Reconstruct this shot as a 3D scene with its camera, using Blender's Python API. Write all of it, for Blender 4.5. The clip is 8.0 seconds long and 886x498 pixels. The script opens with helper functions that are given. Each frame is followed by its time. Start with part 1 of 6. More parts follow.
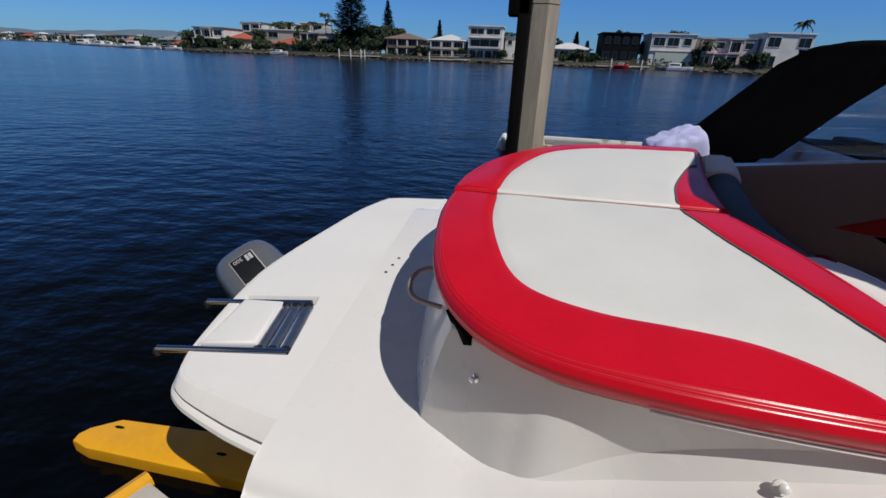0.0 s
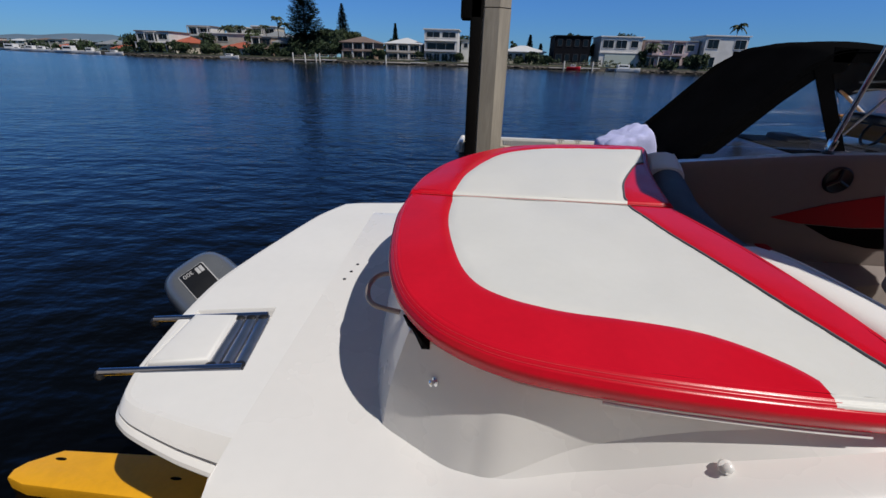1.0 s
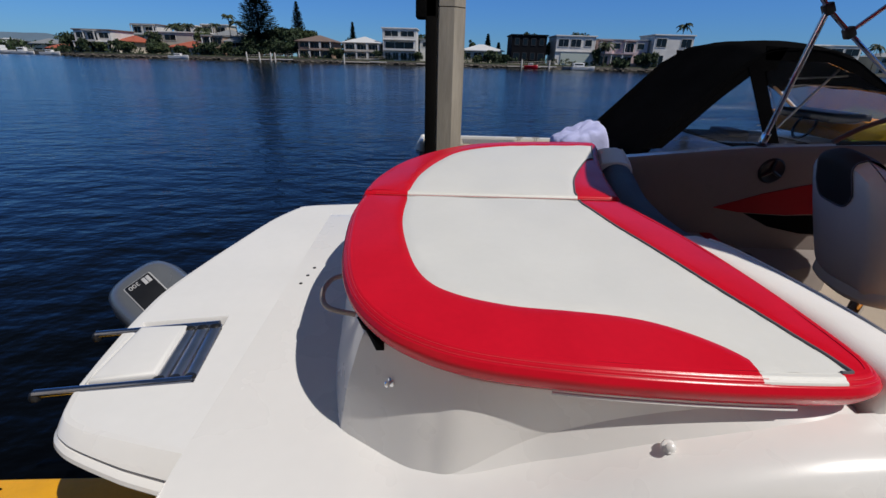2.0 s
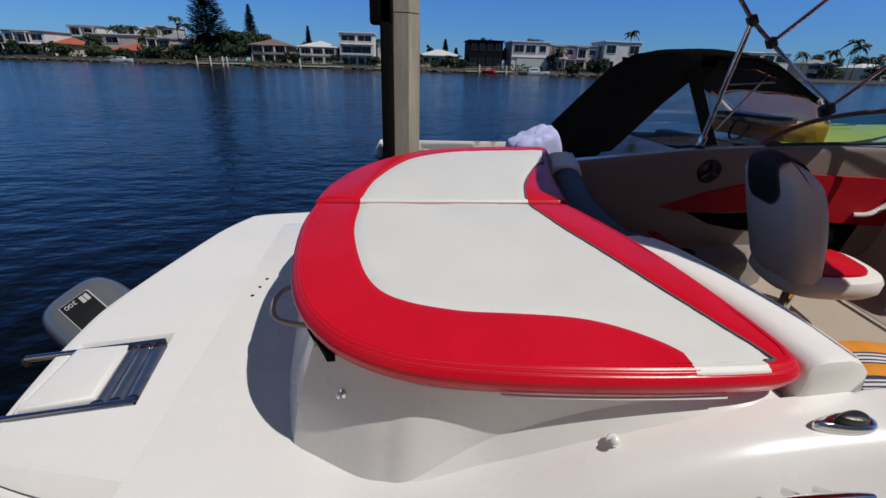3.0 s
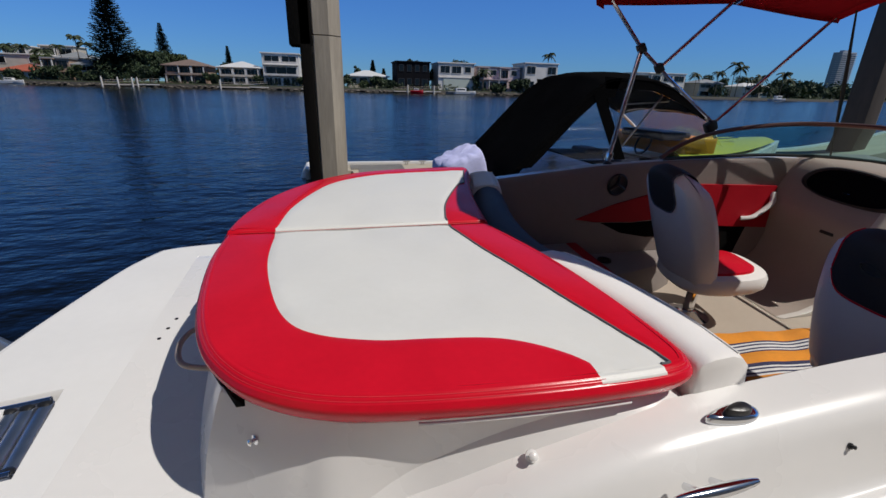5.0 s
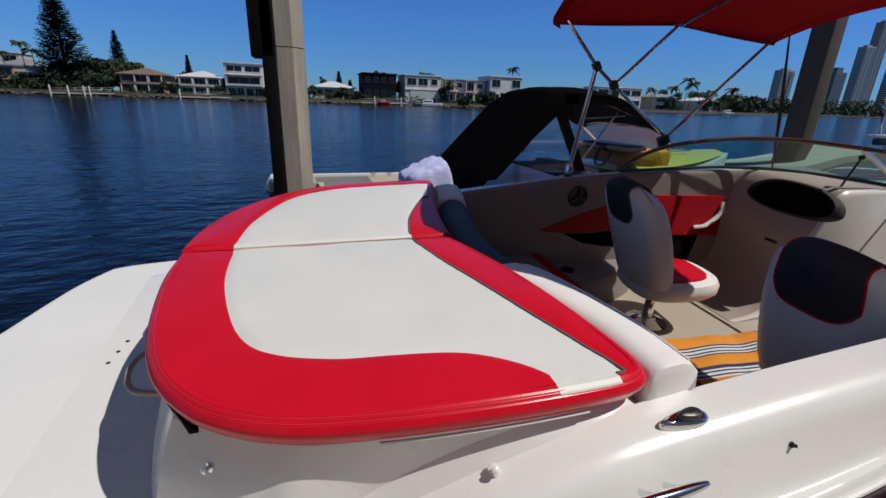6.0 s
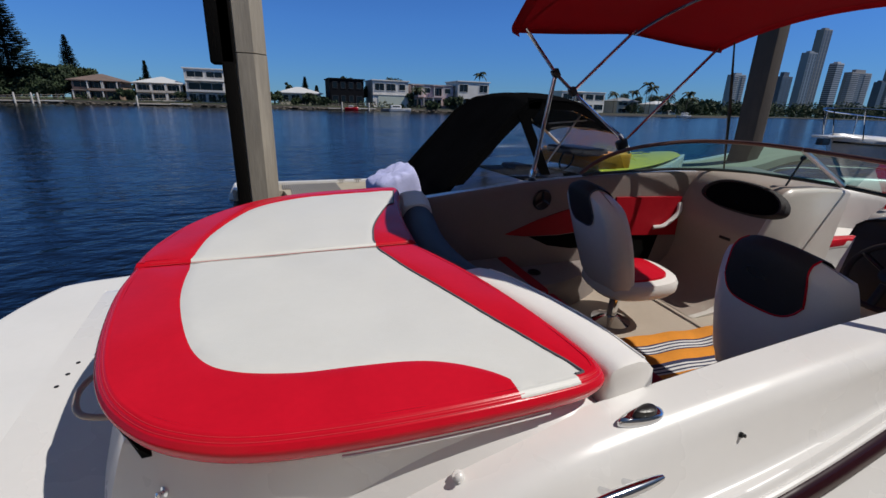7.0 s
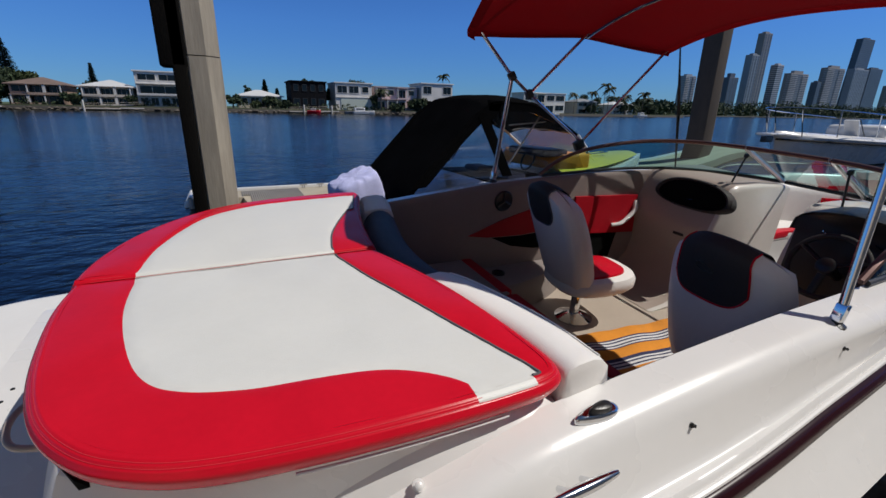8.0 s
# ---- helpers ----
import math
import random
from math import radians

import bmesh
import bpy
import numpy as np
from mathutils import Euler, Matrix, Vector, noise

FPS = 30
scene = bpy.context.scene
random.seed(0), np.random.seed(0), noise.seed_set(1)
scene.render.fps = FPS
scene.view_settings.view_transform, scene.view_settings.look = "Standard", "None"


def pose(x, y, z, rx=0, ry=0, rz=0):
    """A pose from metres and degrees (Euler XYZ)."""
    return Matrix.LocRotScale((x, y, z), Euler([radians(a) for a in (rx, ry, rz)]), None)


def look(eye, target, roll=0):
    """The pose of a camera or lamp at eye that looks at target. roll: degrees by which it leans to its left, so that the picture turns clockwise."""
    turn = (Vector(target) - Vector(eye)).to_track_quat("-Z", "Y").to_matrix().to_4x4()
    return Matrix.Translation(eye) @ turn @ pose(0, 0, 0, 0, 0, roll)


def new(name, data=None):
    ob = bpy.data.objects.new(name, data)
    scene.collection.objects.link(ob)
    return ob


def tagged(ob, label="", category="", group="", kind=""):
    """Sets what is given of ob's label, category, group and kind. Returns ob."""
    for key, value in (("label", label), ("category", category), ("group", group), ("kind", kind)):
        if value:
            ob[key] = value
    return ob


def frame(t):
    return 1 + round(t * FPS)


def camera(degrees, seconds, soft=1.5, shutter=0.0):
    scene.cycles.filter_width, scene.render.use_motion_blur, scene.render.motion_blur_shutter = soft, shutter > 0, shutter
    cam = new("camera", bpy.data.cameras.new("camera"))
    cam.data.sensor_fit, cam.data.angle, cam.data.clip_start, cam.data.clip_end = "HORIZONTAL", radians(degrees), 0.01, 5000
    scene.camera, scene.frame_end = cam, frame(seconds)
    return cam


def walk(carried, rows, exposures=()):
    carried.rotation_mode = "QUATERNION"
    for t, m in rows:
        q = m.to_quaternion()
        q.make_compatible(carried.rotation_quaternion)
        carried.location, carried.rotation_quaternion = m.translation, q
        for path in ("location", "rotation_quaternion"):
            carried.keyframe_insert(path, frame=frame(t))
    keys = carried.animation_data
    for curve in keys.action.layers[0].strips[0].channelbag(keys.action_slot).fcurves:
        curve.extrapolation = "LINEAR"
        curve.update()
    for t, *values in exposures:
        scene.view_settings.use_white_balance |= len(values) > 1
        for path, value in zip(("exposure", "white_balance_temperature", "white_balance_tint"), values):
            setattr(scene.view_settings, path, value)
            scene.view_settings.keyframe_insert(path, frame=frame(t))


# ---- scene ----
cam = camera(91.1, 8.0)
PATH = [
    (0, (0.086, -0.581, 1.594), (-0.226, 1.219, 0.781), 2.2),
    (0.5, (0.095, -0.578, 1.597), (-0.129, 1.241, 0.795), 2.3),
    (1, (0.116, -0.573, 1.597), (-0.038, 1.255, 0.8), 1.8),
    (1.5, (0.137, -0.573, 1.597), (0.057, 1.258, 0.797), 1.6),
    (3, (0.202, -0.579, 1.612), (0.366, 1.258, 0.837), 1.8),
    (3.5, (0.217, -0.581, 1.615), (0.456, 1.253, 0.856), 1.9),
    (4, (0.231, -0.58, 1.62), (0.535, 1.251, 0.876), 1.7),
    (4.5, (0.256, -0.578, 1.628), (0.627, 1.25, 0.907), 1.4),
    (6, (0.299, -0.588, 1.655), (0.881, 1.214, 1.012), 2.0),
    (6.5, (0.313, -0.597, 1.661), (0.954, 1.19, 1.03), 1.8),
    (7, (0.332, -0.603, 1.669), (1.035, 1.164, 1.049), 1.6),
    (7.5, (0.349, -0.607, 1.68), (1.115, 1.136, 1.065), 1.4),
    (8, (0.374, -0.609, 1.679), (1.209, 1.103, 1.07), 1.1),
]
walk(cam, [(t, look(eye, target, roll)) for t, eye, target, roll in PATH], exposures=[(0, -0.12), (8, -0.12)])

# ---- daylight ----
SUN_EL, SUN_AZ = radians(56), radians(120)
world = bpy.data.worlds.new("world")
scene.world = world
world.use_nodes = True
wn = world.node_tree
sky = wn.nodes.new("ShaderNodeTexSky")
sky.sky_type = "NISHITA"
sky.sun_disc = False
sky.sun_elevation, sky.sun_rotation = SUN_EL, SUN_AZ
sky.air_density, sky.dust_density, sky.ozone_density = 1.0, 0.0, 3.0
# clear-air grading of the sky: pale strong blue low down, deep and darker overhead
where = wn.nodes.new("ShaderNodeTexCoord")
split = wn.nodes.new("ShaderNodeSeparateXYZ")
rise = wn.nodes.new("ShaderNodeMapRange")
rise.interpolation_type = "SMOOTHSTEP"
rise.inputs["From Min"].default_value, rise.inputs["From Max"].default_value = 0.26, 0.55
hue = wn.nodes.new("ShaderNodeMix")
hue.data_type = "RGBA"
hue.inputs["A"].default_value = (0.51, 1.06, 2.04, 1)
hue.inputs["B"].default_value = (1.0, 0.98, 0.95, 1)
tint = wn.nodes.new("ShaderNodeMix")
tint.data_type, tint.blend_type = "RGBA", "MULTIPLY"
tint.inputs["Factor"].default_value = 1
wn.links.new(where.outputs["Generated"], split.inputs[0])
wn.links.new(split.outputs["Z"], rise.inputs["Value"])
wn.links.new(rise.outputs[0], hue.inputs["Factor"])
wn.links.new(sky.outputs[0], tint.inputs["A"])
wn.links.new(hue.outputs["Result"], tint.inputs["B"])
low = wn.nodes.new("ShaderNodeMapRange")
low.inputs["From Min"].default_value, low.inputs["From Max"].default_value = 0.0, 0.16
low.inputs["To Min"].default_value, low.inputs["To Max"].default_value = 0.80, 1.0
calm_low = wn.nodes.new("ShaderNodeMix")
calm_low.data_type, calm_low.blend_type = "RGBA", "MULTIPLY"
calm_low.inputs["Factor"].default_value = 1
wn.links.new(split.outputs["Z"], low.inputs["Value"])
wn.links.new(tint.outputs["Result"], calm_low.inputs["A"])
wn.links.new(low.outputs[0], calm_low.inputs["B"])
wn.links.new(calm_low.outputs["Result"], wn.nodes["Background"].inputs[0])
wn.nodes["Background"].inputs[1].default_value = 0.05
sun = new("sun", bpy.data.lights.new("sun", "SUN"))
sun.data.energy, sun.data.angle, sun.data.color = 3.9, radians(0.5), (1.0, 0.955, 0.89)
SUN_DIR = Vector((math.sin(SUN_AZ) * math.cos(SUN_EL), math.cos(SUN_AZ) * math.cos(SUN_EL), math.sin(SUN_EL)))
sun.matrix_world = look(SUN_DIR * 30, (0, 0, 0))


# ---- materials ----
def surface(name, base, rough=0.5, metal=0.0, var=0.08, scale=6.0, bump=0.0, bump_scale=150.0, coat=0.0, dirt=0.0, dirt_col=(0.2, 0.17, 0.12),
            spec=0.5, stretch=(1, 1, 1), island=0.0):
    m = bpy.data.materials.new(name)
    m.use_nodes = True
    nt = m.node_tree
    b = nt.nodes["Principled BSDF"]
    co = nt.nodes.new("ShaderNodeTexCoord")
    mp = nt.nodes.new("ShaderNodeMapping")
    mp.inputs["Scale"].default_value = stretch
    nt.links.new(co.outputs["Object"], mp.inputs[0])

    def noise_at(s, detail=4.0):
        n = nt.nodes.new("ShaderNodeTexNoise")
        n.inputs["Scale"].default_value, n.inputs["Detail"].default_value = s, detail
        nt.links.new(mp.outputs[0], n.inputs["Vector"])
        return n

    big, fine = noise_at(scale), noise_at(scale * 9, 6.0)
    add = nt.nodes.new("ShaderNodeMath")
    add.operation = "MULTIPLY_ADD"
    add.inputs[1].default_value = 0.45
    nt.links.new(fine.outputs["Fac"], add.inputs[0])
    nt.links.new(big.outputs["Fac"], add.inputs[2])
    ramp = nt.nodes.new("ShaderNodeMapRange")
    ramp.inputs["From Min"].default_value, ramp.inputs["From Max"].default_value = 0.45, 1.0
    ramp.inputs["To Min"].default_value, ramp.inputs["To Max"].default_value = 1 - var, 1 + var
    nt.links.new(add.outputs[0], ramp.inputs["Value"])
    mul = nt.nodes.new("ShaderNodeMix")
    mul.data_type, mul.blend_type = "RGBA", "MULTIPLY"
    mul.inputs["Factor"].default_value = 1
    mul.inputs["A"].default_value = (*base, 1)
    nt.links.new(ramp.outputs[0], mul.inputs["B"])
    colour = mul.outputs["Result"]
    if island:
        geo = nt.nodes.new("ShaderNodeNewGeometry")
        r2 = nt.nodes.new("ShaderNodeMapRange")
        r2.inputs["To Min"].default_value, r2.inputs["To Max"].default_value = 1 - island, 1 + island
        nt.links.new(geo.outputs["Random Per Island"], r2.inputs["Value"])
        m2 = nt.nodes.new("ShaderNodeMix")
        m2.data_type, m2.blend_type = "RGBA", "MULTIPLY"
        m2.inputs["Factor"].default_value = 1
        nt.links.new(colour, m2.inputs["A"])
        nt.links.new(r2.outputs[0], m2.inputs["B"])
        colour = m2.outputs["Result"]
    if dirt:
        dn = noise_at(scale * 0.7, 8.0)
        dr = nt.nodes.new("ShaderNodeMapRange")
        dr.inputs["From Min"].default_value, dr.inputs["From Max"].default_value = 0.52, 0.78
        dr.inputs["To Max"].default_value = dirt
        nt.links.new(dn.outputs["Fac"], dr.inputs["Value"])
        dm = nt.nodes.new("ShaderNodeMix")
        dm.data_type = "RGBA"
        dm.inputs["B"].default_value = (*dirt_col, 1)
        nt.links.new(dr.outputs[0], dm.inputs["Factor"])
        nt.links.new(colour, dm.inputs["A"])
        colour = dm.outputs["Result"]
    nt.links.new(colour, b.inputs["Base Color"])
    rr = nt.nodes.new("ShaderNodeMapRange")
    rr.inputs["To Min"].default_value, rr.inputs["To Max"].default_value = rough * 0.8, min(1, rough * 1.25)
    nt.links.new(big.outputs["Fac"], rr.inputs["Value"])
    nt.links.new(rr.outputs[0], b.inputs["Roughness"])
    b.inputs["Metallic"].default_value = metal
    b.inputs["Coat Weight"].default_value = coat
    b.inputs["Coat Roughness"].default_value = 0.08
    b.inputs["Specular IOR Level"].default_value = spec
    if bump:
        bn = noise_at(bump_scale, 3.0)
        bp = nt.nodes.new("ShaderNodeBump")
        bp.inputs["Strength"].default_value = bump
        bp.inputs["Distance"].default_value = 0.01
        nt.links.new(bn.outputs["Fac"], bp.inputs["Height"])
        nt.links.new(bp.outputs[0], b.inputs["Normal"])
    return m


def glass(name, tint, rough=0.0):
    m = bpy.data.materials.new(name)
    m.use_nodes = True
    b = m.node_tree.nodes["Principled BSDF"]
    b.inputs["Base Color"].default_value = (*tint, 1)
    b.inputs["Roughness"].default_value = rough
    b.inputs["Transmission Weight"].default_value = 1
    b.inputs["IOR"].default_value = 1.02
    b.inputs["Coat Weight"].default_value = 0.6
    return m


def fabric(name, base, through_col, share):
    m = surface(name, base, 0.9, var=0.12, scale=3, bump=0.3, bump_scale=400, spec=0.08)
    nt = m.node_tree
    tr = nt.nodes.new("ShaderNodeBsdfTranslucent")
    tr.inputs[0].default_value = (*through_col, 1)
    mx = nt.nodes.new("ShaderNodeMixShader")
    mx.inputs[0].default_value = share
    out = nt.nodes["Material Output"]
    nt.links.new(nt.nodes["Principled BSDF"].outputs[0], mx.inputs[1])
    nt.links.new(tr.outputs[0], mx.inputs[2])
    nt.links.new(mx.outputs[0], out.inputs[0])
    return m


def water_material():
    m = bpy.data.materials.new("river_water")
    m.use_nodes = True
    nt = m.node_tree
    b = nt.nodes["Principled BSDF"]
    b.inputs["Base Color"].default_value = (0.0008, 0.0010, 0.0014, 1)
    b.inputs["Roughness"].default_value = 0.14
    b.inputs["IOR"].default_value = 1.235
    geo = nt.nodes.new("ShaderNodeNewGeometry")
    last = None
    for scale, sx, sy, weight, turn in ((10.0, 0.75, 1.0, 0.60, 12), (3.6, 0.65, 1.0, 1.5, -8), (1.1, 0.55, 1.0, 0.65, 5), (0.04, 0.6, 1.0, 0.25, 20)):
        mp = nt.nodes.new("ShaderNodeMapping")
        mp.inputs["Scale"].default_value = (sx, sy, 1)
        mp.inputs["Rotation"].default_value = (0, 0, radians(turn))
        nt.links.new(geo.outputs["Position"], mp.inputs[0])
        n = nt.nodes.new("ShaderNodeTexNoise")
        n.inputs["Scale"].default_value, n.inputs["Detail"].default_value = scale, 3.0
        nt.links.new(mp.outputs[0], n.inputs["Vector"])
        w = nt.nodes.new("ShaderNodeMath")
        w.operation = "MULTIPLY_ADD"
        w.inputs[1].default_value = weight / scale
        nt.links.new(n.outputs["Fac"], w.inputs[0])
        if last:
            nt.links.new(last.outputs[0], w.inputs[2])
        else:
            w.inputs[2].default_value = 0
        last = w
    bp = nt.nodes.new("ShaderNodeBump")
    bp.inputs["Strength"].default_value, bp.inputs["Distance"].default_value = 1.0, 0.12
    # wind patches: stretches of calmer and rougher water
    mp = nt.nodes.new("ShaderNodeMapping")
    mp.inputs["Scale"].default_value = (0.35, 1.0, 1)
    nt.links.new(geo.outputs["Position"], mp.inputs[0])
    wind = nt.nodes.new("ShaderNodeTexNoise")
    wind.inputs["Scale"].default_value, wind.inputs["Detail"].default_value = 0.10, 5.0
    nt.links.new(mp.outputs[0], wind.inputs["Vector"])
    calm = nt.nodes.new("ShaderNodeMapRange")
    calm.inputs["From Min"].default_value, calm.inputs["From Max"].default_value = 0.36, 0.64
    calm.inputs["To Min"].default_value, calm.inputs["To Max"].default_value = 0.5, 1.0
    nt.links.new(wind.outputs["Fac"], calm.inputs["Value"])
    nt.links.new(calm.outputs[0], bp.inputs["Strength"])
    nt.links.new(last.outputs[0], bp.inputs["Height"])
    nt.links.new(bp.outputs[0], b.inputs["Normal"])
    return m


GEL = surface("white_gelcoat", (0.715, 0.70, 0.68), 0.27, var=0.025, scale=2.5, coat=0.3, dirt=0.10, dirt_col=(0.64, 0.61, 0.57))
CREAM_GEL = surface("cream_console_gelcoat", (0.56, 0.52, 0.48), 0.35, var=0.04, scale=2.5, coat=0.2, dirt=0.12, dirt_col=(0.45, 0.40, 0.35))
NONSKID = surface("white_nonskid", (0.715, 0.705, 0.688), 0.45, var=0.03, scale=3, bump=0.10, bump_scale=260, dirt=0.10, dirt_col=(0.6, 0.57, 0.5))
WHITE_VINYL = surface("white_vinyl", (0.665, 0.66, 0.63), 0.42, var=0.03, scale=4, bump=0.14, bump_scale=320, dirt=0.10, dirt_col=(0.6, 0.58, 0.5))
SEAT_VINYL = surface("white_seat_vinyl", (0.82, 0.79, 0.755), 0.42, var=0.03, scale=4, bump=0.14, bump_scale=320, dirt=0.10, dirt_col=(0.6, 0.58, 0.5))
RED_VINYL = surface("red_vinyl", (0.56, 0.006, 0.020), 0.22, var=0.08, scale=5, bump=0.03, bump_scale=300, spec=0.22)
GREY_VINYL = surface("charcoal_vinyl", (0.042, 0.038, 0.038), 0.6, spec=0.15, var=0.1, scale=6, bump=0.3, bump_scale=300)
SLATE_VINYL = surface("slate_vinyl", (0.035, 0.04, 0.055), 0.5, var=0.1, scale=6, bump=0.3, bump_scale=300)
PIPING = surface("grey_piping", (0.10, 0.10, 0.11), 0.5)
THREAD = surface("stitching_thread", (0.64, 0.035, 0.05), 0.45)
CHROME = surface("stainless_steel", (0.72, 0.73, 0.75), 0.10, metal=1.0, var=0.05, scale=20)
# the blue sky's reflection is put into this steel's base colour
RAIL_STEEL = surface("sky_toned_ladder_steel", (0.42, 0.46, 0.56), 0.12, metal=1.0, var=0.08, scale=20)
ALU = surface("anodised_aluminium", (0.60, 0.60, 0.62), 0.3, metal=1.0, var=0.05, scale=20)
BLACK = surface("black_plastic", (0.012, 0.012, 0.013), 0.35, var=0.15, scale=10, bump=0.1)
# flat black that stands for the shade inside openings
HOLE = surface("opening_shade_black", (0.004, 0.004, 0.004), 0.95, spec=0.05)
RUBBER = surface("black_rubber", (0.012, 0.010, 0.010), 0.6, spec=0.15, var=0.1)
STRIPE = surface("maroon_rubrail", (0.022, 0.0035, 0.005), 0.16, var=0.15)
RED_GEL = surface("red_gelcoat", (0.45, 0.008, 0.018), 0.25, var=0.06, coat=0.3)
CANVAS = fabric("red_canvas", (0.26, 0.005, 0.010), (0.36, 0.006, 0.012), 0.08)
BLACK_CANVAS = surface("black_canvas", (0.0055, 0.0055, 0.006), 0.95, spec=0.0, var=0.2, scale=3, bump=0.4, bump_scale=250)
CLEAR = glass("clear_vinyl", (0.74, 0.75, 0.80), 0.02)
TINT = glass("green_tinted_glass", (0.13, 0.38, 0.36), 0.0)
# beige with the console's shade mixed into the colour
LINER = surface("shade_toned_beige_liner", (0.34, 0.275, 0.235), 0.45, var=0.05, scale=2.5, dirt=0.15, dirt_col=(0.3, 0.25, 0.2))
# taupe puts the side wall's deep shade into its colour
WALL_LINER = surface("shade_toned_side_lining", (0.23, 0.19, 0.175), 0.5, var=0.07, scale=2.5, dirt=0.15, dirt_col=(0.14, 0.11, 0.10))
# pale floor, browned for the shade over most of it
SOLE = surface("shade_browned_sole", (0.41, 0.345, 0.28), 0.6, var=0.06, scale=3, bump=0.3, bump_scale=200, dirt=0.2, dirt_col=(0.3, 0.26, 0.2))
# dark tone for the far pile's shaded side
SHADED_PILE = surface("shaded_pile_side", (0.085, 0.068, 0.055), 0.9, var=0.25, scale=2, bump=0.5, bump_scale=40, dirt=0.4, dirt_col=(0.05, 0.04, 0.03), stretch=(1, 1, 0.25))
# taupe carries the darkness under the bimini in the vinyl's colour
TAUPE_VINYL = surface("shade_toned_seat_vinyl", (0.25, 0.215, 0.20), 0.5, var=0.06, scale=5, bump=0.15, bump_scale=300, dirt=0.1, dirt_col=(0.16, 0.13, 0.12))
# darker copy of the red vinyl, for panels in the cockpit's shade
RED_TRIM = surface("shade_darkened_red", (0.36, 0.005, 0.014), 0.5, var=0.10, scale=5, bump=0.12, bump_scale=280, spec=0.2)
LILAC = surface("lilac_cotton", (0.54, 0.56, 0.86), 0.95, var=0.10, scale=9, bump=0.7, bump_scale=220)
CONCRETE = surface("weathered_concrete", (0.36, 0.315, 0.25), 0.85, var=0.25, scale=4.0, bump=0.25, bump_scale=45, dirt=0.85, dirt_col=(0.10, 0.085, 0.07), stretch=(1, 1, 0.12))
DARK_CONCRETE = surface("near_black_concrete", (0.009, 0.008, 0.007), 0.95, spec=0.08, var=0.3, scale=3, bump=0.5, bump_scale=50, stretch=(1, 1, 0.3))
PONTOON = surface("pontoon_concrete", (0.42, 0.37, 0.29), 0.85, var=0.12, scale=3, bump=0.3, bump_scale=90, dirt=0.3)
BOUNCE_STONE = surface("bounce_sandstone", (0.52, 0.45, 0.36), 0.85, var=0.15, scale=1.5, bump=0.4, bump_scale=60, dirt=0.25)
GRATE = surface("grey_grating", (0.34, 0.32, 0.30), 0.7, var=0.1)
YELLOW = surface("yellow_plastic", (0.75, 0.36, 0.012), 0.38, var=0.10, scale=5, bump=0.15, bump_scale=80, dirt=0.25, dirt_col=(0.35, 0.17, 0.02))
GREY_DECK = surface("grey_dock_plastic", (0.48, 0.44, 0.39), 0.7, var=0.15, scale=6, bump=0.3, bump_scale=120, dirt=0.3)
COWL = surface("grey_metallic_cowl", (0.16, 0.17, 0.185), 0.28, metal=0.35, var=0.06, coat=0.5)
SEAT_GREY = surface("grey_seat_vinyl", (0.13, 0.14, 0.20), 0.5, var=0.1)
WATER = water_material()


# ---- building helpers ----
YC = 1.3
HEEL = Matrix.Translation((0, YC, 1.05)) @ pose(0, 0, 0, 4.0) @ Matrix.Translation((0, -YC, -1.05))
BASE = {}


def thing(name, base, label, category, group="", kind="", boat=False):
    ob = new(name)
    ob.empty_display_size = 0.1
    ob.matrix_world = (HEEL if boat else Matrix()) @ Matrix.Translation(base)
    BASE[ob.name] = Vector(base)
    return tagged(ob, label, category, group, kind)


def part(name, bm, material, parent, label="", smooth=True, crease=40):
    me = bpy.data.meshes.new(name)
    bmesh.ops.recalc_face_normals(bm, faces=bm.faces)
    bm.to_mesh(me)
    bm.free()
    me.materials.append(material)
    ob = new(name, me)
    if parent:
        base = BASE[parent.name]
        me.transform(Matrix.Translation(-base))
        ob.parent = parent
        BASE[ob.name] = base
    if smooth:
        me.polygons.foreach_set("use_smooth", [True] * len(me.polygons))
        me.set_sharp_from_angle(angle=radians(crease))
    if label:
        ob["label"] = label
    return ob


def spline(ctrl, n=8, closed=False):
    """Points of a smooth curve through the control points."""
    p = [Vector(c) for c in ctrl]
    k, out = len(p), []
    for i in range(k if closed else k - 1):
        g = (lambda j: p[j % k]) if closed else (lambda j: p[max(0, min(k - 1, j))])
        a, b, c, d = g(i - 1), g(i), g(i + 1), g(i + 2)
        for s in range(n):
            t = s / n
            out.append(0.5 * (2 * b + (c - a) * t + (2 * a - 5 * b + 4 * c - d) * t * t + (3 * b - a - 3 * c + d) * t ** 3))
    if not closed:
        out.append(p[-1])
    return out


def grid(rows, close=False, cap=False):
    """A sheet over rows of points of equal length; close: each row is a ring."""
    bm = bmesh.new()
    vs = [[bm.verts.new(p) for p in r] for r in rows]
    n = len(rows[0])
    for a, b in zip(vs, vs[1:]):
        for i in range(n if close else n - 1):
            q = (a[i], a[(i + 1) % n], b[(i + 1) % n], b[i])
            if len(set(q)) == 4:
                bm.faces.new(q)
    if cap:
        bm.faces.new(vs[0][::-1])
        bm.faces.new(vs[-1])
    return bm


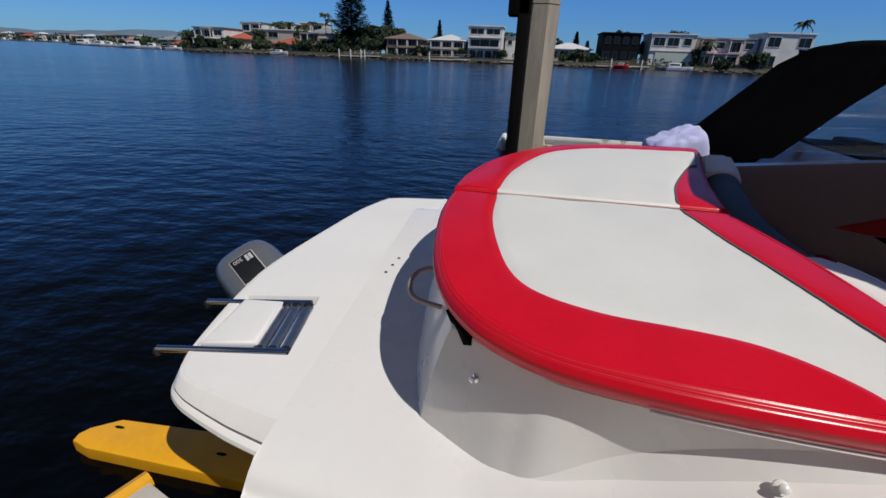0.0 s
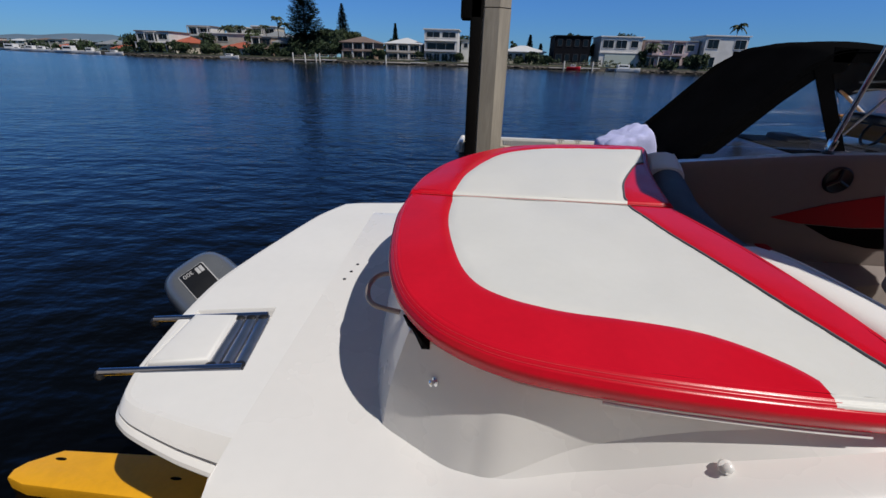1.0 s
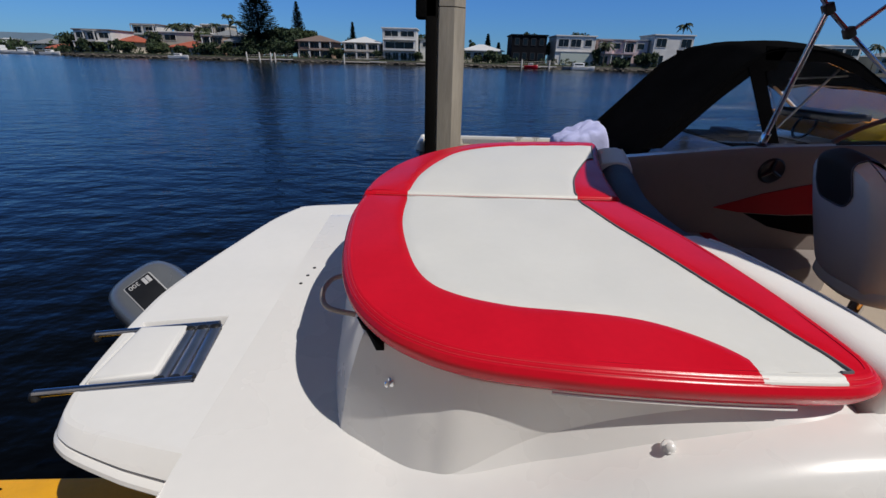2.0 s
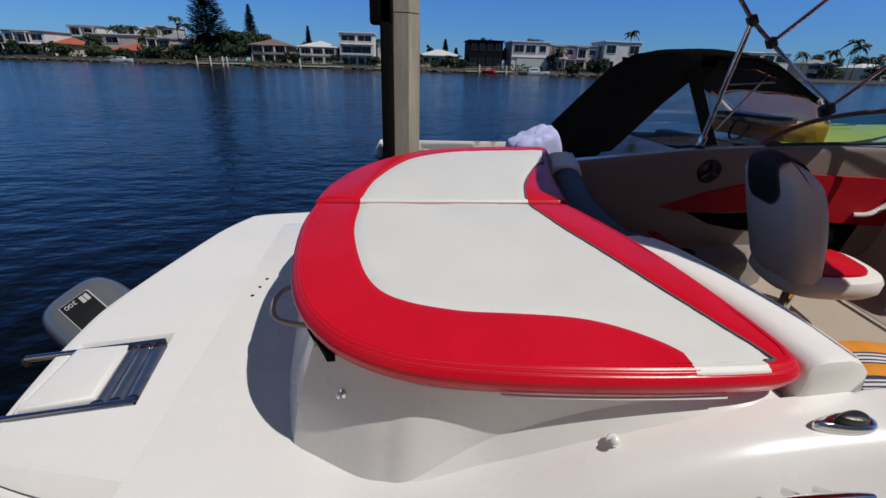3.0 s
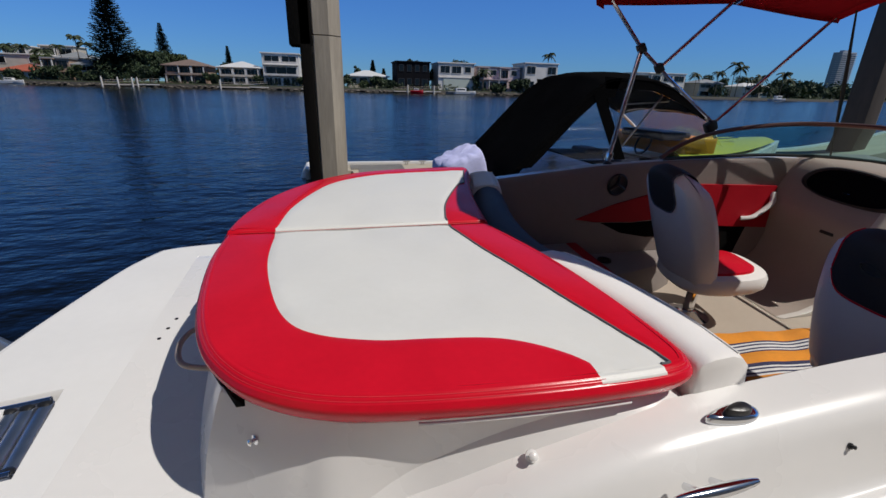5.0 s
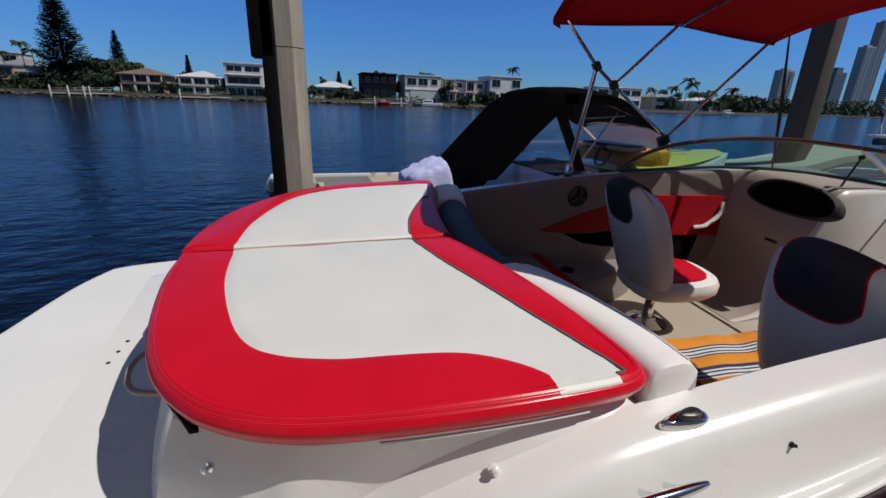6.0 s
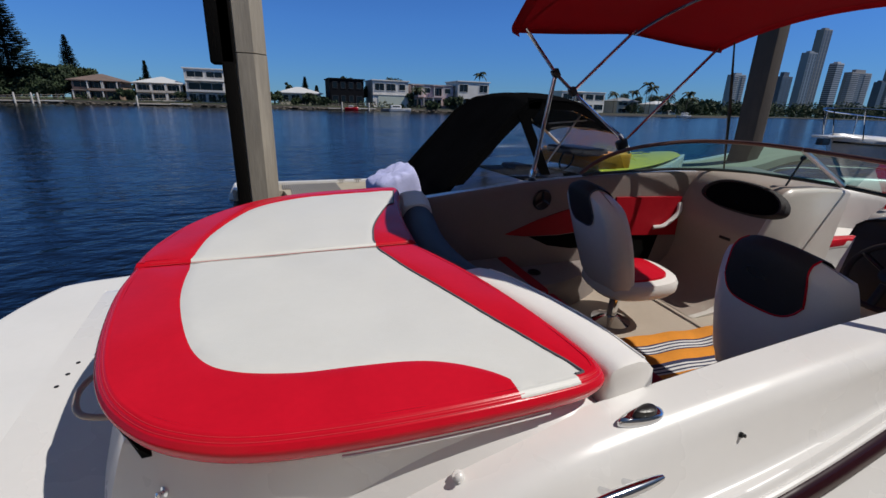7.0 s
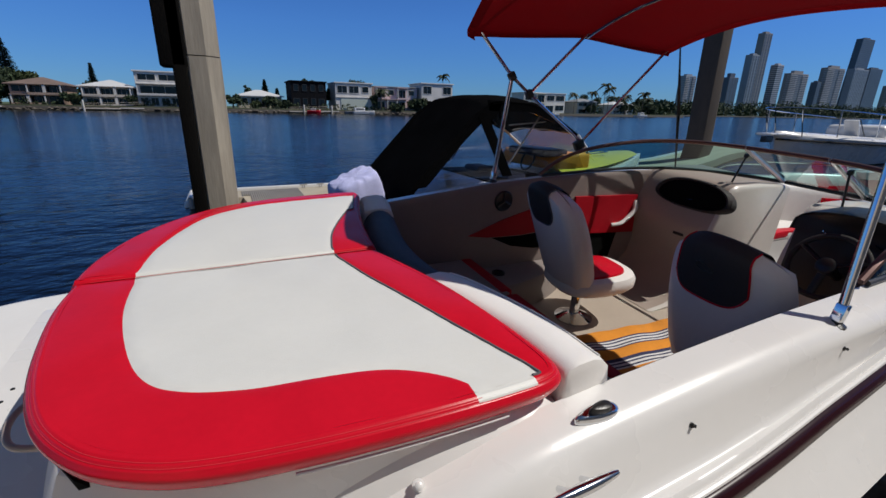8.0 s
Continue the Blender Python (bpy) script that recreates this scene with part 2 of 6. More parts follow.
def tube(points, radius, sides=10, flat=1.0):
    pts = [Vector(p) for p in points]
    rows = []
    up = Vector((0, 0, 1))
    for i, p in enumerate(pts):
        d = (pts[min(i + 1, len(pts) - 1)] - pts[max(i - 1, 0)]).normalized()
        a = d.cross(up)
        if a.length < 0.05:
            a = d.cross(Vector((0, 1, 0)))
        a.normalize()
        b = a.cross(d).normalized()
        r = radius[i] if isinstance(radius, (list, tuple)) else radius
        rows.append([p + a * (r * math.cos(2 * math.pi * k / sides)) + b * (r * flat * math.sin(2 * math.pi * k / sides)) for k in range(sides)])
    return grid(rows, close=True, cap=True)


def rbox(a, b, bevel=0.01, seg=2, m=None):
    bm = bmesh.new()
    bmesh.ops.create_cube(bm, size=1)
    for v in bm.verts:
        v.co = [a[i] if v.co[i] < 0 else b[i] for i in range(3)]
    if bevel:
        bmesh.ops.bevel(bm, geom=list(bm.edges), offset=bevel, segments=seg, affect="EDGES", profile=0.6)
    if m:
        bmesh.ops.transform(bm, matrix=m, verts=bm.verts)
    return bm


def prism(outline, z0, z1, bevel=0.0, seg=2):
    bm = bmesh.new()
    f = bm.faces.new([bm.verts.new((p[0], p[1], z0)) for p in outline])
    r = bmesh.ops.extrude_face_region(bm, geom=[f])
    for v in r["geom"]:
        if isinstance(v, bmesh.types.BMVert):
            v.co.z = z1
    bmesh.ops.recalc_face_normals(bm, faces=bm.faces)
    if bevel:
        es = [e for e in bm.edges if abs(e.verts[0].co.z - e.verts[1].co.z) < 1e-5]
        bmesh.ops.bevel(bm, geom=es, offset=bevel, segments=seg, affect="EDGES", profile=0.6)
    return bm


def lathe(profile, centre, seg=20, m=None):
    """A turned body: profile of (radius, height)."""
    rows = [[Vector((r * math.cos(2 * math.pi * k / seg), r * math.sin(2 * math.pi * k / seg), h)) for k in range(seg)] for r, h in profile]
    m = Matrix.Translation(centre) @ (m or Matrix())
    return grid([[m @ p for p in r] for r in rows], close=True, cap=True)


def join(*bms):
    out = bmesh.new()
    for b in bms:
        me = bpy.data.meshes.new("tmp")
        b.to_mesh(me)
        out.from_mesh(me)
        b.free()
        bpy.data.meshes.remove(me)
    return out


def offset_line(pts, d, closed=False):
    """A plan line moved sideways by d (to its left)."""
    out, n = [], len(pts)
    for i, p in enumerate(pts):
        a = pts[(i - 1) % n] if closed else pts[max(0, i - 1)]
        b = pts[(i + 1) % n] if closed else pts[min(n - 1, i + 1)]
        t = Vector((b[0] - a[0], b[1] - a[1]))
        t.normalize()
        out.append(Vector((p[0] - t.y * d, p[1] + t.x * d)))
    return out


def inside(p, poly):
    hit, n = False, len(poly)
    for i in range(n):
        a, b = poly[i], poly[i - 1]
        if (a[1] > p[1]) != (b[1] > p[1]) and p[0] < (b[0] - a[0]) * (p[1] - a[1]) / (b[1] - a[1]) + a[0]:
            hit = not hit
    return hit


def line_distance(p, poly, closed=True):
    q = np.array([(v[0], v[1]) for v in poly])
    a, b = (q, np.roll(q, -1, 0)) if closed else (q[:-1], q[1:])
    d = b - a
    t = np.clip(((np.array(p[:2]) - a) * d).sum(1) / np.maximum((d * d).sum(1), 1e-12), 0, 1)
    return float(np.sqrt(((a + t[:, None] * d - np.array(p[:2])) ** 2).sum(1)).min())


def fill_plan(outlines, step, outer):
    """Triangles over a plan outline, with lines kept as edges: points and faces."""
    from mathutils.geometry import delaunay_2d_cdt
    verts, edges = [], []
    for line, closed in outlines:
        k = len(verts)
        verts += [Vector((p[0], p[1])) for p in line]
        edges += [(k + i, k + i + 1) for i in range(len(line) - 1)]
        if closed:
            edges.append((k + len(line) - 1, k))
    xs, ys = [p[0] for p in outer], [p[1] for p in outer]
    lines = [(l, c) for l, c in outlines]
    y = min(ys)
    while y < max(ys):
        x = min(xs)
        while x < max(xs):
            if inside((x, y), outer) and all(line_distance((x, y), l, c) > step * 0.45 for l, c in lines):
                verts.append(Vector((x, y)))
            x += step
        y += step
    v, _, f, *_ = delaunay_2d_cdt(verts, edges, [], 0, 1e-6)
    return v, [t for t in f if inside(sum((v[i] for i in t), Vector((0, 0))) / len(t), outer)]


def sheet(verts, faces, height):
    bm = bmesh.new()
    made = {}
    for f in faces:
        for i in f:
            if i not in made:
                made[i] = bm.verts.new((verts[i][0], verts[i][1], height(verts[i])))
        try:
            bm.faces.new([made[i] for i in f])
        except ValueError:
            pass
    return bm


def mirror(p):
    return (p[0], 2 * YC - p[1], *p[2:])


def both(bm_of):
    """A part's mesh on both sides of the boat's centreline, one after the other."""
    return [bm_of(lambda p: Vector(p)), bm_of(lambda p: Vector(mirror(p)))]

# ---- water ----
bm = bmesh.new()
bmesh.ops.create_circle(bm, cap_ends=True, radius=4600, segments=64)
tagged(part("water", bm, WATER, None, smooth=False), "dark blue rippled river water under a clear sky", "water", kind="structure")

# ---- the red and white sports boat: hull ----
HX = (-0.575, -0.3, -0.1, 0.1, 0.4, 0.7, 1.0, 1.3, 1.7, 2.2, 2.8, 3.5, 4.2, 5.0, 5.7, 6.3, 6.7)
H_ZIN = (0.61, 0.61, 0.615, 0.63, 0.72, 0.84, 0.915, 0.945, 0.985, 1.03, 1.06, 1.08, 1.075, 1.01, 0.955, 0.925, 0.91)
H_YC = (0.12, 0.10, 0.08, 0.07, 0.07, 0.07, 0.07, 0.07, 0.06, 0.045, 0.03, 0.03, 0.07, 0.24, 0.52, 0.92, 1.26)
H_YR = (0.03, 0.0, -0.02, -0.04, -0.06, -0.07, -0.08, -0.08, -0.075, -0.05, -0.02, 0.0, 0.05, 0.22, 0.50, 0.90, 1.25)
H_ZR = (0.50, 0.52, 0.53, 0.55, 0.58, 0.61, 0.64, 0.665, 0.70, 0.76, 0.82, 0.875, 0.895, 0.87, 0.83, 0.805, 0.795)


def along(x, table):
    """A smooth value of a hull table at x."""
    i = max(0, min(len(HX) - 2, int(np.searchsorted(HX, x)) - 1))
    t = (x - HX[i]) / (HX[i + 1] - HX[i])
    a, b, c, d = (table[max(0, min(len(HX) - 1, j))] for j in (i - 1, i, i + 1, i + 2))
    m0 = (c - a) / 2 if i else c - b
    m1 = (d - b) / 2
    return (2 * t ** 3 - 3 * t * t + 1) * b + (t ** 3 - 2 * t * t + t) * m0 + (3 * t * t - 2 * t ** 3) * c + (t ** 3 - t * t) * m1


STATIONS = [-0.575 + 7.275 * i / 240 for i in range(241)]
COCKPIT_AFT, COCKPIT_FWD = 1.22, 4.25
COAM = 0.145  # how far the coaming's inner edge lies inside the crease


def coaming_y(x):
    return along(x, H_YC) + COAM


boat = thing("sports_boat", (1.5, YC, 0.0), "white fibreglass sports boat with red and white upholstery", "boat", boat=True)


def deck_rows(f, inner_to_centre, xs):
    rows = []
    for x in xs:
        zi, yc, yr, zr = (along(x, t) for t in (H_ZIN, H_YC, H_YR, H_ZR))
        yi = YC if inner_to_centre else coaming_y(x)
        zc = zi - 0.035
        prof = [(yi, zi), (min(yi, coaming_y(x)), zi), (yc + 0.06, zi - 0.008), (yc + 0.025, zi - 0.018), (yc, zc), (yc - 0.022, zc - 0.03),
                (yc * 0.62 + yr * 0.38, zc * 0.60 + zr * 0.40), (yc * 0.38 + yr * 0.62, zc * 0.32 + zr * 0.68), (yr + 0.020, zr + 0.075), (yr + 0.004, zr + 0.050), (yr + 0.004, zr + 0.03)]
        curve = spline([(0, *q) for q in prof[1:]], 3)
        rows.append([f((x, *prof[0]))] + [f((x, q.y, q.z)) for q in curve])
    return rows


def hull_rows(f):
    rows = []
    for x in STATIONS:
        yr, zr = along(x, H_YR), along(x, H_ZR)
        k = max(0.0, (x - 4.0) / 2.7)
        chine = yr + 0.10 + 0.25 * k
        fl = max(0.0, min(1.0, (x - 0.3) / 1.2))
        fl = fl * fl * (3 - 2 * fl) * max(0.0, 1 - k * 1.2)
        prof = [(yr + 0.004, zr - 0.02), (yr - 0.025 * fl, zr - 0.07), (yr - 0.075 * fl, zr - 0.14), (yr - 0.14 * fl, zr - 0.21), (yr - 0.175 * fl, zr - 0.26), (yr - 0.16 * fl, zr - 0.29),
                (chine, 0.12 + 0.25 * k), (chine + 0.08, 0.08 + 0.28 * k), (YC, -0.42 + 0.75 * k ** 2.2)]
        rows.append([f((x, min(y, YC), z)) for y, z in prof])
    return rows


def stern_taper(p):
    """The far quarter draws in towards the stern."""
    t = max(0.0, min(1.0, (0.35 - p.x) / 0.5))
    t = t * t * (3 - 2 * t)
    return Vector((p.x, p.y - 0.30 * t * max(0.0, p.y - YC), p.z))


aft_x = [x for x in STATIONS if x <= 1.08]
fwd_x = [x for x in STATIONS if x >= aft_x[-1] - 1e-6]
for f in (lambda p: Vector(p), lambda p: stern_taper(Vector(mirror(p)))):
    part("side_deck", grid(deck_rows(f, True, aft_x)), GEL, boat, "glossy white gelcoat deck moulding")
    part("gunwale", grid(deck_rows(f, False, fwd_x)), GEL, boat, "glossy white gelcoat gunwale")
    part("hull_side", grid(hull_rows(f)), GEL, boat, "white hull side")
    rail = [f((x, along(x, H_YR) - 0.004, along(x, H_ZR) + 0.018)) for x in STATIONS]
    rub = part("rub_rail", tube([q + Vector((0, 0, -0.018)) for q in rail], 0.044, 12), STRIPE, boat, "glossy dark maroon rub rail")
    part("rail_lip", tube([f((x, along(x, H_YR) - 0.002, along(x, H_ZR) + 0.045)) for x in STATIONS], 0.010, 8), GEL, rub, "white moulded lip above the rail")
# transom that closes the stern under the deck
tr = []
for y, z in [(0.03, 0.50), (0.12, 0.575), (0.17, 0.607), (YC, 0.608)]:
    tr.append([Vector((-0.575, y, z)), Vector((-0.575, y, 0.05 if y < 0.2 else -0.3))])
tr += [[stern_taper(Vector(mirror(p))) for p in r] for r in tr[::-1]]
part("transom", grid(tr), GEL, boat, "white transom")

# inner liner: side walls, sole and bulkheads
FLOOR = 0.06
for f in (lambda p: Vector(p), lambda p: Vector(mirror(p))):
    rows = []
    for x in [1.2 + 0.06 * i for i in range(52)]:
        yi, zi = coaming_y(x), along(x, H_ZIN)
        rows.append([f((x, y, z)) for y, z in ((yi, zi), (yi + 0.012, zi - 0.012), (yi + 0.016, zi - 0.05), (yi + 0.02, zi - 0.3), (yi + 0.05, 0.45), (yi + 0.09, FLOOR))])
    part("liner_wall", grid(rows), WALL_LINER, boat, "moulded cockpit side, taupe to carry its shade")
part("cockpit_sole", rbox((1.2, 0.2, FLOOR - 0.06), (4.6, 2.4, FLOOR), 0), SOLE, boat, "pale moulded cockpit floor, browned for its shade")
part("engine_box", rbox((0.9, 0.3, 0.0), (1.21, 2.3, 0.72), 0.03), GEL, boat)

# ---- fibreglass sunpad base ----
PAD_S = [(-0.195, 1.30), (-0.205, 1.08), (-0.168, 0.76), (-0.105, 0.54), (-0.01, 0.395), (0.10, 0.31), (0.24, 0.255), (0.46, 0.22), (0.73, 0.20),
         (0.98, 0.195), (1.12, 0.205), (1.17, 0.245), (1.175, 0.36), (1.14, 0.63), (1.07, 0.94), (0.945, 1.295)]
PAD_P = [(-0.195, 1.30), (-0.19, 1.40), (-0.158, 1.57), (-0.07, 1.80), (0.09, 2.03), (0.29, 2.205), (0.54, 2.30), (0.82, 2.345), (1.03, 2.36), (1.12, 2.345), (1.125, 2.27),
         (1.05, 1.99), (0.985, 1.66), (0.945, 1.305)]
WHITE_S = [(0.0, 1.295), (0.0, 1.01), (0.048, 0.74), (0.11, 0.58), (0.20, 0.50), (0.34, 0.455), (0.50, 0.435), (0.66, 0.41), (0.76, 0.37), (0.85, 0.305),
           (0.905, 0.235), (0.935, 0.192)]
FRONT_S = [(1.075, 0.197), (1.095, 0.25), (1.05, 0.37), (0.98, 0.56), (0.89, 0.81), (0.81, 1.04), (0.745, 1.295)]
WHITE_P = [(0.0, 1.305), (0.012, 1.42), (0.05, 1.60), (0.135, 1.83), (0.265, 2.03), (0.46, 2.15), (0.75, 2.21), (1.10, 2.255)]
FRONT_P = [(1.10, 2.255), (1.03, 2.05), (0.92, 1.83), (0.80, 1.55), (0.745, 1.305)]


def on_outline(ctrl):
    return [Vector((p[0], p[1])) for p in spline([(*c, 0) for c in ctrl], 7)]


line_s, line_p = on_outline(PAD_S), on_outline(PAD_P)
CORNER = (-0.092, 0.436)
base_s = on_outline(PAD_S[:3] + [(-0.138, 0.60), CORNER])[:-1] + on_outline([CORNER, (0.06, 0.345), (0.15, 0.298)] + PAD_S[6:])
body_line = base_s[:-1] + line_p[::-1][:-1]


def ring_offset(pts, d):
    """d metres inwards."""
    area = sum(a[0] * b[1] - b[0] * a[1] for a, b in zip(pts, pts[1:] + pts[:1]))
    sign = 1 if area > 0 else -1
    return offset_line(pts, sign * d, True)


def aft_extra(p):
    t = max(0.0, min(1.0, (p.y - 0.50) / 0.16)) * max(0.0, min(1.0, (0.2 - p.x) / 0.2))
    return t * t * (3 - 2 * t)


def between(v, pairs):
    return float(np.interp(v, [p[0] for p in pairs], [p[1] for p in pairs]))


FLARED = ((0, 0.05), (0.04, 0.036), (0.16, 0.018), (0.34, -0.006), (0.55, -0.030), (0.76, -0.046), (0.95, -0.056), (1.0, -0.064))


def base_rows():
    """The side of the base: flared at the stern; forwards an upright face over a chamfer that widens to the whole height."""
    lo, hi = ring_offset(body_line, 0.1), ring_offset(body_line, -0.1)
    rings = []
    for j in range(12):
        ring = []
        for i, o in enumerate(body_line):
            foot = min(0.925, along(o.x, H_ZIN)) - 0.012
            crease_f = max(0.22, 1 - max(0.0, (o.x - 0.19) / 0.82))
            f = (0.0, 0.04, 0.16)[j] if j < 3 else 0.16 + (crease_f - 0.16) * (j - 2) / 4 if j < 7 else crease_f + (1 - crease_f) * (j - 6) / 4 if j < 11 else 1.0
            upright = between(f, ((0, 0.05), (0.04, 0.036), (0.16, 0.033), (crease_f, 0.030), (1.0001, -0.012)))
            t = max(0.0, min(1.0, (o.x - 0.10) / 0.35))
            t = t * t * (3 - 2 * t)
            d = between(f, FLARED) * (1 - t) + upright * t
            d += between(f, ((0, 0.02), (0.04, 0.03), (0.16, 0.03), (0.34, 0.02), (0.7, 0.0))) * aft_extra(o)
            p = o.lerp(lo[i], d / 0.1) if d > 0 else o.lerp(hi[i], -d / 0.1)
            ring.append((p.x, p.y, 0.945 - (0.945 - foot) * f - (0.03 if j == 11 else 0)))
        rings.append(ring)
    return rings


rows = base_rows()
bm = grid(rows, close=True)
bm.faces.new([v for v in list(bm.verts)[:len(rows[0])]])
base_part = part("sunpad_base", bm, GEL, boat, "glossy white moulded sunpad base", crease=14)
vent = [Vector((-0.090, 0.512, 0.952)), Vector((-0.022, 0.430, 0.876)), Vector((0.006, 0.412, 0.912)), Vector((-0.020, 0.410, 0.950))]
# black wedge painted in for the shade of the vent gap
part("vent_slot", grid([vent, [q + Vector((0.05, 0.05, 0.0)) for q in vent]], close=True, cap=True), HOLE, base_part, "black wedge for the shaded gap under the sunpad", smooth=False)
part("edge_trim", tube([(p.x, p.y, 0.963) for p in offset_line([q for q in line_s if 0.40 < q.x < 0.985 and q.y < 0.5], 0.0)], 0.0045, 6), GEL, base_part, "thin white trim strip")


# ---- sunpad cushions ----
def white_edge(c):
    """Where the white vinyl runs over the rolled edge: along the seam and at the forward near corner."""
    return (0.0 < c.x < 0.745 and abs(c.y - YC) < 0.03) or (0.895 < c.x < 1.078 and c.y < 0.3 and c.z > 1.036)


def pad_half(name, label, outline, white, front, lift=0.0):
    th = thing(name, (0.5, sum(p.y for p in outline) / len(outline), 0.94), label, "sunpad cushion", "sunpad cushions", boat=True)
    # the seam between the halves is on the straight line y = YC
    outline = [*outline]
    tail = outline[-1]
    outline += [tail.lerp(outline[0], k / 24) for k in range(1, 24)]

    def edge_offset(line, d):
        out = ring_offset(line, d)
        for i, p in enumerate(line):
            if abs(p.y - YC) < 0.012:
                k = (-0.45 if d < 0 else 0.50 + 0.45 * max(0.0, min(1.0, -p.x / 0.05))) if -0.19 < p.x < 0.93 else 0.5
                out[i] = Vector((out[i].x, p.y + (out[i].y - p.y) * k))
        return out

    rim = edge_offset(outline, 0.028)
    wl, fl = on_outline(white), on_outline(front)
    panel = wl + fl[1:] if (wl[-1] - fl[0]).length < 0.01 else wl + fl

    def height(p):
        d = line_distance(p, rim)
        soft = line_distance(p, panel)
        groove = 0.0045 * math.exp(-(soft / 0.008) ** 2)
        crown = 0.010 * (1 - math.exp(-d / 0.12))
        puff = 0.003 * noise.noise(Vector((p[0] * 5, p[1] * 5, 1.7)))
        return 1.0475 + crown + puff - groove

    def pull(q):
        # keeps panel ends on the rim
        best = min(rim, key=lambda r: (r - q).length)
        return best if (best - q).length < 0.032 else q

    wl2, fl2 = [pull(q) for q in wl], [pull(q) for q in fl]
    v, f = fill_plan([(rim, True), (wl2, False), (fl2, False)], 0.022, rim)
    w_poly = wl2 + fl2
    groups = {"white": [], "front": [], "red": []}
    cut = fl2 + [Vector((2.0, fl2[-1].y)), Vector((2.0, fl2[0].y))]
    for t in f:
        c = sum((v[i] for i in t), Vector((0, 0))) / len(t)
        groups["white" if inside(c, w_poly) else "front" if inside(c, cut) else "red"].append(t)
    part("white_panel", sheet(v, groups["white"], height), WHITE_VINYL, th, "smooth off-white vinyl top panel", crease=80)
    part("red_panel", sheet(v, groups["red"], height), RED_VINYL, th, "glossy red vinyl border panel", crease=80)
    part("front_panel", sheet(v, groups["front"], height), RED_VINYL, th, "red vinyl front band", crease=80)
    rows = []
    for d, z in ((0.028, 1.0475), (0.0225, 1.0460), (0.0185, 1.0474), (0.0130, 1.0456), (0.0100, 1.0417), (0.0060, 1.0418), (0.0025, 1.0392), (0.0003, 1.0345), (-0.0040, 1.0340), (-0.0072, 1.0302), (-0.0086, 1.0252),
                 (-0.0125, 1.0220), (-0.0140, 1.0150), (-0.0132, 1.0060), (-0.0095, 0.9950), (-0.0040, 0.9830), (0.0040, 0.9710), (0.0130, 0.9610), (0.024, 0.9530), (0.05, 0.946)):
        rows.append([(*p, z) for p in edge_offset(outline, d)])
    bm = grid(rows, close=True)
    seam_bm = bm.copy()
    for b, white_side in ((bm, False), (seam_bm, True)):
        drop = [q for q in b.faces if white_edge(q.calc_center_median()) != white_side]
        bmesh.ops.delete(b, geom=drop, context="FACES")
    side = part("side_band", bm, RED_VINYL, th, "rolled red vinyl side", crease=75)
    corner_bm = seam_bm.copy()
    for b, at_corner in ((seam_bm, False), (corner_bm, True)):
        drop = [q for q in b.faces if (q.calc_center_median().y < 0.3) != at_corner]
        bmesh.ops.delete(b, geom=drop, context="FACES")
    part("seam_edge", seam_bm, WHITE_VINYL, th, "white vinyl edge along the seam", crease=75)
    if corner_bm.faces:
        part("corner_edge", corner_bm, WHITE_VINYL, th, "white vinyl over the forward corner", crease=75)
    # piping where the white meets the front band, and two rows of stitching round the edge
    part("piping", tube([(q.x, q.y, height(q) + 0.003) for q in fl2], 0.0042, 6), PIPING, th, "thin dark grey piping")
    for d, z in ((0.0100, 1.0421), (0.0003, 1.0350)):
        ring = ring_offset(outline, d)
        dash = []
        for a, b in zip(ring, ring[1:]):
            n = max(1, int((b - a).length / 0.006))
            for k in range(n):
                p, q = a.lerp(b, k / n), a.lerp(b, (k + 0.85) / n)
                if 0.89 < p.x < 1.08 and p.y < 0.3:
                    continue
                dash.append(tube([(*p, z + 0.0006), (*q, z + 0.0006)], 0.0009, 4))
        tagged(part("stitching", join(*dash), THREAD, side, "fine pale red stitching"), kind="stuff")
    th.location.z += lift
    return th


pad_half("sunpad", "red and white vinyl sunpad cushion with rolled red edge", line_s, WHITE_S, FRONT_S)
pad_half("sunpad", "smaller red and white vinyl sunpad cushion beside the seam", line_p, WHITE_P, FRONT_P, 0.009)

# ---- swim platform ----
PLAT = [(-0.48, 0.285), (-0.58, 0.30), (-0.75, 0.331), (-0.90, 0.364), (-0.97, 0.386), (-1.018, 0.416), (-1.046, 0.47), (-1.072, 0.56), (-1.105, 0.80), (-1.118, 1.00), (-1.115, 1.15), (-1.077, 1.36), (-1.01, 1.64), (-0.93, 1.94),
        (-0.868, 2.09), (-0.805, 2.203)]
plat_edge = on_outline(PLAT)[:-1] + on_outline([PLAT[-1], (-0.70, 2.239), (-0.50, 2.273), (-0.40, 2.29)])
plat_poly = plat_edge + [Vector((-0.40, 2.20)), Vector((-0.42, 1.30)), Vector((-0.44, 0.46)), Vector((-0.46, 0.27))]
platform = thing("swim_platform", (-0.8, 1.25, 0.5), "white moulded swim platform with a recessed boarding ladder", "swim platform", boat=True)
P_TOP = 0.603
inner_recess = [Vector(p) for p in ((-1.06, 0.522), (-0.692, 0.582), (-0.742, 0.968), (-1.066, 0.905))]
top_in = ring_offset(plat_poly, 0.02)
v, f = fill_plan([(top_in, True), (inner_recess, True)], 0.05, top_in)
keep = [t for t in f if not inside(sum((v[i] for i in t), Vector((0, 0))) / len(t), inner_recess)]
part("top", sheet(v, keep, lambda p: P_TOP), NONSKID, platform, "white non-skid platform surface")
rows = []
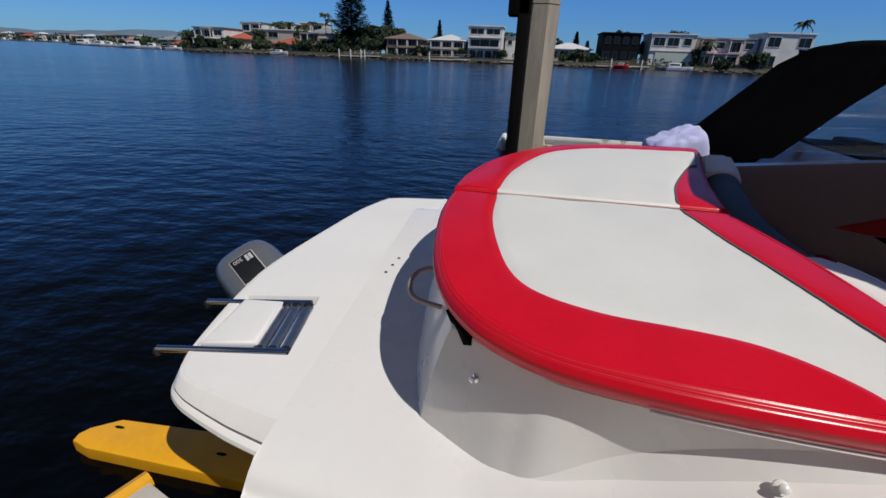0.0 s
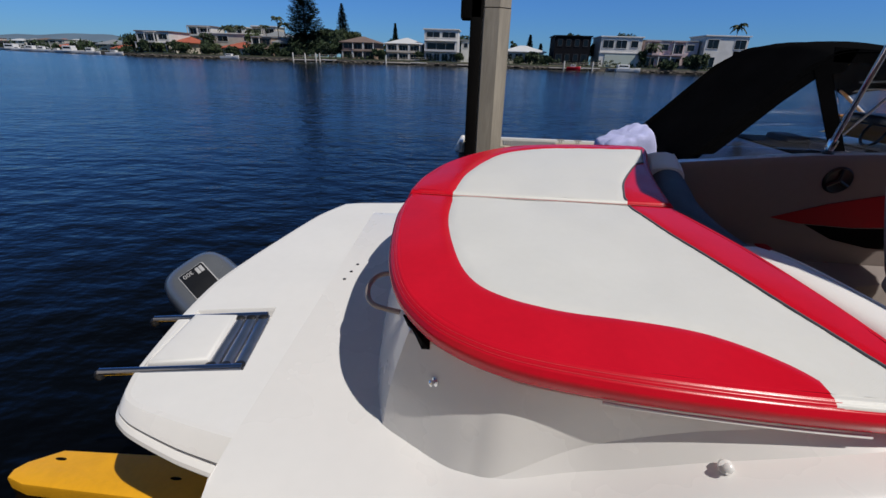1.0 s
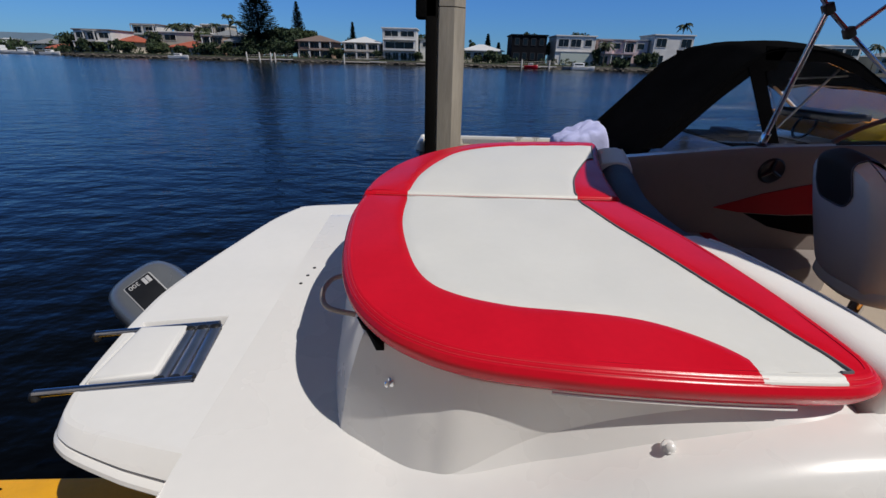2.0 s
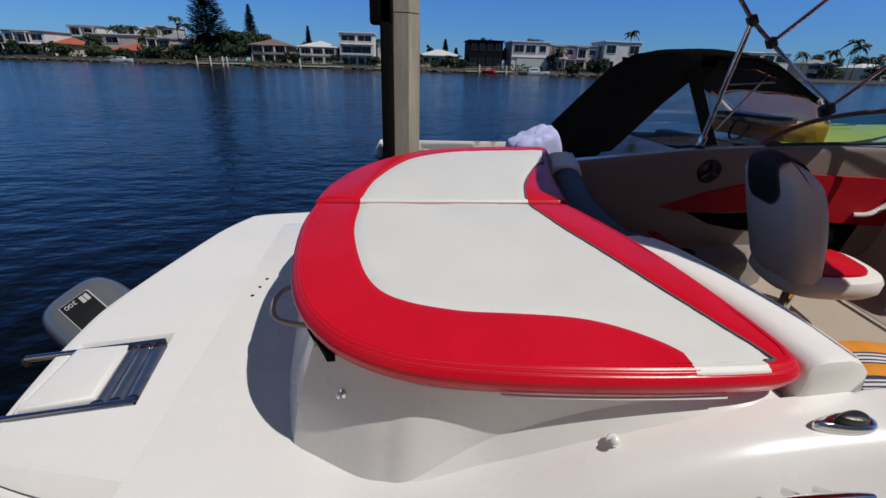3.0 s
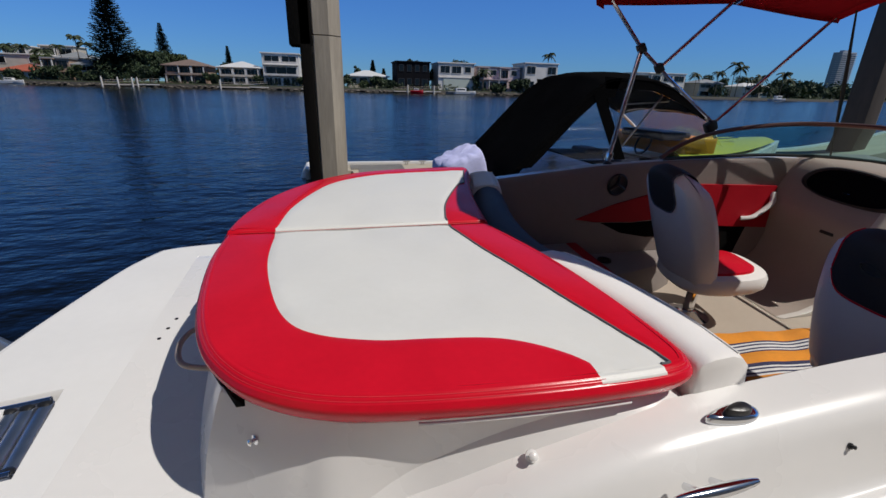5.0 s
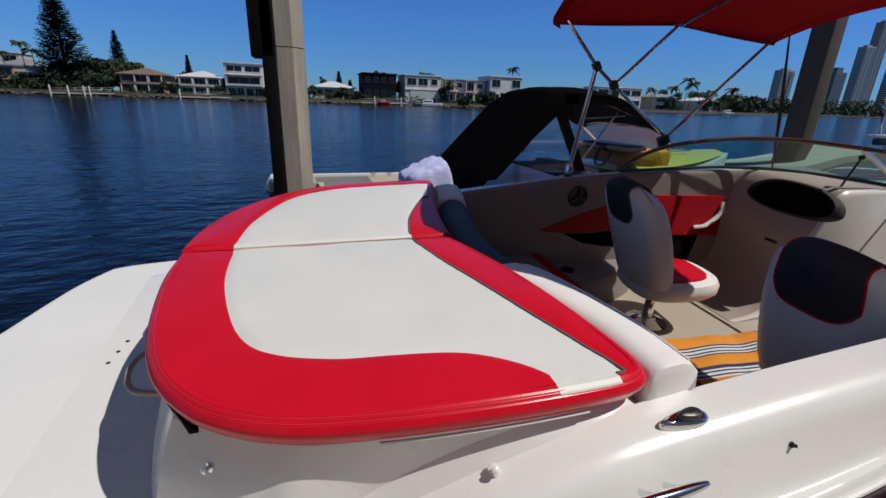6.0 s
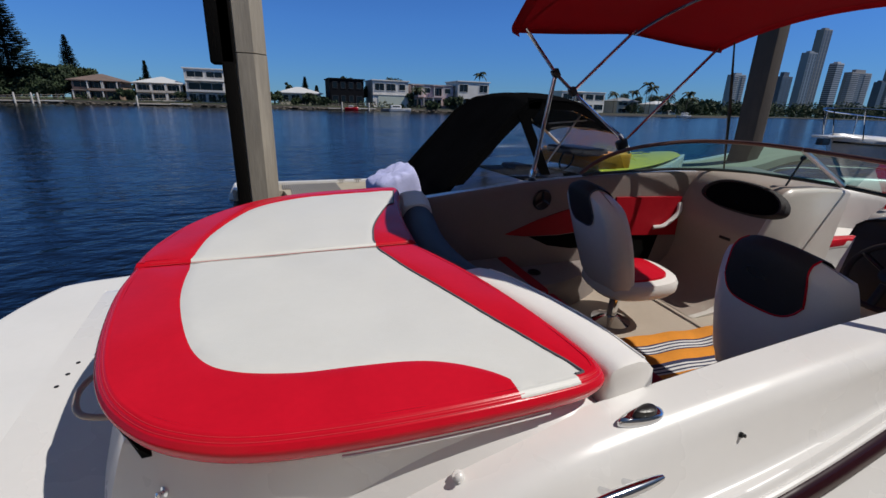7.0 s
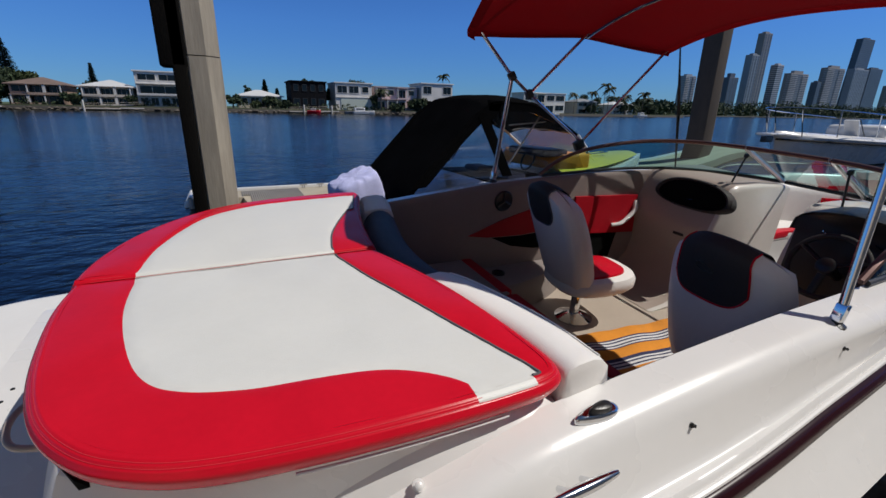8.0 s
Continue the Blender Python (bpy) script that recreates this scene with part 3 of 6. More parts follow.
for d, z, side in ((0.02, P_TOP, 0), (0.004, P_TOP - 0.001, 0), (0.0, P_TOP - 0.006, 0.02), (-0.004, 0.570, 0.38), (-0.006, 0.550, 0.58), (0.016, 0.546, 0.58), (0.022, 0.532, 0.60), (-0.008, 0.527, 0.62), (-0.018, 0.519, 0.66), (-0.022, 0.507, 0.68), (-0.018, 0.495, 0.68), (-0.008, 0.487, 0.66), (0.02, 0.48, 0.55), (0.08, 0.46, 0.2)):
    # the near flank leans outwards and tapers towards the aft corner
    def drop_to(o):
        g = 0.38 + 0.62 * max(0.0, min(1.0, (o.x + 1.00) / 0.50))
        return P_TOP - (P_TOP - z) * g * 1.2 if z > 0.53 else z + (P_TOP - 0.532) * (1 - g * 1.2)

    rows.append([(p.x, p.y - 0.075 * side * max(0.0, min(1.0, (0.50 - o.y) / 0.17)) * max(0.0, min(1.0, (-0.47 - o.x) / 0.05)), drop_to(o)) for p, o in zip(ring_offset(plat_poly, d), plat_poly)])
bm = grid(rows, close=True)
bm.faces.new(list(bm.verts)[-len(rows[0]):])
part("edge", bm, GEL, platform, "white platform edge with a moulded lip", crease=24)
rows = [[(*p, z) for p in poly] for poly, z in ((inner_recess, P_TOP), (ring_offset(inner_recess, 0.006), P_TOP - 0.006), (ring_offset(inner_recess, 0.012), P_TOP - 0.045))]
bm = grid(rows, close=True)
bm.faces.new(list(bm.verts)[-4:])
part("ladder_recess", bm, GEL, platform, "shallow moulded ladder recess")
step = [Vector(p) for p in ((-1.045, 0.565), (-0.835, 0.605), (-0.872, 0.885), (-1.05, 0.865))]
part("step_pad", prism(step, P_TOP - 0.045, P_TOP + 0.014, 0.018, 3), NONSKID, platform, "white raised step pad")
for k in range(3):
    part("drain_screw", lathe(((0.008, 0), (0.008, 0.003), (0.004, 0.005)), (-0.49 - 0.012 * k, 1.375 - 0.075 * k, 0.609), 10), BLACK, platform, "small dark screw")

ladder = thing("boarding_ladder", (-0.9, 0.74, P_TOP), "folded stainless steel boarding ladder with three rungs", "ladder", boat=True)
for a, b in (((-0.705, 0.60), (-1.19, 0.515)), ((-0.757, 0.915), (-1.205, 0.825))):
    rail = part("rail", tube([(*a, P_TOP - 0.004), (*b, P_TOP - 0.004)], 0.0145, 10), RAIL_STEEL, ladder, "polished steel rail, tinted for the blue sky's reflection")
    part("end_cap", lathe(((0.018, -0.012), (0.021, 0.0), (0.014, 0.014)), (*b, P_TOP - 0.015), 12), BLACK, rail, "black plastic end cap")
for k in range(3):
    t = 0.03 + k * 0.105
    p = Vector((-0.705, 0.60, 0)).lerp(Vector((-1.19, 0.515, 0)), t)
    q = Vector((-0.757, 0.915, 0)).lerp(Vector((-1.205, 0.825, 0)), t)
    z = P_TOP - 0.012
    part("tread", tube([(p.x, p.y, z), (q.x, q.y, z)], 0.023, 12, 0.55), ALU, ladder, "dull grey metal rung")
    for s in (0.04, 0.96):
        c = p.lerp(q, s)
        part("rung_clip", lathe(((0.021, -0.01), (0.021, 0.012), (0.012, 0.018)), (c.x, c.y, z), 10), BLACK, ladder, "black rung clip")

# ---- fittings on the stern quarter ----
grab = thing("grab_handle", (-0.16, 0.70, 0.74), "pale beige grab loop on the stern moulding", "grab handle", boat=True)
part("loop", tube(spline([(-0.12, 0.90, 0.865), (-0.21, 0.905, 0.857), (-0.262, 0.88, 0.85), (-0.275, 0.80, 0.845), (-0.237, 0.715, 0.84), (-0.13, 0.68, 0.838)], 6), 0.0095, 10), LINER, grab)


def snap(name, p, label, material, out, s=0.75):
    """A small stud standing square on the surface at p, whose normal is out."""
    th = thing(name, p, label, "deck fitting", "snap studs", boat=True)
    m = Vector(out).to_track_quat("Z", "Y").to_matrix().to_4x4()
    part("flange", lathe(((0.017 * s, -0.006), (0.017 * s, 0.004 * s), (0.010 * s, 0.006 * s)), p, 14, m), material, th)
    part("stud", lathe(((0.008 * s, 0.004 * s), (0.0075 * s, 0.014 * s), (0.011 * s, 0.018 * s), (0.011 * s, 0.024 * s), (0.005 * s, 0.028 * s)), p, 14, m), material, th)


snap("snap_stud", (0.026, 0.367, 0.842), "small chrome fastener stud on the white moulding", CHROME, (-0.67, -0.71, 0.2), 0.8)
snap("snap_stud", (0.707, 0.174, 0.852), "white plastic drain fitting on the white moulding", GEL, (-0.2, -0.69, 0.7), 0.95)
snap("snap_stud", (1.541, 0.025, 0.872), "small dark cover stud on the gunwale", BLACK, (-0.07, -0.87, 0.49), 0.5)
snap("snap_stud", (2.350, 0.014, 0.951), "small dark cover stud on the gunwale", BLACK, (-0.04, -0.95, 0.3), 0.5)

light = thing("navigation_light", (1.235, 0.125, 0.945), "teardrop chrome navigation light with a black lens", "navigation light", boat=True)
m = pose(1.245, 0.127, 0.938, 4, 0, 0)
drop = [Vector((math.cos(a) * 0.074 * (1 if math.cos(a) > 0 else 1.15), math.sin(a) * 0.027 * (1 + 0.30 * math.cos(a)), 0)) for a in [2 * math.pi * k / 32 for k in range(32)]]
part("bezel", grid([[m @ Vector((p.x * s, p.y * s, z)) for p in drop] for s, z in ((1.0, -0.012), (1.0, 0.003), (0.93, 0.008), (0.74, 0.012), (0.6, 0.011), (0.4, 0.010))], close=True, cap=True), CHROME, light, "polished chrome bezel")
part("lens", grid([[m @ Vector((p.x * s * 0.52 + 0.008, p.y * s * 0.66, z)) for p in drop] for s, z in ((1.0, 0.008), (0.97, 0.018), (0.84, 0.026), (0.45, 0.029))], close=True, cap=True), BLACK, light, "black lens")

cleat = thing("cleat", (1.06, 0.02, 0.89), "polished stainless horn cleat on the gunwale", "cleat", boat=True)
c0, c1 = Vector((0.95, -0.03, 0.895)), Vector((1.17, -0.03, 0.90))
part("horn", tube([c0.lerp(c1, t) + Vector((0, 0, 0.004 * (2 * t - 1) ** 2)) for t in [k / 14 for k in range(15)]], [0.0065 + 0.0095 * math.sin(math.pi * k / 14) ** 0.7 for k in range(15)], 10), CHROME, cleat)
for t in (0.33, 0.67):
    q = c0.lerp(c1, t)
    part("leg", tube([(q.x, 0.015, 0.865), (q.x, -0.01, 0.885), (q.x, -0.03, 0.897)], 0.009, 8), CHROME, cleat)

# ---- backrest of the stern bench ----
def bolster(label, line, width, z0, z1, material, soft=False):
    """A padded roll along a plan line; width to the front."""
    th = thing("bench_backrest", (*line[len(line) // 2][:2], z0), label, "backrest cushion", "stern bench backrests", boat=True)
    pts = spline([(*p, 0) for p in line], 6)
    rows = []
    zs = z1 if isinstance(z1, tuple) else (z1, z1)
    for i, p in enumerate(pts):
        w, z1 = (width if not isinstance(width, tuple) else width[0] + (width[1] - width[0]) * i / (len(pts) - 1)), zs[0] + (zs[1] - zs[0]) * i / (len(pts) - 1)
        prof = [(0.0, z0), (0.0, z1 - 0.04), (0.012, z1 - 0.012), (0.05, z1), (w * 0.6, z1 + 0.004), (w - 0.035, z1 - 0.008), (w - 0.008, z1 - 0.035), (w + 0.004, z1 - 0.09), (w, z0)]
        if soft:
            prof = [(0.0, z0)] + [(w / 2 - w / 2 * math.cos(math.pi * k / 12), z1 - 0.14 + 0.14 * math.sin(math.pi * k / 12) ** 0.8) for k in range(13)] + [(w, z0)]
        rows.append([(p.x + a, p.y, z) for a, z in prof])
    first, last = rows[0], rows[-1]
    c = lambda r, s, dy: [(sum(q[0] for q in r) / len(r) * (1 - s) + q[0] * s, q[1] + dy, z0 + (q[2] - z0) * (s * 0.5 + 0.5)) for q in r]
    sgn = 1 if last[0][1] > first[0][1] else -1
    rows = [c(first, 0.90, -0.022 * sgn), c(first, 0.985, -0.016 * sgn)] + rows + [c(last, 0.985, 0.016 * sgn), c(last, 0.90, 0.022 * sgn)]
    bm = grid(rows)
    n = len(rows[0])
    vs = list(bm.verts)
    bm.faces.new(vs[:n])
    bm.faces.new(vs[-n:])
    part("cushion", bm, material, th, crease=50)
    part("seam", tube([(p[-4][0] - 0.002, p[-4][1], p[-4][2] + 0.003) for p in rows[2:-2]], 0.0035, 6), material, th)


bolster("thick white vinyl backrest roll beside the sunpad", [(1.188, 0.235), (1.185, 0.45), (1.15, 0.66), (1.09, 0.90), (1.04, 1.02)], (0.180, 0.205), 0.55, (1.045, 1.005), SEAT_VINYL)
bolster("low dark slate centre backrest of the stern bench", [(1.03, 1.03), (0.985, 1.30), (1.0, 1.62), (1.06, 1.90), (1.10, 2.06)], (0.26, 0.22), 0.55, (0.975, 0.995), SLATE_VINYL, True)
bolster("white vinyl port backrest roll in the shade", [(1.11, 2.10), (1.14, 2.22), (1.15, 2.31)], (0.21, 0.20), 0.55, (1.0, 1.03), SEAT_VINYL)
bench = thing("stern_bench", (1.4, YC, FLOOR), "stern bench seat darkened for shade, with a red edge", "bench seat", boat=True)
part("seat_base", rbox((1.2, 0.30, FLOOR), (1.93, 2.3, 0.36), 0.03), WALL_LINER, bench, "moulded seat base, taupe to carry its shade")
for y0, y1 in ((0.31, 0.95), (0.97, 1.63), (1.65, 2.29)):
    c = part("cushion", rbox((1.2, y0, 0.36), (2.035, y1, 0.46), 0.035, 3), TAUPE_VINYL, bench, "vinyl cushion, taupe to carry its shade")
    part("edge_band", rbox((1.95, y0 + 0.01, 0.365), (2.055, y1 - 0.01, 0.466), 0.03, 3), RED_TRIM, c, "red vinyl front edge, darkened for shade")


# ---- swivel seats ----
def swivel_seat(label, x, y, yaw, lean, reach, foot_x, half=0.292, wing=0.075, capv=0.53, cap_low=0.64, taper=0.36, crown=0.12, pipe=PIPING, emblem=False):
    th = thing("swivel_seat", (x, y, FLOOR), label, "boat seat", "swivel seats", boat=True)
    T = Matrix.Translation((x, y, FLOOR)) @ pose(0, 0, 0, 0, 0, yaw)

    def put(bm):
        bmesh.ops.transform(bm, matrix=T, verts=bm.verts)
        return bm

    part("base_plate", put(lathe(((0.15, 0.0), (0.15, 0.012), (0.12, 0.022), (0.05, 0.05)), (0, 0, 0), 24)), CHROME, th, "polished round base plate")
    part("pedestal", put(lathe(((0.038, 0.02), (0.038, 0.30)), (0, 0, 0), 16)), CHROME, th, "chrome pedestal")
    # the seat cushion: rounded plan, upturned front
    rows = []
    for s, z in ((0.60, 0.29), (0.92, 0.30), (1.0, 0.33), (1.0, 0.385), (0.95, 0.415), (0.8, 0.425), (0.3, 0.42)):
        ring = []
        for k in range(36):
            a = 2 * math.pi * k / 36
            cx, sy = math.cos(a), math.sin(a)
            r = (abs(cx) ** 3.2 + abs(sy) ** 3.2) ** (-1 / 3.2)
            ring.append((0.03 + reach / 2 + (0.275 + reach / 2) * r * cx * s, 0.265 * r * sy * s, z + 0.02 * max(0, cx)))
        rows.append(ring)
    part("seat", put(grid(rows, close=True, cap=True)), SEAT_VINYL, th, "white vinyl seat cushion")
    rows = []
    for s, z in ((1.0, 0.418), (0.98, 0.434), (0.85, 0.44), (0.2, 0.438)):
        rows.append([(reach / 2 + (0.21 + reach / 2) * s * math.copysign(abs(math.cos(2 * math.pi * k / 32)) ** 0.5, math.cos(2 * math.pi * k / 32)),
                      0.19 * s * math.copysign(abs(math.sin(2 * math.pi * k / 32)) ** 0.5, math.sin(2 * math.pi * k / 32)), z + 0.004 + 0.022 * max(0.0, math.cos(2 * math.pi * k / 32)) ** 0.6) for k in range(32)])
    part("seat_insert", put(grid(rows, close=True, cap=True)), RED_VINYL, th, "red vinyl seat insert")

    # the backrest: an upright rounded shield, wrapped towards the front
    def shield(v, h):
        """Half width and lean at height h (0 to 1) and the side v (-1 to 1)."""
        w = half * (0.80 + 0.20 * math.sin(min(1, h / 0.55) * math.pi / 2)) * math.sqrt(1 - max(0, (h - 0.55) / 0.45) ** 2.2 * taper)
        return v * w, wing * abs(v) ** 2.2

    def level(v, h):
        return 0.33 + 0.79 * h - crown * abs(v) ** 2.4 * h ** 3

    def back(v0, v1, h0, h1, push, thick):
        nv, nh = 16, 18
        outer, inner = [], []
        for j in range(nh + 1):
            h = h0 + (h1 - h0) * j / nh
            ro, ri = [], []
            for i in range(nv + 1):
                v = v0 + (v1 - v0) * i / nv
                y_, wrap = shield(v, h)
                edge = min(1.0, min((1 - abs(v)) / 0.16, (1 - h) / 0.10 + 0.001, h / 0.10 + 0.001))
                rnd = math.sqrt(max(0, 1 - (1 - max(0, edge)) ** 2))
                x_ = foot_x - lean * h + wrap
                ro.append((x_ - push - thick * rnd * 0.5, y_, level(v, h)))
                ri.append((x_ + thick * rnd * 0.5, y_, level(v, h)))
            outer.append(ro)
            inner.append(ri)
        return outer, inner

    o, i = back(-1, 1, 0, 1, 0.0, 0.17)
    bm = join(grid(o), grid(i))
    bmesh.ops.remove_doubles(bm, verts=bm.verts, dist=0.0004)
    bk = part("backrest", put(bm), SEAT_VINYL, th, "white vinyl shell backrest", crease=60)
    # the charcoal head cap that folds over the top, with red piping
    o2, i2 = [], []
    nv, nh = 18, 14
    lines = []
    for side in (0, 1):
        sheet_rows = []
        for j in range(nh + 1):
            row = []
            for k in range(nv + 1):
                u = -1 + 2 * k / nv
                low = cap_low + 0.12 * abs(u) ** 5
                h = low + (1.0 - low) * j / nh
                v = u * capv
                y_, wrap = shield(v, min(h, 1))
                edge = min(1.0, min((1 - abs(v)) / 0.16, (1 - h) / 0.10 + 0.001))
                rnd = math.sqrt(max(0, 1 - (1 - max(0, edge)) ** 2))
                x_ = foot_x - lean * h + wrap
                row.append((x_ + (0.085 * rnd + 0.006) * (1 if side else -1), y_, level(v, h) + 0.006 * (j / nh)))
            sheet_rows.append(row)
        lines.append([r[0] for r in sheet_rows[::-1]] + sheet_rows[0][1:] + [r[-1] for r in sheet_rows[1:]])
        (i2 if side else o2).extend(sheet_rows)
    bm = join(grid(o2), grid(i2), grid([o2[-1], i2[-1]]))
    cap = part("head_cap", put(bm), GREY_VINYL, bk, "charcoal vinyl head cap", crease=60)
    part("cap_piping", put(tube(lines[0], 0.0045, 6)), pipe, bk, "piping round the cap")
    if emblem:
        ring = []
        for k in range(25):
            a = 2 * math.pi * k / 24
            v, h = 0.02 + 0.16 * math.cos(a), 0.81 + (0.022 + 0.010 * math.cos(a)) * math.sin(a) + 0.012 * math.cos(a)
            y_, wrap = shield(v, h)
            ring.append((foot_x - lean * h + wrap - 0.094, y_, level(v, h)))
        part("emblem", put(tube(ring, 0.0035, 6)), BLACK, cap, "raised black outline emblem")
    part("seam", put(tube([(foot_x - lean * h + wing * 0.78 - 0.072, 0.9 * shield(1, h)[0], level(0.9, h)) for h in [0.06 + 0.05 * k for k in range(17)]], 0.004, 6)), SEAT_VINYL, bk)
    return th


swivel_seat("white vinyl swivel seat with charcoal cap on a chrome pedestal", 2.74, 1.74, -7, 0.275, 0.10, -0.15)
swivel_seat("white helm swivel seat with charcoal cap and red piping", 2.78, 0.58, -3, 0.13, 0.0, -0.215, 0.315, 0.14, 0.62, 0.60, 0.30, 0.11, RED_VINYL, True)

# ---- cockpit sides ----
def side_y(x, z):
    """The inner face of the port cockpit wall."""
    return 2 * YC - (coaming_y(x) + 0.016 + max(0, (along(x, H_ZIN) - 0.3 - z)) * 0.105)


speaker = thing("speaker", (2.40, 2.36, 0.80), "round black loudspeaker with a three-spoke grille in the cockpit side", "speaker", boat=True)
sm = pose(2.40, side_y(2.4, 0.88), 0.885, 90, 0, 0)
part("rim", lathe(((0.088, 0.0), (0.088, 0.012), (0.078, 0.02), (0.066, 0.014)), (0, 0, 0), 28, sm), BLACK, speaker)
part("cone", lathe(((0.070, 0.006), (0.03, 0.002), (0.022, 0.012), (0.01, 0.016)), (0, 0, 0), 24, sm), GREY_VINYL, speaker, "charcoal speaker cone")
for k in range(3):
    a = 2 * math.pi * k / 3 + math.pi / 2
    part("spoke", tube([sm @ Vector((0.0, 0.0, 0.02)), sm @ Vector((0.075 * math.cos(a), 0.075 * math.sin(a), 0.018))], 0.011, 6), BLACK, speaker)

pocket = thing("side_pocket", (2.5, 2.33, 0.5), "red triangular side pocket with a dark storage slot", "side pocket", boat=True)
red_tri = [(2.07, 0.615), (2.40, 0.72), (2.75, 0.80), (3.08, 0.83), (3.08, 0.60), (2.6, 0.57), (2.25, 0.585)]


def wall_panel(outline, out0, out1):
    a = [Vector((x, side_y(x, z) - out0, z)) for x, z in outline]
    b = [Vector((x, side_y(x, z) - out1, z)) for x, z in outline]
    return grid([a, b], close=True, cap=True)


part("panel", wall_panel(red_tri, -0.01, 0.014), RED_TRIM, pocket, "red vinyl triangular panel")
# black sheet on the wall gives the storage opening its inner shade
part("slot", wall_panel([(2.30, 0.575), (2.6, 0.56), (3.08, 0.58), (3.08, 0.42), (2.75, 0.43), (2.5, 0.48)], -0.008, 0.006), HOLE, pocket, "black sheet for the shade in a storage opening")

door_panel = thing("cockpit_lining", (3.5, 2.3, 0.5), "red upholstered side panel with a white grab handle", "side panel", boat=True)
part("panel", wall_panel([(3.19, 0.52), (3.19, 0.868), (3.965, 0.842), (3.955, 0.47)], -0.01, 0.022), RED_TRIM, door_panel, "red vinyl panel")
hp = [(3.66, 0.565), (3.74, 0.585), (3.83, 0.635), (3.91, 0.71), (3.945, 0.785)]
part("handle", tube(spline([(x, side_y(x, z) - (0.03 if i in (0, 4) else 0.065), z) for i, (x, z) in enumerate(hp)], 6), 0.024, 10, 0.75), GEL, door_panel, "curved white grab handle")
part("slot", wall_panel([(3.20, 0.44), (3.20, 0.51), (3.76, 0.48), (3.68, 0.24), (3.26, 0.24)], -0.008, 0.006), HOLE, door_panel, "black sheet for the shade in a storage opening")

# ---- dash consoles, windscreen ----
dash = thing("port_console", (4.3, 1.95, FLOOR), "moulded port console toned for shade, with an oval black glovebox", "console", boat=True)
prof = [(3.42, FLOOR + 0.004), (3.62, 0.085), (3.80, 0.15), (3.93, 0.27), (3.985, 0.42), (3.98, 0.55), (3.94, 0.66), (3.96, 0.75), (4.05, 0.98), (4.10, 1.07), (4.17, 1.10), (4.5, 1.10), (4.9, 1.07), (4.92, FLOOR)]
ys = (1.56, 1.575, 1.60, 1.8, 2.1, 2.36, 2.42)
rows = [[Vector((x + (0.03 if y < 1.565 else 0.008 if y < 1.58 else 0), y, z - (0.03 if y < 1.565 and z > 0.9 else 0.008 if y < 1.58 and z > 0.9 else 0))) for x, z in prof] for y in ys]
# shaded face is coloured darker than the sunlit walk-through side
part("body", grid(rows[2:], cap=True), LINER, dash, "moulded console body, beige to carry its shade")
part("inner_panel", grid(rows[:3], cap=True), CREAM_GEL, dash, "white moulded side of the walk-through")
gm = Matrix.Translation((4.005, 1.845, 0.925)) @ Euler((0, radians(-70), 0)).to_matrix().to_4x4()
oval = [Vector((0.15 * math.sin(a) * (1.0 if math.sin(a) > 0 else 0.62) + 0.02, 0.345 * math.copysign(abs(math.cos(a)) ** 0.8, math.cos(a)), 0)) for a in [2 * math.pi * k / 40 for k in range(40)]]
part("glovebox_rim", grid([[gm @ Vector((p.x * s, p.y * s, z)) for p in oval] for s, z in ((1.08, -0.03), (1.06, 0.03), (0.99, 0.05), (0.93, 0.035), (0.90, -0.02))], close=True), GREY_VINYL, dash, "thick black oval surround")
gb = part("glovebox", grid([[gm @ Vector((p.x * s, p.y * s, z)) for p in oval] for s, z in ((0.95, 0.03), (0.85, 0.025), (0.3, 0.02))], close=True, cap=True), HOLE, dash, "black glovebox recess")
part("latch", rbox((-0.012, -0.03, 0.015), (0.012, 0.03, 0.03), 0.004, m=gm), CHROME, gb, "small bright latch")
part("drawer_pull", rbox((3.945, 1.80, 0.60), (3.965, 1.90, 0.625), 0.006), BLACK, dash)

helm = thing("helm_console", (4.2, 0.6, FLOOR), "white helm console with a black instrument hood", "console", boat=True)
rows = [[Vector((x, 2 * YC - y, z)) for x, z in prof] for y in ys[1:]]
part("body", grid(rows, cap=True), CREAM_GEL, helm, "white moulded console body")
hood = []
for k in range(13):
    a = math.pi * k / 12
    hood.append((0.62 - 0.36 * math.cos(a), 0.96 + 0.19 * math.sin(a) ** 0.6))
part("instrument_hood", grid([[(x, YC * 0 + y, 0.98 + (z - 0.98) * s) for y, z in hood] for x, s in ((3.86, 0.80), (3.84, 0.95), (3.88, 1.0), (4.2, 1.0), (4.5, 0.6))], cap=True), BLACK, helm, "black moulded instrument hood")
part("instrument_panel", grid([[(x, y, z0 + (z - 0.96) * s) for y, z in hood] for x, z0, s in ((3.90, 0.52, 0.5), (3.93, 0.96, 0.9))], cap=True), BLACK, helm, "black instrument panel")
for y in (0.48, 0.62, 0.76):
    g = part("gauge", lathe(((0.05, 0.0), (0.05, 0.016), (0.042, 0.018), (0.04, 0.008)), (3.885, y, 1.02), 20, Euler((0, radians(-72), 0)).to_matrix().to_4x4()), CHROME, helm, "round gauge with a bright bezel")
wheel = thing("steering_wheel", (3.72, 0.64, 0.80), "black three-spoke steering wheel", "steering wheel", boat=True)
wm = Matrix.Translation((3.68, 0.64, 0.83)) @ Euler((0, radians(-62), 0)).to_matrix().to_4x4()
ring = [wm @ Vector((0.205 * math.cos(2 * math.pi * k / 40), 0.205 * math.sin(2 * math.pi * k / 40), 0)) for k in range(41)]
part("rim", tube(ring, 0.0175, 10), GREY_VINYL, wheel, "padded black rim")
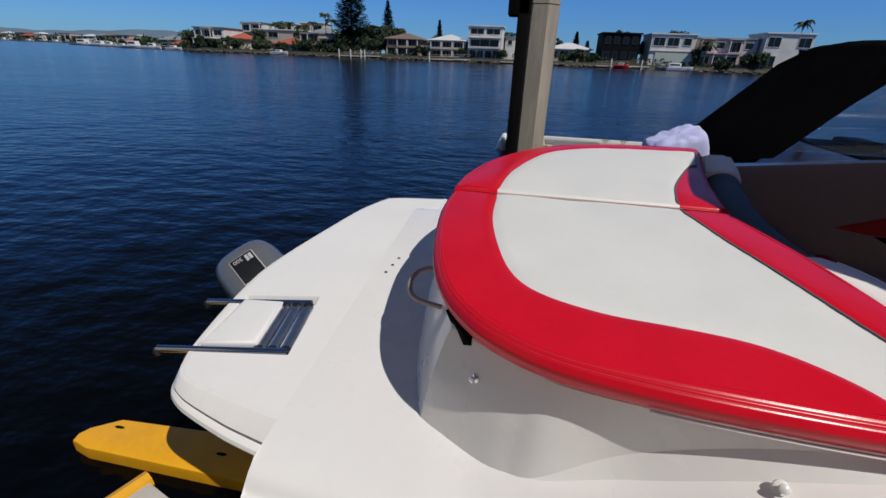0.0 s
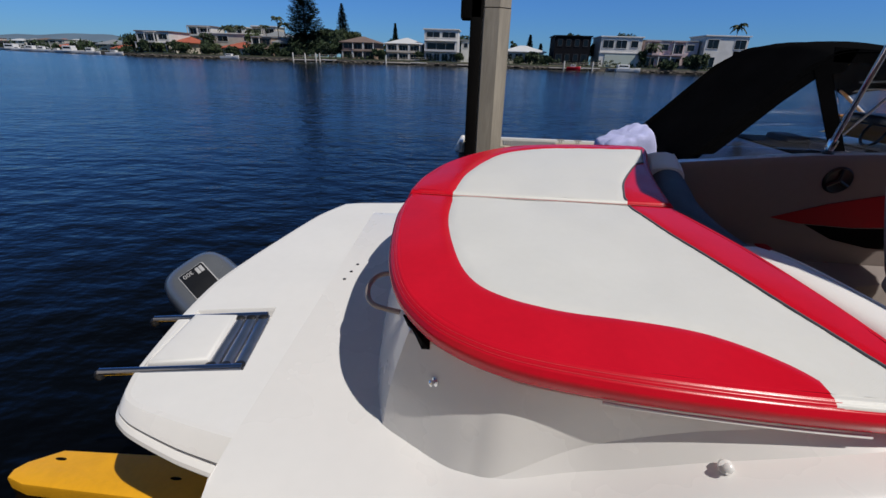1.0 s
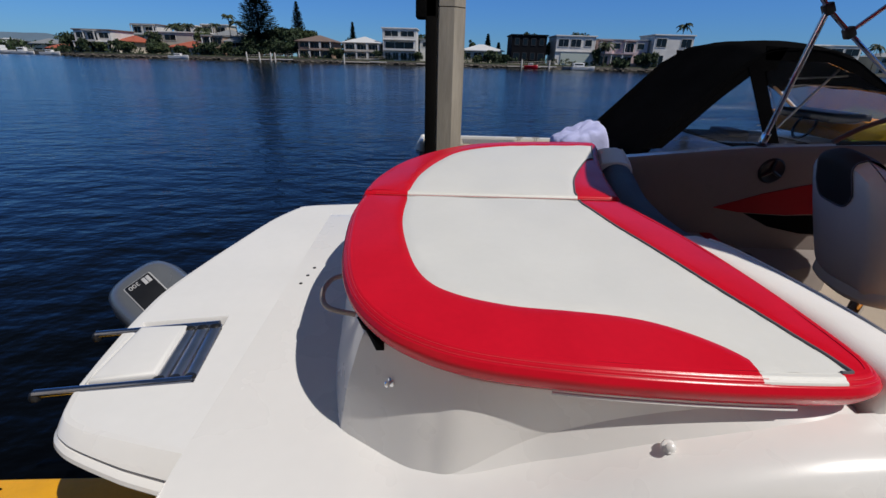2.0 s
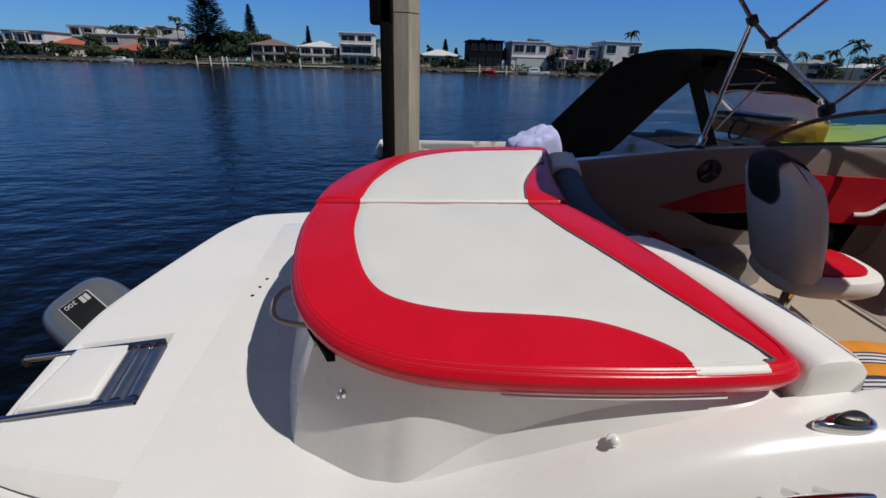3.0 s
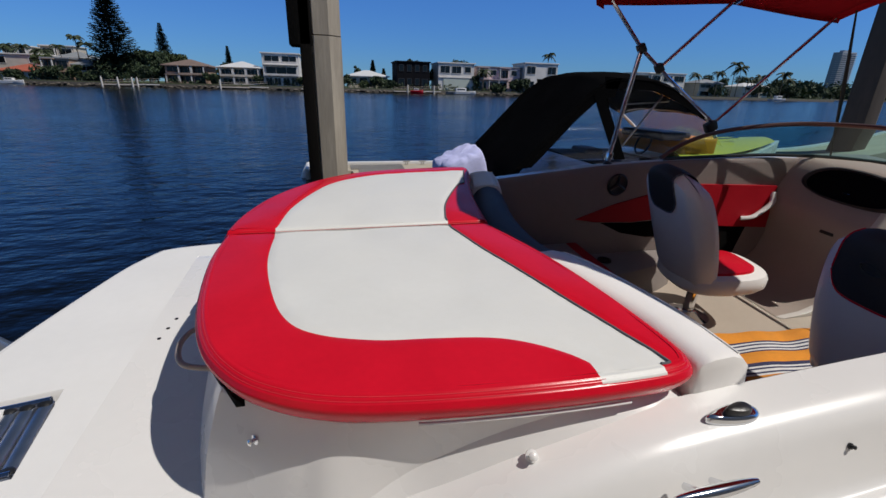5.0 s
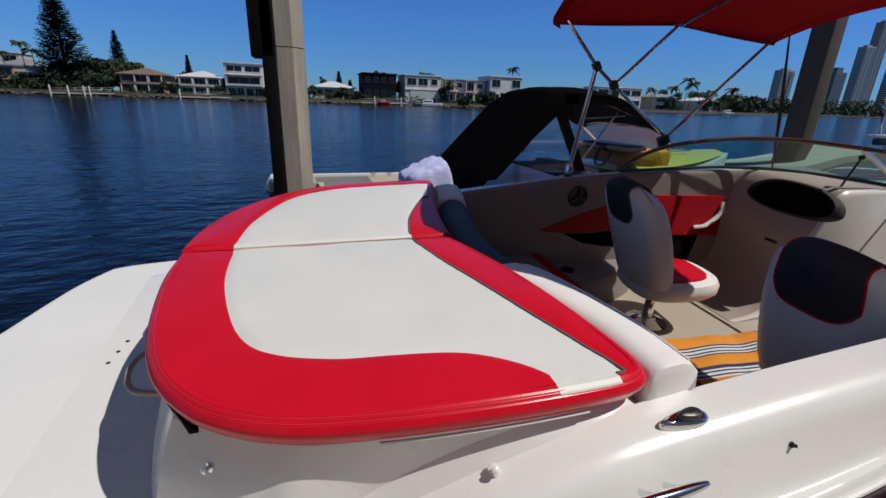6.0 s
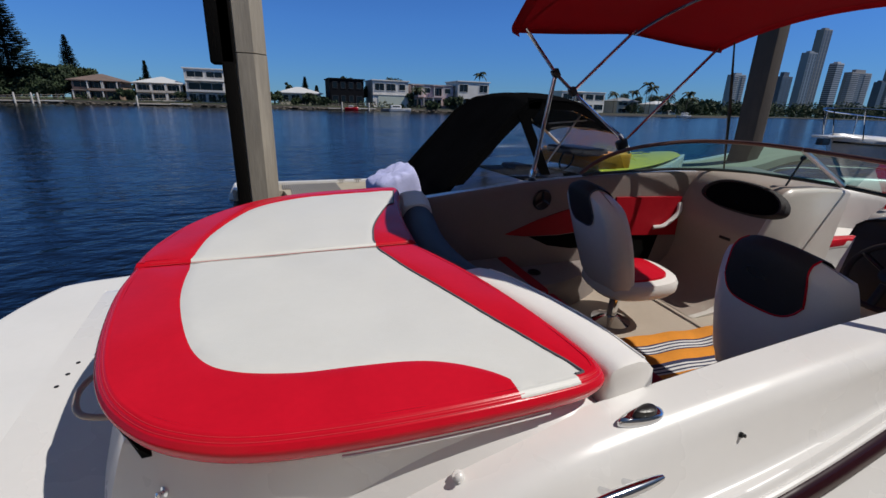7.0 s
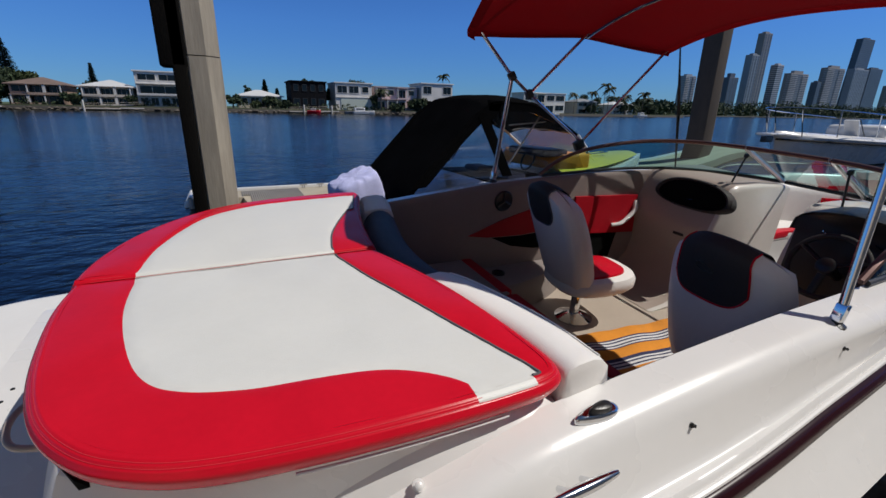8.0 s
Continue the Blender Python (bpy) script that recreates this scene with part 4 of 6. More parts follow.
part("hub", lathe(((0.055, -0.02), (0.055, 0.02), (0.04, 0.03)), (0, 0, 0), 18, wm), BLACK, wheel)
for k in range(3):
    a = math.pi + (k - 1) * 2.05
    part("spoke", tube([wm @ Vector((0.04 * math.cos(a), 0.04 * math.sin(a), 0)), wm @ Vector((0.198 * math.cos(a), 0.198 * math.sin(a), 0.0))], 0.024, 8, 0.4), BLACK, wheel)
part("column", tube([wm @ Vector((0, 0, -0.02)), wm @ Vector((0, 0, -0.22))], 0.03, 10), BLACK, wheel)

screen = thing("windscreen", (4.0, YC, 1.08), "green tinted wraparound windscreen in a brown metal frame", "windscreen", boat=True)
TOP = [(2.76, 2.425, 1.085), (2.92, 2.42, 1.19), (3.15, 2.405, 1.275), (3.45, 2.36, 1.335), (3.78, 2.22, 1.385), (4.02, 1.95, 1.41), (4.14, 1.60, 1.415)]
FOOT = [(2.80, 2.435, 1.075), (3.10, 2.435, 1.085), (3.45, 2.43, 1.095), (3.85, 2.40, 1.105), (4.30, 2.26, 1.11), (4.68, 1.98, 1.10), (4.86, 1.60, 1.095)]
FRAME = surface("bronze_frame", (0.16, 0.10, 0.09), 0.35, metal=0.7, var=0.1)
for f in (lambda p: Vector(p), lambda p: Vector(mirror(p))):
    t, b = spline(TOP, 6), spline(FOOT, 6)
    t, b = [f(p) for p in t], [f(p) for p in b]
    g = part("pane", grid([t, [a.lerp(c, 0.5) for a, c in zip(t, b)], b]), TINT, screen, "green tinted curved side glass")
    g.visible_shadow = False
    part("top_rail", tube(t, 0.017, 8), FRAME, screen, "brown metal top rail")
    part("foot_rail", tube(b, 0.014, 8), BLACK, screen, "black rubber foot seal")
    part("post", tube([t[-1], b[-1]], 0.017, 8), ALU, screen, "bright metal post")
    part("post_trim", tube([t[-1] + Vector((0.03, 0, -0.01)), b[-1] + Vector((-0.03, 0, 0.03))], 0.012, 8), BLACK, screen)
    part("strut", tube([f((4.30, 1.66, 1.33)), f((4.27, 1.70, 1.10))], 0.008, 8), BLACK, screen, "thin black support strut")
    part("knuckle", lathe(((0.018, 0), (0.022, 0.012), (0.016, 0.028)), f((4.30, 1.66, 1.32)), 12), BLACK, screen)
cp = [Vector((4.14, 1.58, 1.415)), Vector((4.14, 1.02, 1.415)), Vector((4.86, 1.02, 1.095)), Vector((4.86, 1.58, 1.095))]
g = part("centre_pane", grid([[cp[0], cp[1]], [cp[3], cp[2]]]), TINT, screen, "green tinted hinged centre glass")
g.visible_shadow = False
part("centre_top_rail", tube([cp[0], cp[1]], 0.017, 8), FRAME, screen, "brown metal top rail")
part("centre_foot_rail", tube([cp[3], cp[2]], 0.016, 8), BLACK, screen)

# ---- bow well forward of the screen ----
bow = thing("bow_lounge", (5.4, YC, FLOOR), "open bow seating with red and white cushions", "bow seating", boat=True)
part("bow_floor", rbox((4.6, 0.6, 0.10), (6.0, 2.0, 0.16), 0.01), NONSKID, bow)
for s in (1, -1):
    line = [(4.55, YC + s * 0.30), (5.2, YC + s * 0.30), (5.8, YC + s * 0.14), (6.2, YC + s * 0.06), (6.2, YC + s * 0.24), (5.7, YC + s * 0.55), (5.0, YC + s * 0.85), (4.55, YC + s * 0.95)]
    part("seat_box", prism(line if s < 0 else line[::-1], 0.16, 0.50), GEL, bow)
    part("seat_cushion", prism(line if s < 0 else line[::-1], 0.50, 0.58, 0.02), SEAT_VINYL, bow, "white vinyl cushion")
    band = [(4.70, YC + s * 0.29), (5.25, YC + s * 0.29), (5.6, YC + s * 0.19), (5.6, YC + s * 0.34), (4.70, YC + s * 0.46)]
    part("cushion_band", prism(band if s < 0 else band[::-1], 0.52, 0.592, 0.02), RED_VINYL, bow, "red vinyl cushion edge")
    rows = []
    for x in [4.6 + 0.1 * k for k in range(16)]:
        yi = coaming_y(x)
        y = (lambda q: q if s < 0 else 2 * YC - q)
        rows.append([(x, y(yi + a), z) for a, z in ((0.0, along(x, H_ZIN) - 0.002), (0.02, along(x, H_ZIN) - 0.012), (0.08, along(x, H_ZIN) - 0.08), (0.10, 0.6), (0.12, 0.3))])
    part("liner", grid(rows), GEL, bow)
    rows = [[(x, (lambda q: q if s < 0 else 2 * YC - q)(coaming_y(x) + a), z) for a, z in ((0.04, 0.84), (0.11, 0.85), (0.14, 0.81), (0.15, 0.64), (0.11, 0.62))] for x in [5.92 + 0.024 * k for k in range(13)]]
    part("back_cushion", grid(rows, cap=True), RED_VINYL, bow, "red vinyl bow backrest")
part("bow_deck", prism([(6.1, 0.80), (6.3, 0.92), (6.7, 1.26), (6.7, 1.34), (6.3, 1.68), (6.1, 1.8)], 0.86, 0.925, 0.01), GEL, bow)
for s in (1, -1):
    pts = [(4.9, YC + s * 0.98, 1.01), (5.05, YC + s * 0.93, 1.09), (5.6, YC + s * 0.72, 1.05), (6.0, YC + s * 0.48, 1.02), (6.1, YC + s * 0.42, 0.93)]
    part("hand_rail", tube(spline(pts, 6), 0.011, 8), CHROME, bow, "polished hand rail")

# ---- bimini ----
bimini = thing("bimini_top", (3.2, YC, 1.1), "red canvas bimini top on stainless steel bows", "bimini", boat=True)
BX0, BX1, BY = 1.868, 3.857, 1.186
YB = 1.10  # the canopy's own middle line


def canopy(x, v):
    u = (x - BX0) / (BX1 - BX0)
    ridge = 0.055 * math.sin(math.pi * u) + 0.02 * abs(math.sin(2 * math.pi * u)) * -1
    return 2.13 + 0.9 * ridge * (1 + 0.5 * (1 - v * v)) + 0.215 * (1 - abs(v) ** 2.3)


rows = []
for i in range(33):
    r = []
    for j in range(33):
        v = -1 + 2 * j / 32
        xa = BX0 + 0.03 - 0.32 * ((1 - v * v) * (1 - 0.55 * v) if v > 0 else max(0.0, 1 + v / 0.48))
        xa += 0.13 * max(0.0, min(1.0, (-v - 0.42) / 0.35))
        x = xa + (BX1 - xa) * i / 32
        r.append((x, YB + BY * (1.0 if v > 0 else 0.95) * math.copysign(abs(v) ** 0.95, v), canopy(BX0 + (BX1 - BX0) * i / 32, v)))
    x = BX0 + (BX1 - BX0) * i / 32
    hem = 0.045 - 0.015 * math.sin(math.pi * (x - BX0) / (BX1 - BX0))
    lo, hi = r[0], r[-1]
    rows.append([(lo[0], lo[1] + 0.008, lo[2] - hem), (lo[0], lo[1] - 0.004, lo[2] - 0.02)] + r + [(hi[0], hi[1] + 0.004, hi[2] - 0.02), (hi[0], hi[1] - 0.008, hi[2] - hem)])
for k, dx in ((0, -0.03), (-1, 0.03)):
    e = [(p[0] + (0.06 if k == 0 else 0.015), p[1], p[2] - 0.022) for p in rows[k]]
    rows.insert(0 if k == 0 else len(rows), e)
part("canopy", grid(rows), CANVAS, bimini, "red canvas canopy with a sewn hem", crease=70)
JA, JB, FB = (2.300, 2.304, 1.8545), (2.471, 2.304, 1.7375), (3.24, 2.50, 1.345)
for f in (lambda p: Vector(p), lambda p: Vector((p[0], 2 * YB - p[1], p[2]))):
    near = f(JA).y < YB
    ja, jb = (Vector((2.51, 0.17, 1.87)), Vector((2.64, 0.10, 1.745))) if near else (Vector(JA), Vector(JB))
    fb = Vector(mirror(FB)) if near else Vector(FB)
    part("main_pole", tube([f((2.003, 2.286, 2.12)), ja, jb, fb], 0.0125, 8), CHROME, bimini, "bright steel pole")
    part("middle_pole", tube([jb, f((2.903, 2.286, 2.156)), f((2.993, 2.25, 2.264))], 0.0125, 8), CHROME, bimini, "bright steel pole")
    part("forward_pole", tube([fb, f((3.812, 2.277, 2.12))], 0.0125, 8), CHROME, bimini, "bright steel pole")
    top, foot = (Vector((2.51, 0.17, 1.87)), Vector((2.38, 0.075, 1.075))) if near else (ja, Vector((2.33, 2.475, 1.10)))
    part("support_pole", tube([top, foot], 0.0165, 10), CHROME, bimini, "bright steel support pole")
    part("socket", rbox((-0.021, -0.019, -0.030), (0.021, 0.019, 0.040), 0.006, m=Matrix.Translation(foot + Vector((0, 0, -0.015))) @ pose(0, 0, 0, 0, 10, 0)), CHROME, bimini, "bright pole socket")
    part("deck_mount", lathe(((0.034, -0.06), (0.034, -0.035), (0.02, -0.025), (0.014, 0.0)), foot + Vector((0, 0, -0.025)), 14), BLACK, bimini, "black swivel deck mount")
    for q in (ja, jb):
        part("joint", rbox((-0.024, -0.024, -0.03), (0.024, 0.024, 0.03), 0.008, m=Matrix.Translation(q) @ pose(0, 0, 0, 0, -35, 0)), BLACK, bimini, "black pole joint")
    part("hinge", rbox((-0.05, -0.03, -0.05), (0.04, 0.03, 0.03), 0.012, m=Matrix.Translation(fb + Vector((-0.02, 0, -0.015))) @ pose(0, 0, 0, 0, -30, 0)), BLACK, bimini, "black hinge bracket")
    s0, s1 = f((3.803, 2.142, 2.156)), (Vector(mirror((4.32, 2.30, 1.11))) if near else Vector((4.32, 2.30, 1.11)))
    part("strap", tube([s0, s0.lerp(s1, 0.5) + Vector((0.01, 0, 0)), s1], [0.006, 0.015, 0.007], 8, 0.4), BLACK, bimini, "black webbing strap")
for x in (2.012, 2.921, 3.803):
    part("bow_tube", tube([(x, YB + BY * v * (0.985 if v > 0 else 0.935), canopy(x, v) + (-0.02 if 2.5 < x < 3.5 else 0.024)) for v in [-1 + k / 12 for k in range(25)]], 0.0125, 8), CHROME, bimini, "bright steel bow")

# ---- loose things aboard ----


def stripe_towel():
    """The beach towel on the cockpit floor, in its woven bands."""
    th = thing("beach_towel", (2.75, 1.2, FLOOR), "orange beach towel with navy and white stripes on the floor", "towel", boat=True)
    orange = surface("orange_cotton", (0.72, 0.27, 0.025), 0.95, var=0.12, scale=9, bump=0.6, bump_scale=250)
    navy = surface("navy_cotton", (0.03, 0.035, 0.09), 0.95, var=0.12, scale=9, bump=0.6, bump_scale=250)
    white = surface("white_cotton", (0.70, 0.70, 0.70), 0.95, var=0.1, scale=9, bump=0.6, bump_scale=250)
    bands = [(orange, 0.11), (navy, 0.014), (white, 0.014), (navy, 0.014), (white, 0.02), (navy, 0.014), (white, 0.014), (navy, 0.012), (orange, 0.10), (navy, 0.03), (white, 0.014), (navy, 0.014),
             (white, 0.02), (navy, 0.014), (white, 0.014), (orange, 0.14)]
    T = pose(2.42, 1.46, FLOOR + 0.045, 0, 0, -5)

    def lift(a, b):
        return 0.012 * noise.noise(Vector((a * 5, b * 6, 4.0))) + 0.006 * math.sin(a * 14 + b * 5)

    y = 0.0
    for m, w in bands:
        rows = [[T @ Vector((a, -(y + w * k / 3), lift(a, y + w * k / 3) + (0.01 if k in (1, 2) and w > 0.05 else 0))) for a in [1.1 * j / 40 for j in range(41)]] for k in range(4)]
        part("band", grid(rows), m, th, "orange band" if m is orange else "navy stripe" if m is navy else "white stripe")
        y += w
    return th


stripe_towel()
locker = thing("floor_moulding", (2.5, 2.1, FLOOR), "curved storage moulding along the cockpit side, darkened for shade", "moulding", boat=True)
rows = []
for k in range(15):
    x = 1.75 + 0.085 * k
    y0 = 1.98 + 0.14 * ((x - 2.2) / 0.6) ** 2
    rows.append([(x, y, z) for y, z in ((y0, FLOOR), (y0 + 0.01, 0.24), (y0 + 0.04, 0.29), (y0 + 0.10, 0.31), (2.35, 0.31))])
part("moulding", grid(rows, cap=True), TAUPE_VINYL, locker)
part("cup_recess", lathe(((0.055, 0.0), (0.055, 0.012), (0.04, 0.012), (0.038, 0.002)), (2.30, 2.22, 0.31), 18), BLACK, locker, "black cup holder")

# ---- outboard motor behind the platform ----
motor = thing("outboard_motor", (-1.42, 1.5, -0.3), "grey outboard motor with a dark badge panel", "outboard motor", boat=True)
mm = Matrix(((0.80, 0.63, 0.0, -1.415), (-0.52, 0.67, -0.50, 1.675), (-0.30, 0.39, 0.87, -0.05), (0, 0, 0, 1))) @ Matrix.Diagonal((1.16, 1.16, 1.05, 1))
rows = []
for z, sx, sy, dx in ((-0.25, 0.12, 0.11, 0.0), (0.05, 0.15, 0.13, 0.0), (0.14, 0.20, 0.165, 0.0), (0.30, 0.215, 0.18, 0.0), (0.41, 0.205, 0.172, 0.0), (0.47, 0.185, 0.155, 0.0), (0.503, 0.15, 0.125, 0.0), (0.515, 0.11, 0.09, 0.0), (0.518, 0.04, 0.03, 0.0)):
    rows.append([mm @ Vector((dx + sx * math.copysign(abs(math.cos(a)) ** 0.62, math.cos(a)), sy * math.copysign(abs(math.sin(a)) ** 0.62, math.sin(a)), z)) for a in [2 * math.pi * k / 32 for k in range(32)]])
part("cowl", grid(rows, close=True, cap=True), COWL, motor, "glossy grey cowl", crease=60)
part("leg", rbox((-1.42, 1.44, -0.9), (-1.26, 1.60, -0.1), 0.03), COWL, motor)


def writing(text, size, m, material, parent, name="number"):
    cu = bpy.data.curves.new(name, "FONT")
    cu.body, cu.size, cu.extrude, cu.align_x = text, size, 0.001, "CENTER"
    tmp = new("tmp_text", cu)
    me = bpy.data.meshes.new_from_object(tmp)
    bpy.data.objects.remove(tmp)
    bm = bmesh.new()
    bm.from_mesh(me)
    bmesh.ops.transform(bm, matrix=m, verts=bm.verts)
    return part(name, bm, material, parent, smooth=False)

badge_m = mm @ Matrix.Translation((0.005, 0.0, 0.519)) @ pose(0, 0, 0, 0, 0, 90)
badge_white = surface("badge_white", (0.42, 0.42, 0.43), 0.4)
part("badge_rim", rbox((-0.066, -0.092, -0.012), (0.066, 0.092, 0.004), 0.01, m=badge_m), badge_white, motor, "pale outline of the badge")
badge = part("badge", rbox((-0.061, -0.087, -0.010), (0.061, 0.087, 0.0065), 0.008, m=badge_m), BLACK, motor, "black badge panel")
writing("300", 0.034, badge_m @ Matrix.Translation((-0.022, 0.072, 0.008)) @ pose(0, 0, 0, 0, 0, 180), badge_white, badge)
for k in range(2):
    part("badge_bar", rbox((0.016 + 0.019 * k, 0.030, 0.006), (0.032 + 0.019 * k, 0.072, 0.0085), 0.001, m=badge_m), badge_white, badge, "pale bar")

# ---- near dock under the stern quarter ----
dock = thing("near_dock", (-1.0, -1.5, 0.0), "grey plastic dock with a yellow edge beside the boat", "dock", kind="structure")
D = [(-1.16, 0.34), (-0.92, 0.26), (-0.62, -0.30), (5.0, -0.45), (5.0, -3.2), (-2.2, -3.2), (-1.75, -1.0)]
part("deck", prism(D, -0.25, 0.10, 0.015), GREY_DECK, dock, "grey moulded dock surface")
edge = [(p[0] - 0.012, p[1], 0.085) for p in ((-1.16, 0.355), (-1.35, -0.10), (-1.75, -1.0), (-2.2, -3.2))]
part("yellow_edge", tube([Vector(p) for p in edge], 0.035, 8), YELLOW, dock, "yellow dock edge")
fender = thing("yellow_bumper", (-1.15, 0.45, 0.0), "scuffed yellow plastic bumper under the swim platform", "bumper")
fl = [(0.086 + (x - 0.086) * 1.066, -0.581 + (y + 0.581) * 1.066) for x, y in ((-1.55, 0.43), (-1.53, 0.465), (-1.44, 0.53), (-1.36, 0.535), (-0.55, 0.58), (-0.50, 0.37), (-1.46, 0.375), (-1.54, 0.395))]
part("board", prism(fl, -0.10, 0.06, 0.012, 2), YELLOW, fender, "worn yellow plastic")
for x, y in ((-1.515, 0.56), (-1.0, 0.53)):
    part("bolt_hole", prism([(x + 0.024 * math.cos(q), y + 0.007 * math.sin(q)) for q in [2 * math.pi * k / 14 for k in range(14)]], 0.058, 0.0612), HOLE, fender, "dark bolt slot")

# unseen slabs added to bounce warm light onto the boat's near side
quay = tagged(part("quay", rbox((-14, -9.0, -1.0), (22, -3.2, 0.14), 0.02, 1), BOUNCE_STONE, None), "unseen sandy slab added behind the dock for bounce light", "quay", kind="structure")
tagged(part("quay", rbox((-14, -3.2, -1.0), (-3.7, -1.4, 0.14), 0.02, 1), BOUNCE_STONE, None), "unseen sandy slab added under the bounce wall", "quay", kind="structure")
# unseen wall added to hold off blue light from the low sky
tagged(part("sky_block_wall", rbox((-14, -9.6, -1.0), (22, -9.0, 8.5), 0.02, 1), BOUNCE_STONE, None), "unseen plain wall added to block low sky light", "wall", kind="structure")

# unseen wall added to bounce warm sun onto the seat backs
tagged(part("bounce_wall", rbox((-4.6, -9.0, 0.135), (-4.0, -1.6, 7.0), 0.02, 1), BOUNCE_STONE, None), "unseen plain wall added to bounce warm sunlight", "wall", kind="structure")

# ---- far pontoon and piles ----
pontoon = thing("pontoon", (3.0, 7.6, 0.0), "concrete pontoon with pale edges and grey grating", "pontoon", kind="structure")
P_Z = 0.155
slab = [(-0.28, 8.42), (-0.28, 7.74), (0.50, 7.74), (0.62, 6.55), (16.0, 6.55), (16.0, 8.42)]
part("slab", prism(slab, -0.30, P_Z, 0.02), PONTOON, pontoon, "sandy concrete pontoon slab")
part("edge_beam", rbox((-0.30, 8.40, -0.05), (16.0, 8.52, P_Z + 0.05), 0.03), GEL, pontoon, "pale edge beam")
part("end_beam", rbox((-0.34, 7.74, -0.05), (-0.27, 8.52, P_Z + 0.04), 0.02), GEL, pontoon, "pale end beam")
for k in range(30):
    x = 0.50 + 0.034 * k
    part("grating_bar", rbox((x, 7.0 if x > 0.62 else 7.8, P_Z - 0.004), (x + 0.019, 8.30, P_Z + 0.026), 0.004, 1), GRATE, pontoon)
for x in (1.62, 1.95):
    part("cleat", join(tube([(x - 0.07, 8.30, P_Z + 0.07), (x + 0.07, 8.30, P_Z + 0.07)], 0.012, 6), tube([(x - 0.02, 8.30, P_Z), (x - 0.02, 8.30, P_Z + 0.07)], 0.010, 6), tube([(x + 0.02, 8.30, P_Z), (x + 0.02, 8.30, P_Z + 0.07)], 0.010, 6)), GRATE, pontoon, "small mooring cleat")
bumper = thing("dock_fender", (-0.40, 7.9, 0.0), "white dock fender with a blue end on the pontoon", "fender")
part("fender_body", tube([(-0.42, 7.80, -0.12), (-0.36, 8.05, 0.02), (-0.30, 8.40, 0.17)], [0.05, 0.075, 0.06], 12), GEL, bumper, "white fender body")
part("fender_end", tube([(-0.445, 7.72, -0.17), (-0.42, 7.80, -0.12)], [0.03, 0.055], 10), surface("navy_rubber", (0.02, 0.04, 0.12), 0.5), bumper, "navy blue fender end")


def pile(x, y, top, label, bracket, r=0.315):
    th = thing("mooring_pile", (x, y, -1.0), label, "pile", "mooring piles")
    pts = [Vector((r * math.cos(k * math.pi / 4 - 1.22), r * math.sin(k * math.pi / 4 - 1.22), 0)) for k in range(8)]
    rows = []
    for z in (-1.0, 0.0, 1.0, 2.0, 2.36):
        rows.append([Vector((x, y, z)) + p * 1.0 for p in pts])
    bm = grid(rows, close=True, cap=True)
    bmesh.ops.bevel(bm, geom=[e for e in bm.edges if abs(e.verts[0].co.z - e.verts[1].co.z) > 0.3], offset=0.012, segments=1, affect="EDGES")
    part("shaft", bm, CONCRETE, th, "weathered octagonal concrete shaft", crease=20)
    rows = [[Vector((x, y, z)) + p * 0.985 for p in pts] for z in (2.375, 3.2, top)]
    part("upper_shaft", grid(rows, close=True, cap=True), CONCRETE, th, "upper shaft", crease=20)
    if bracket:
        part("side_slab", rbox((x - 0.345, y - 0.300, -0.6), (x - 0.165, y + 0.2, top), 0.02), DARK_CONCRETE, th, "near-black strip up one side of the pile")
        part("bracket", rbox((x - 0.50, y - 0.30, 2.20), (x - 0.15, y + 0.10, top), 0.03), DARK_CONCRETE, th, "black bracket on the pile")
    else:
        # added slab whose dark colour makes the far pile's shaded face
        part("side_slab", rbox((x - 0.305, y - 0.29, -0.6), (x + 0.06, y + 0.22, top), 0.02), SHADED_PILE, th, "added dark slab for the pile's shaded side")
    return th


pile(0.13, 7.40, 5.2, "weathered octagonal concrete mooring pile with a black bracket", True)
pile(12.15, 7.45, 6.0, "weathered concrete mooring pile beyond the boats, one side darkened for shade", False, 0.28)

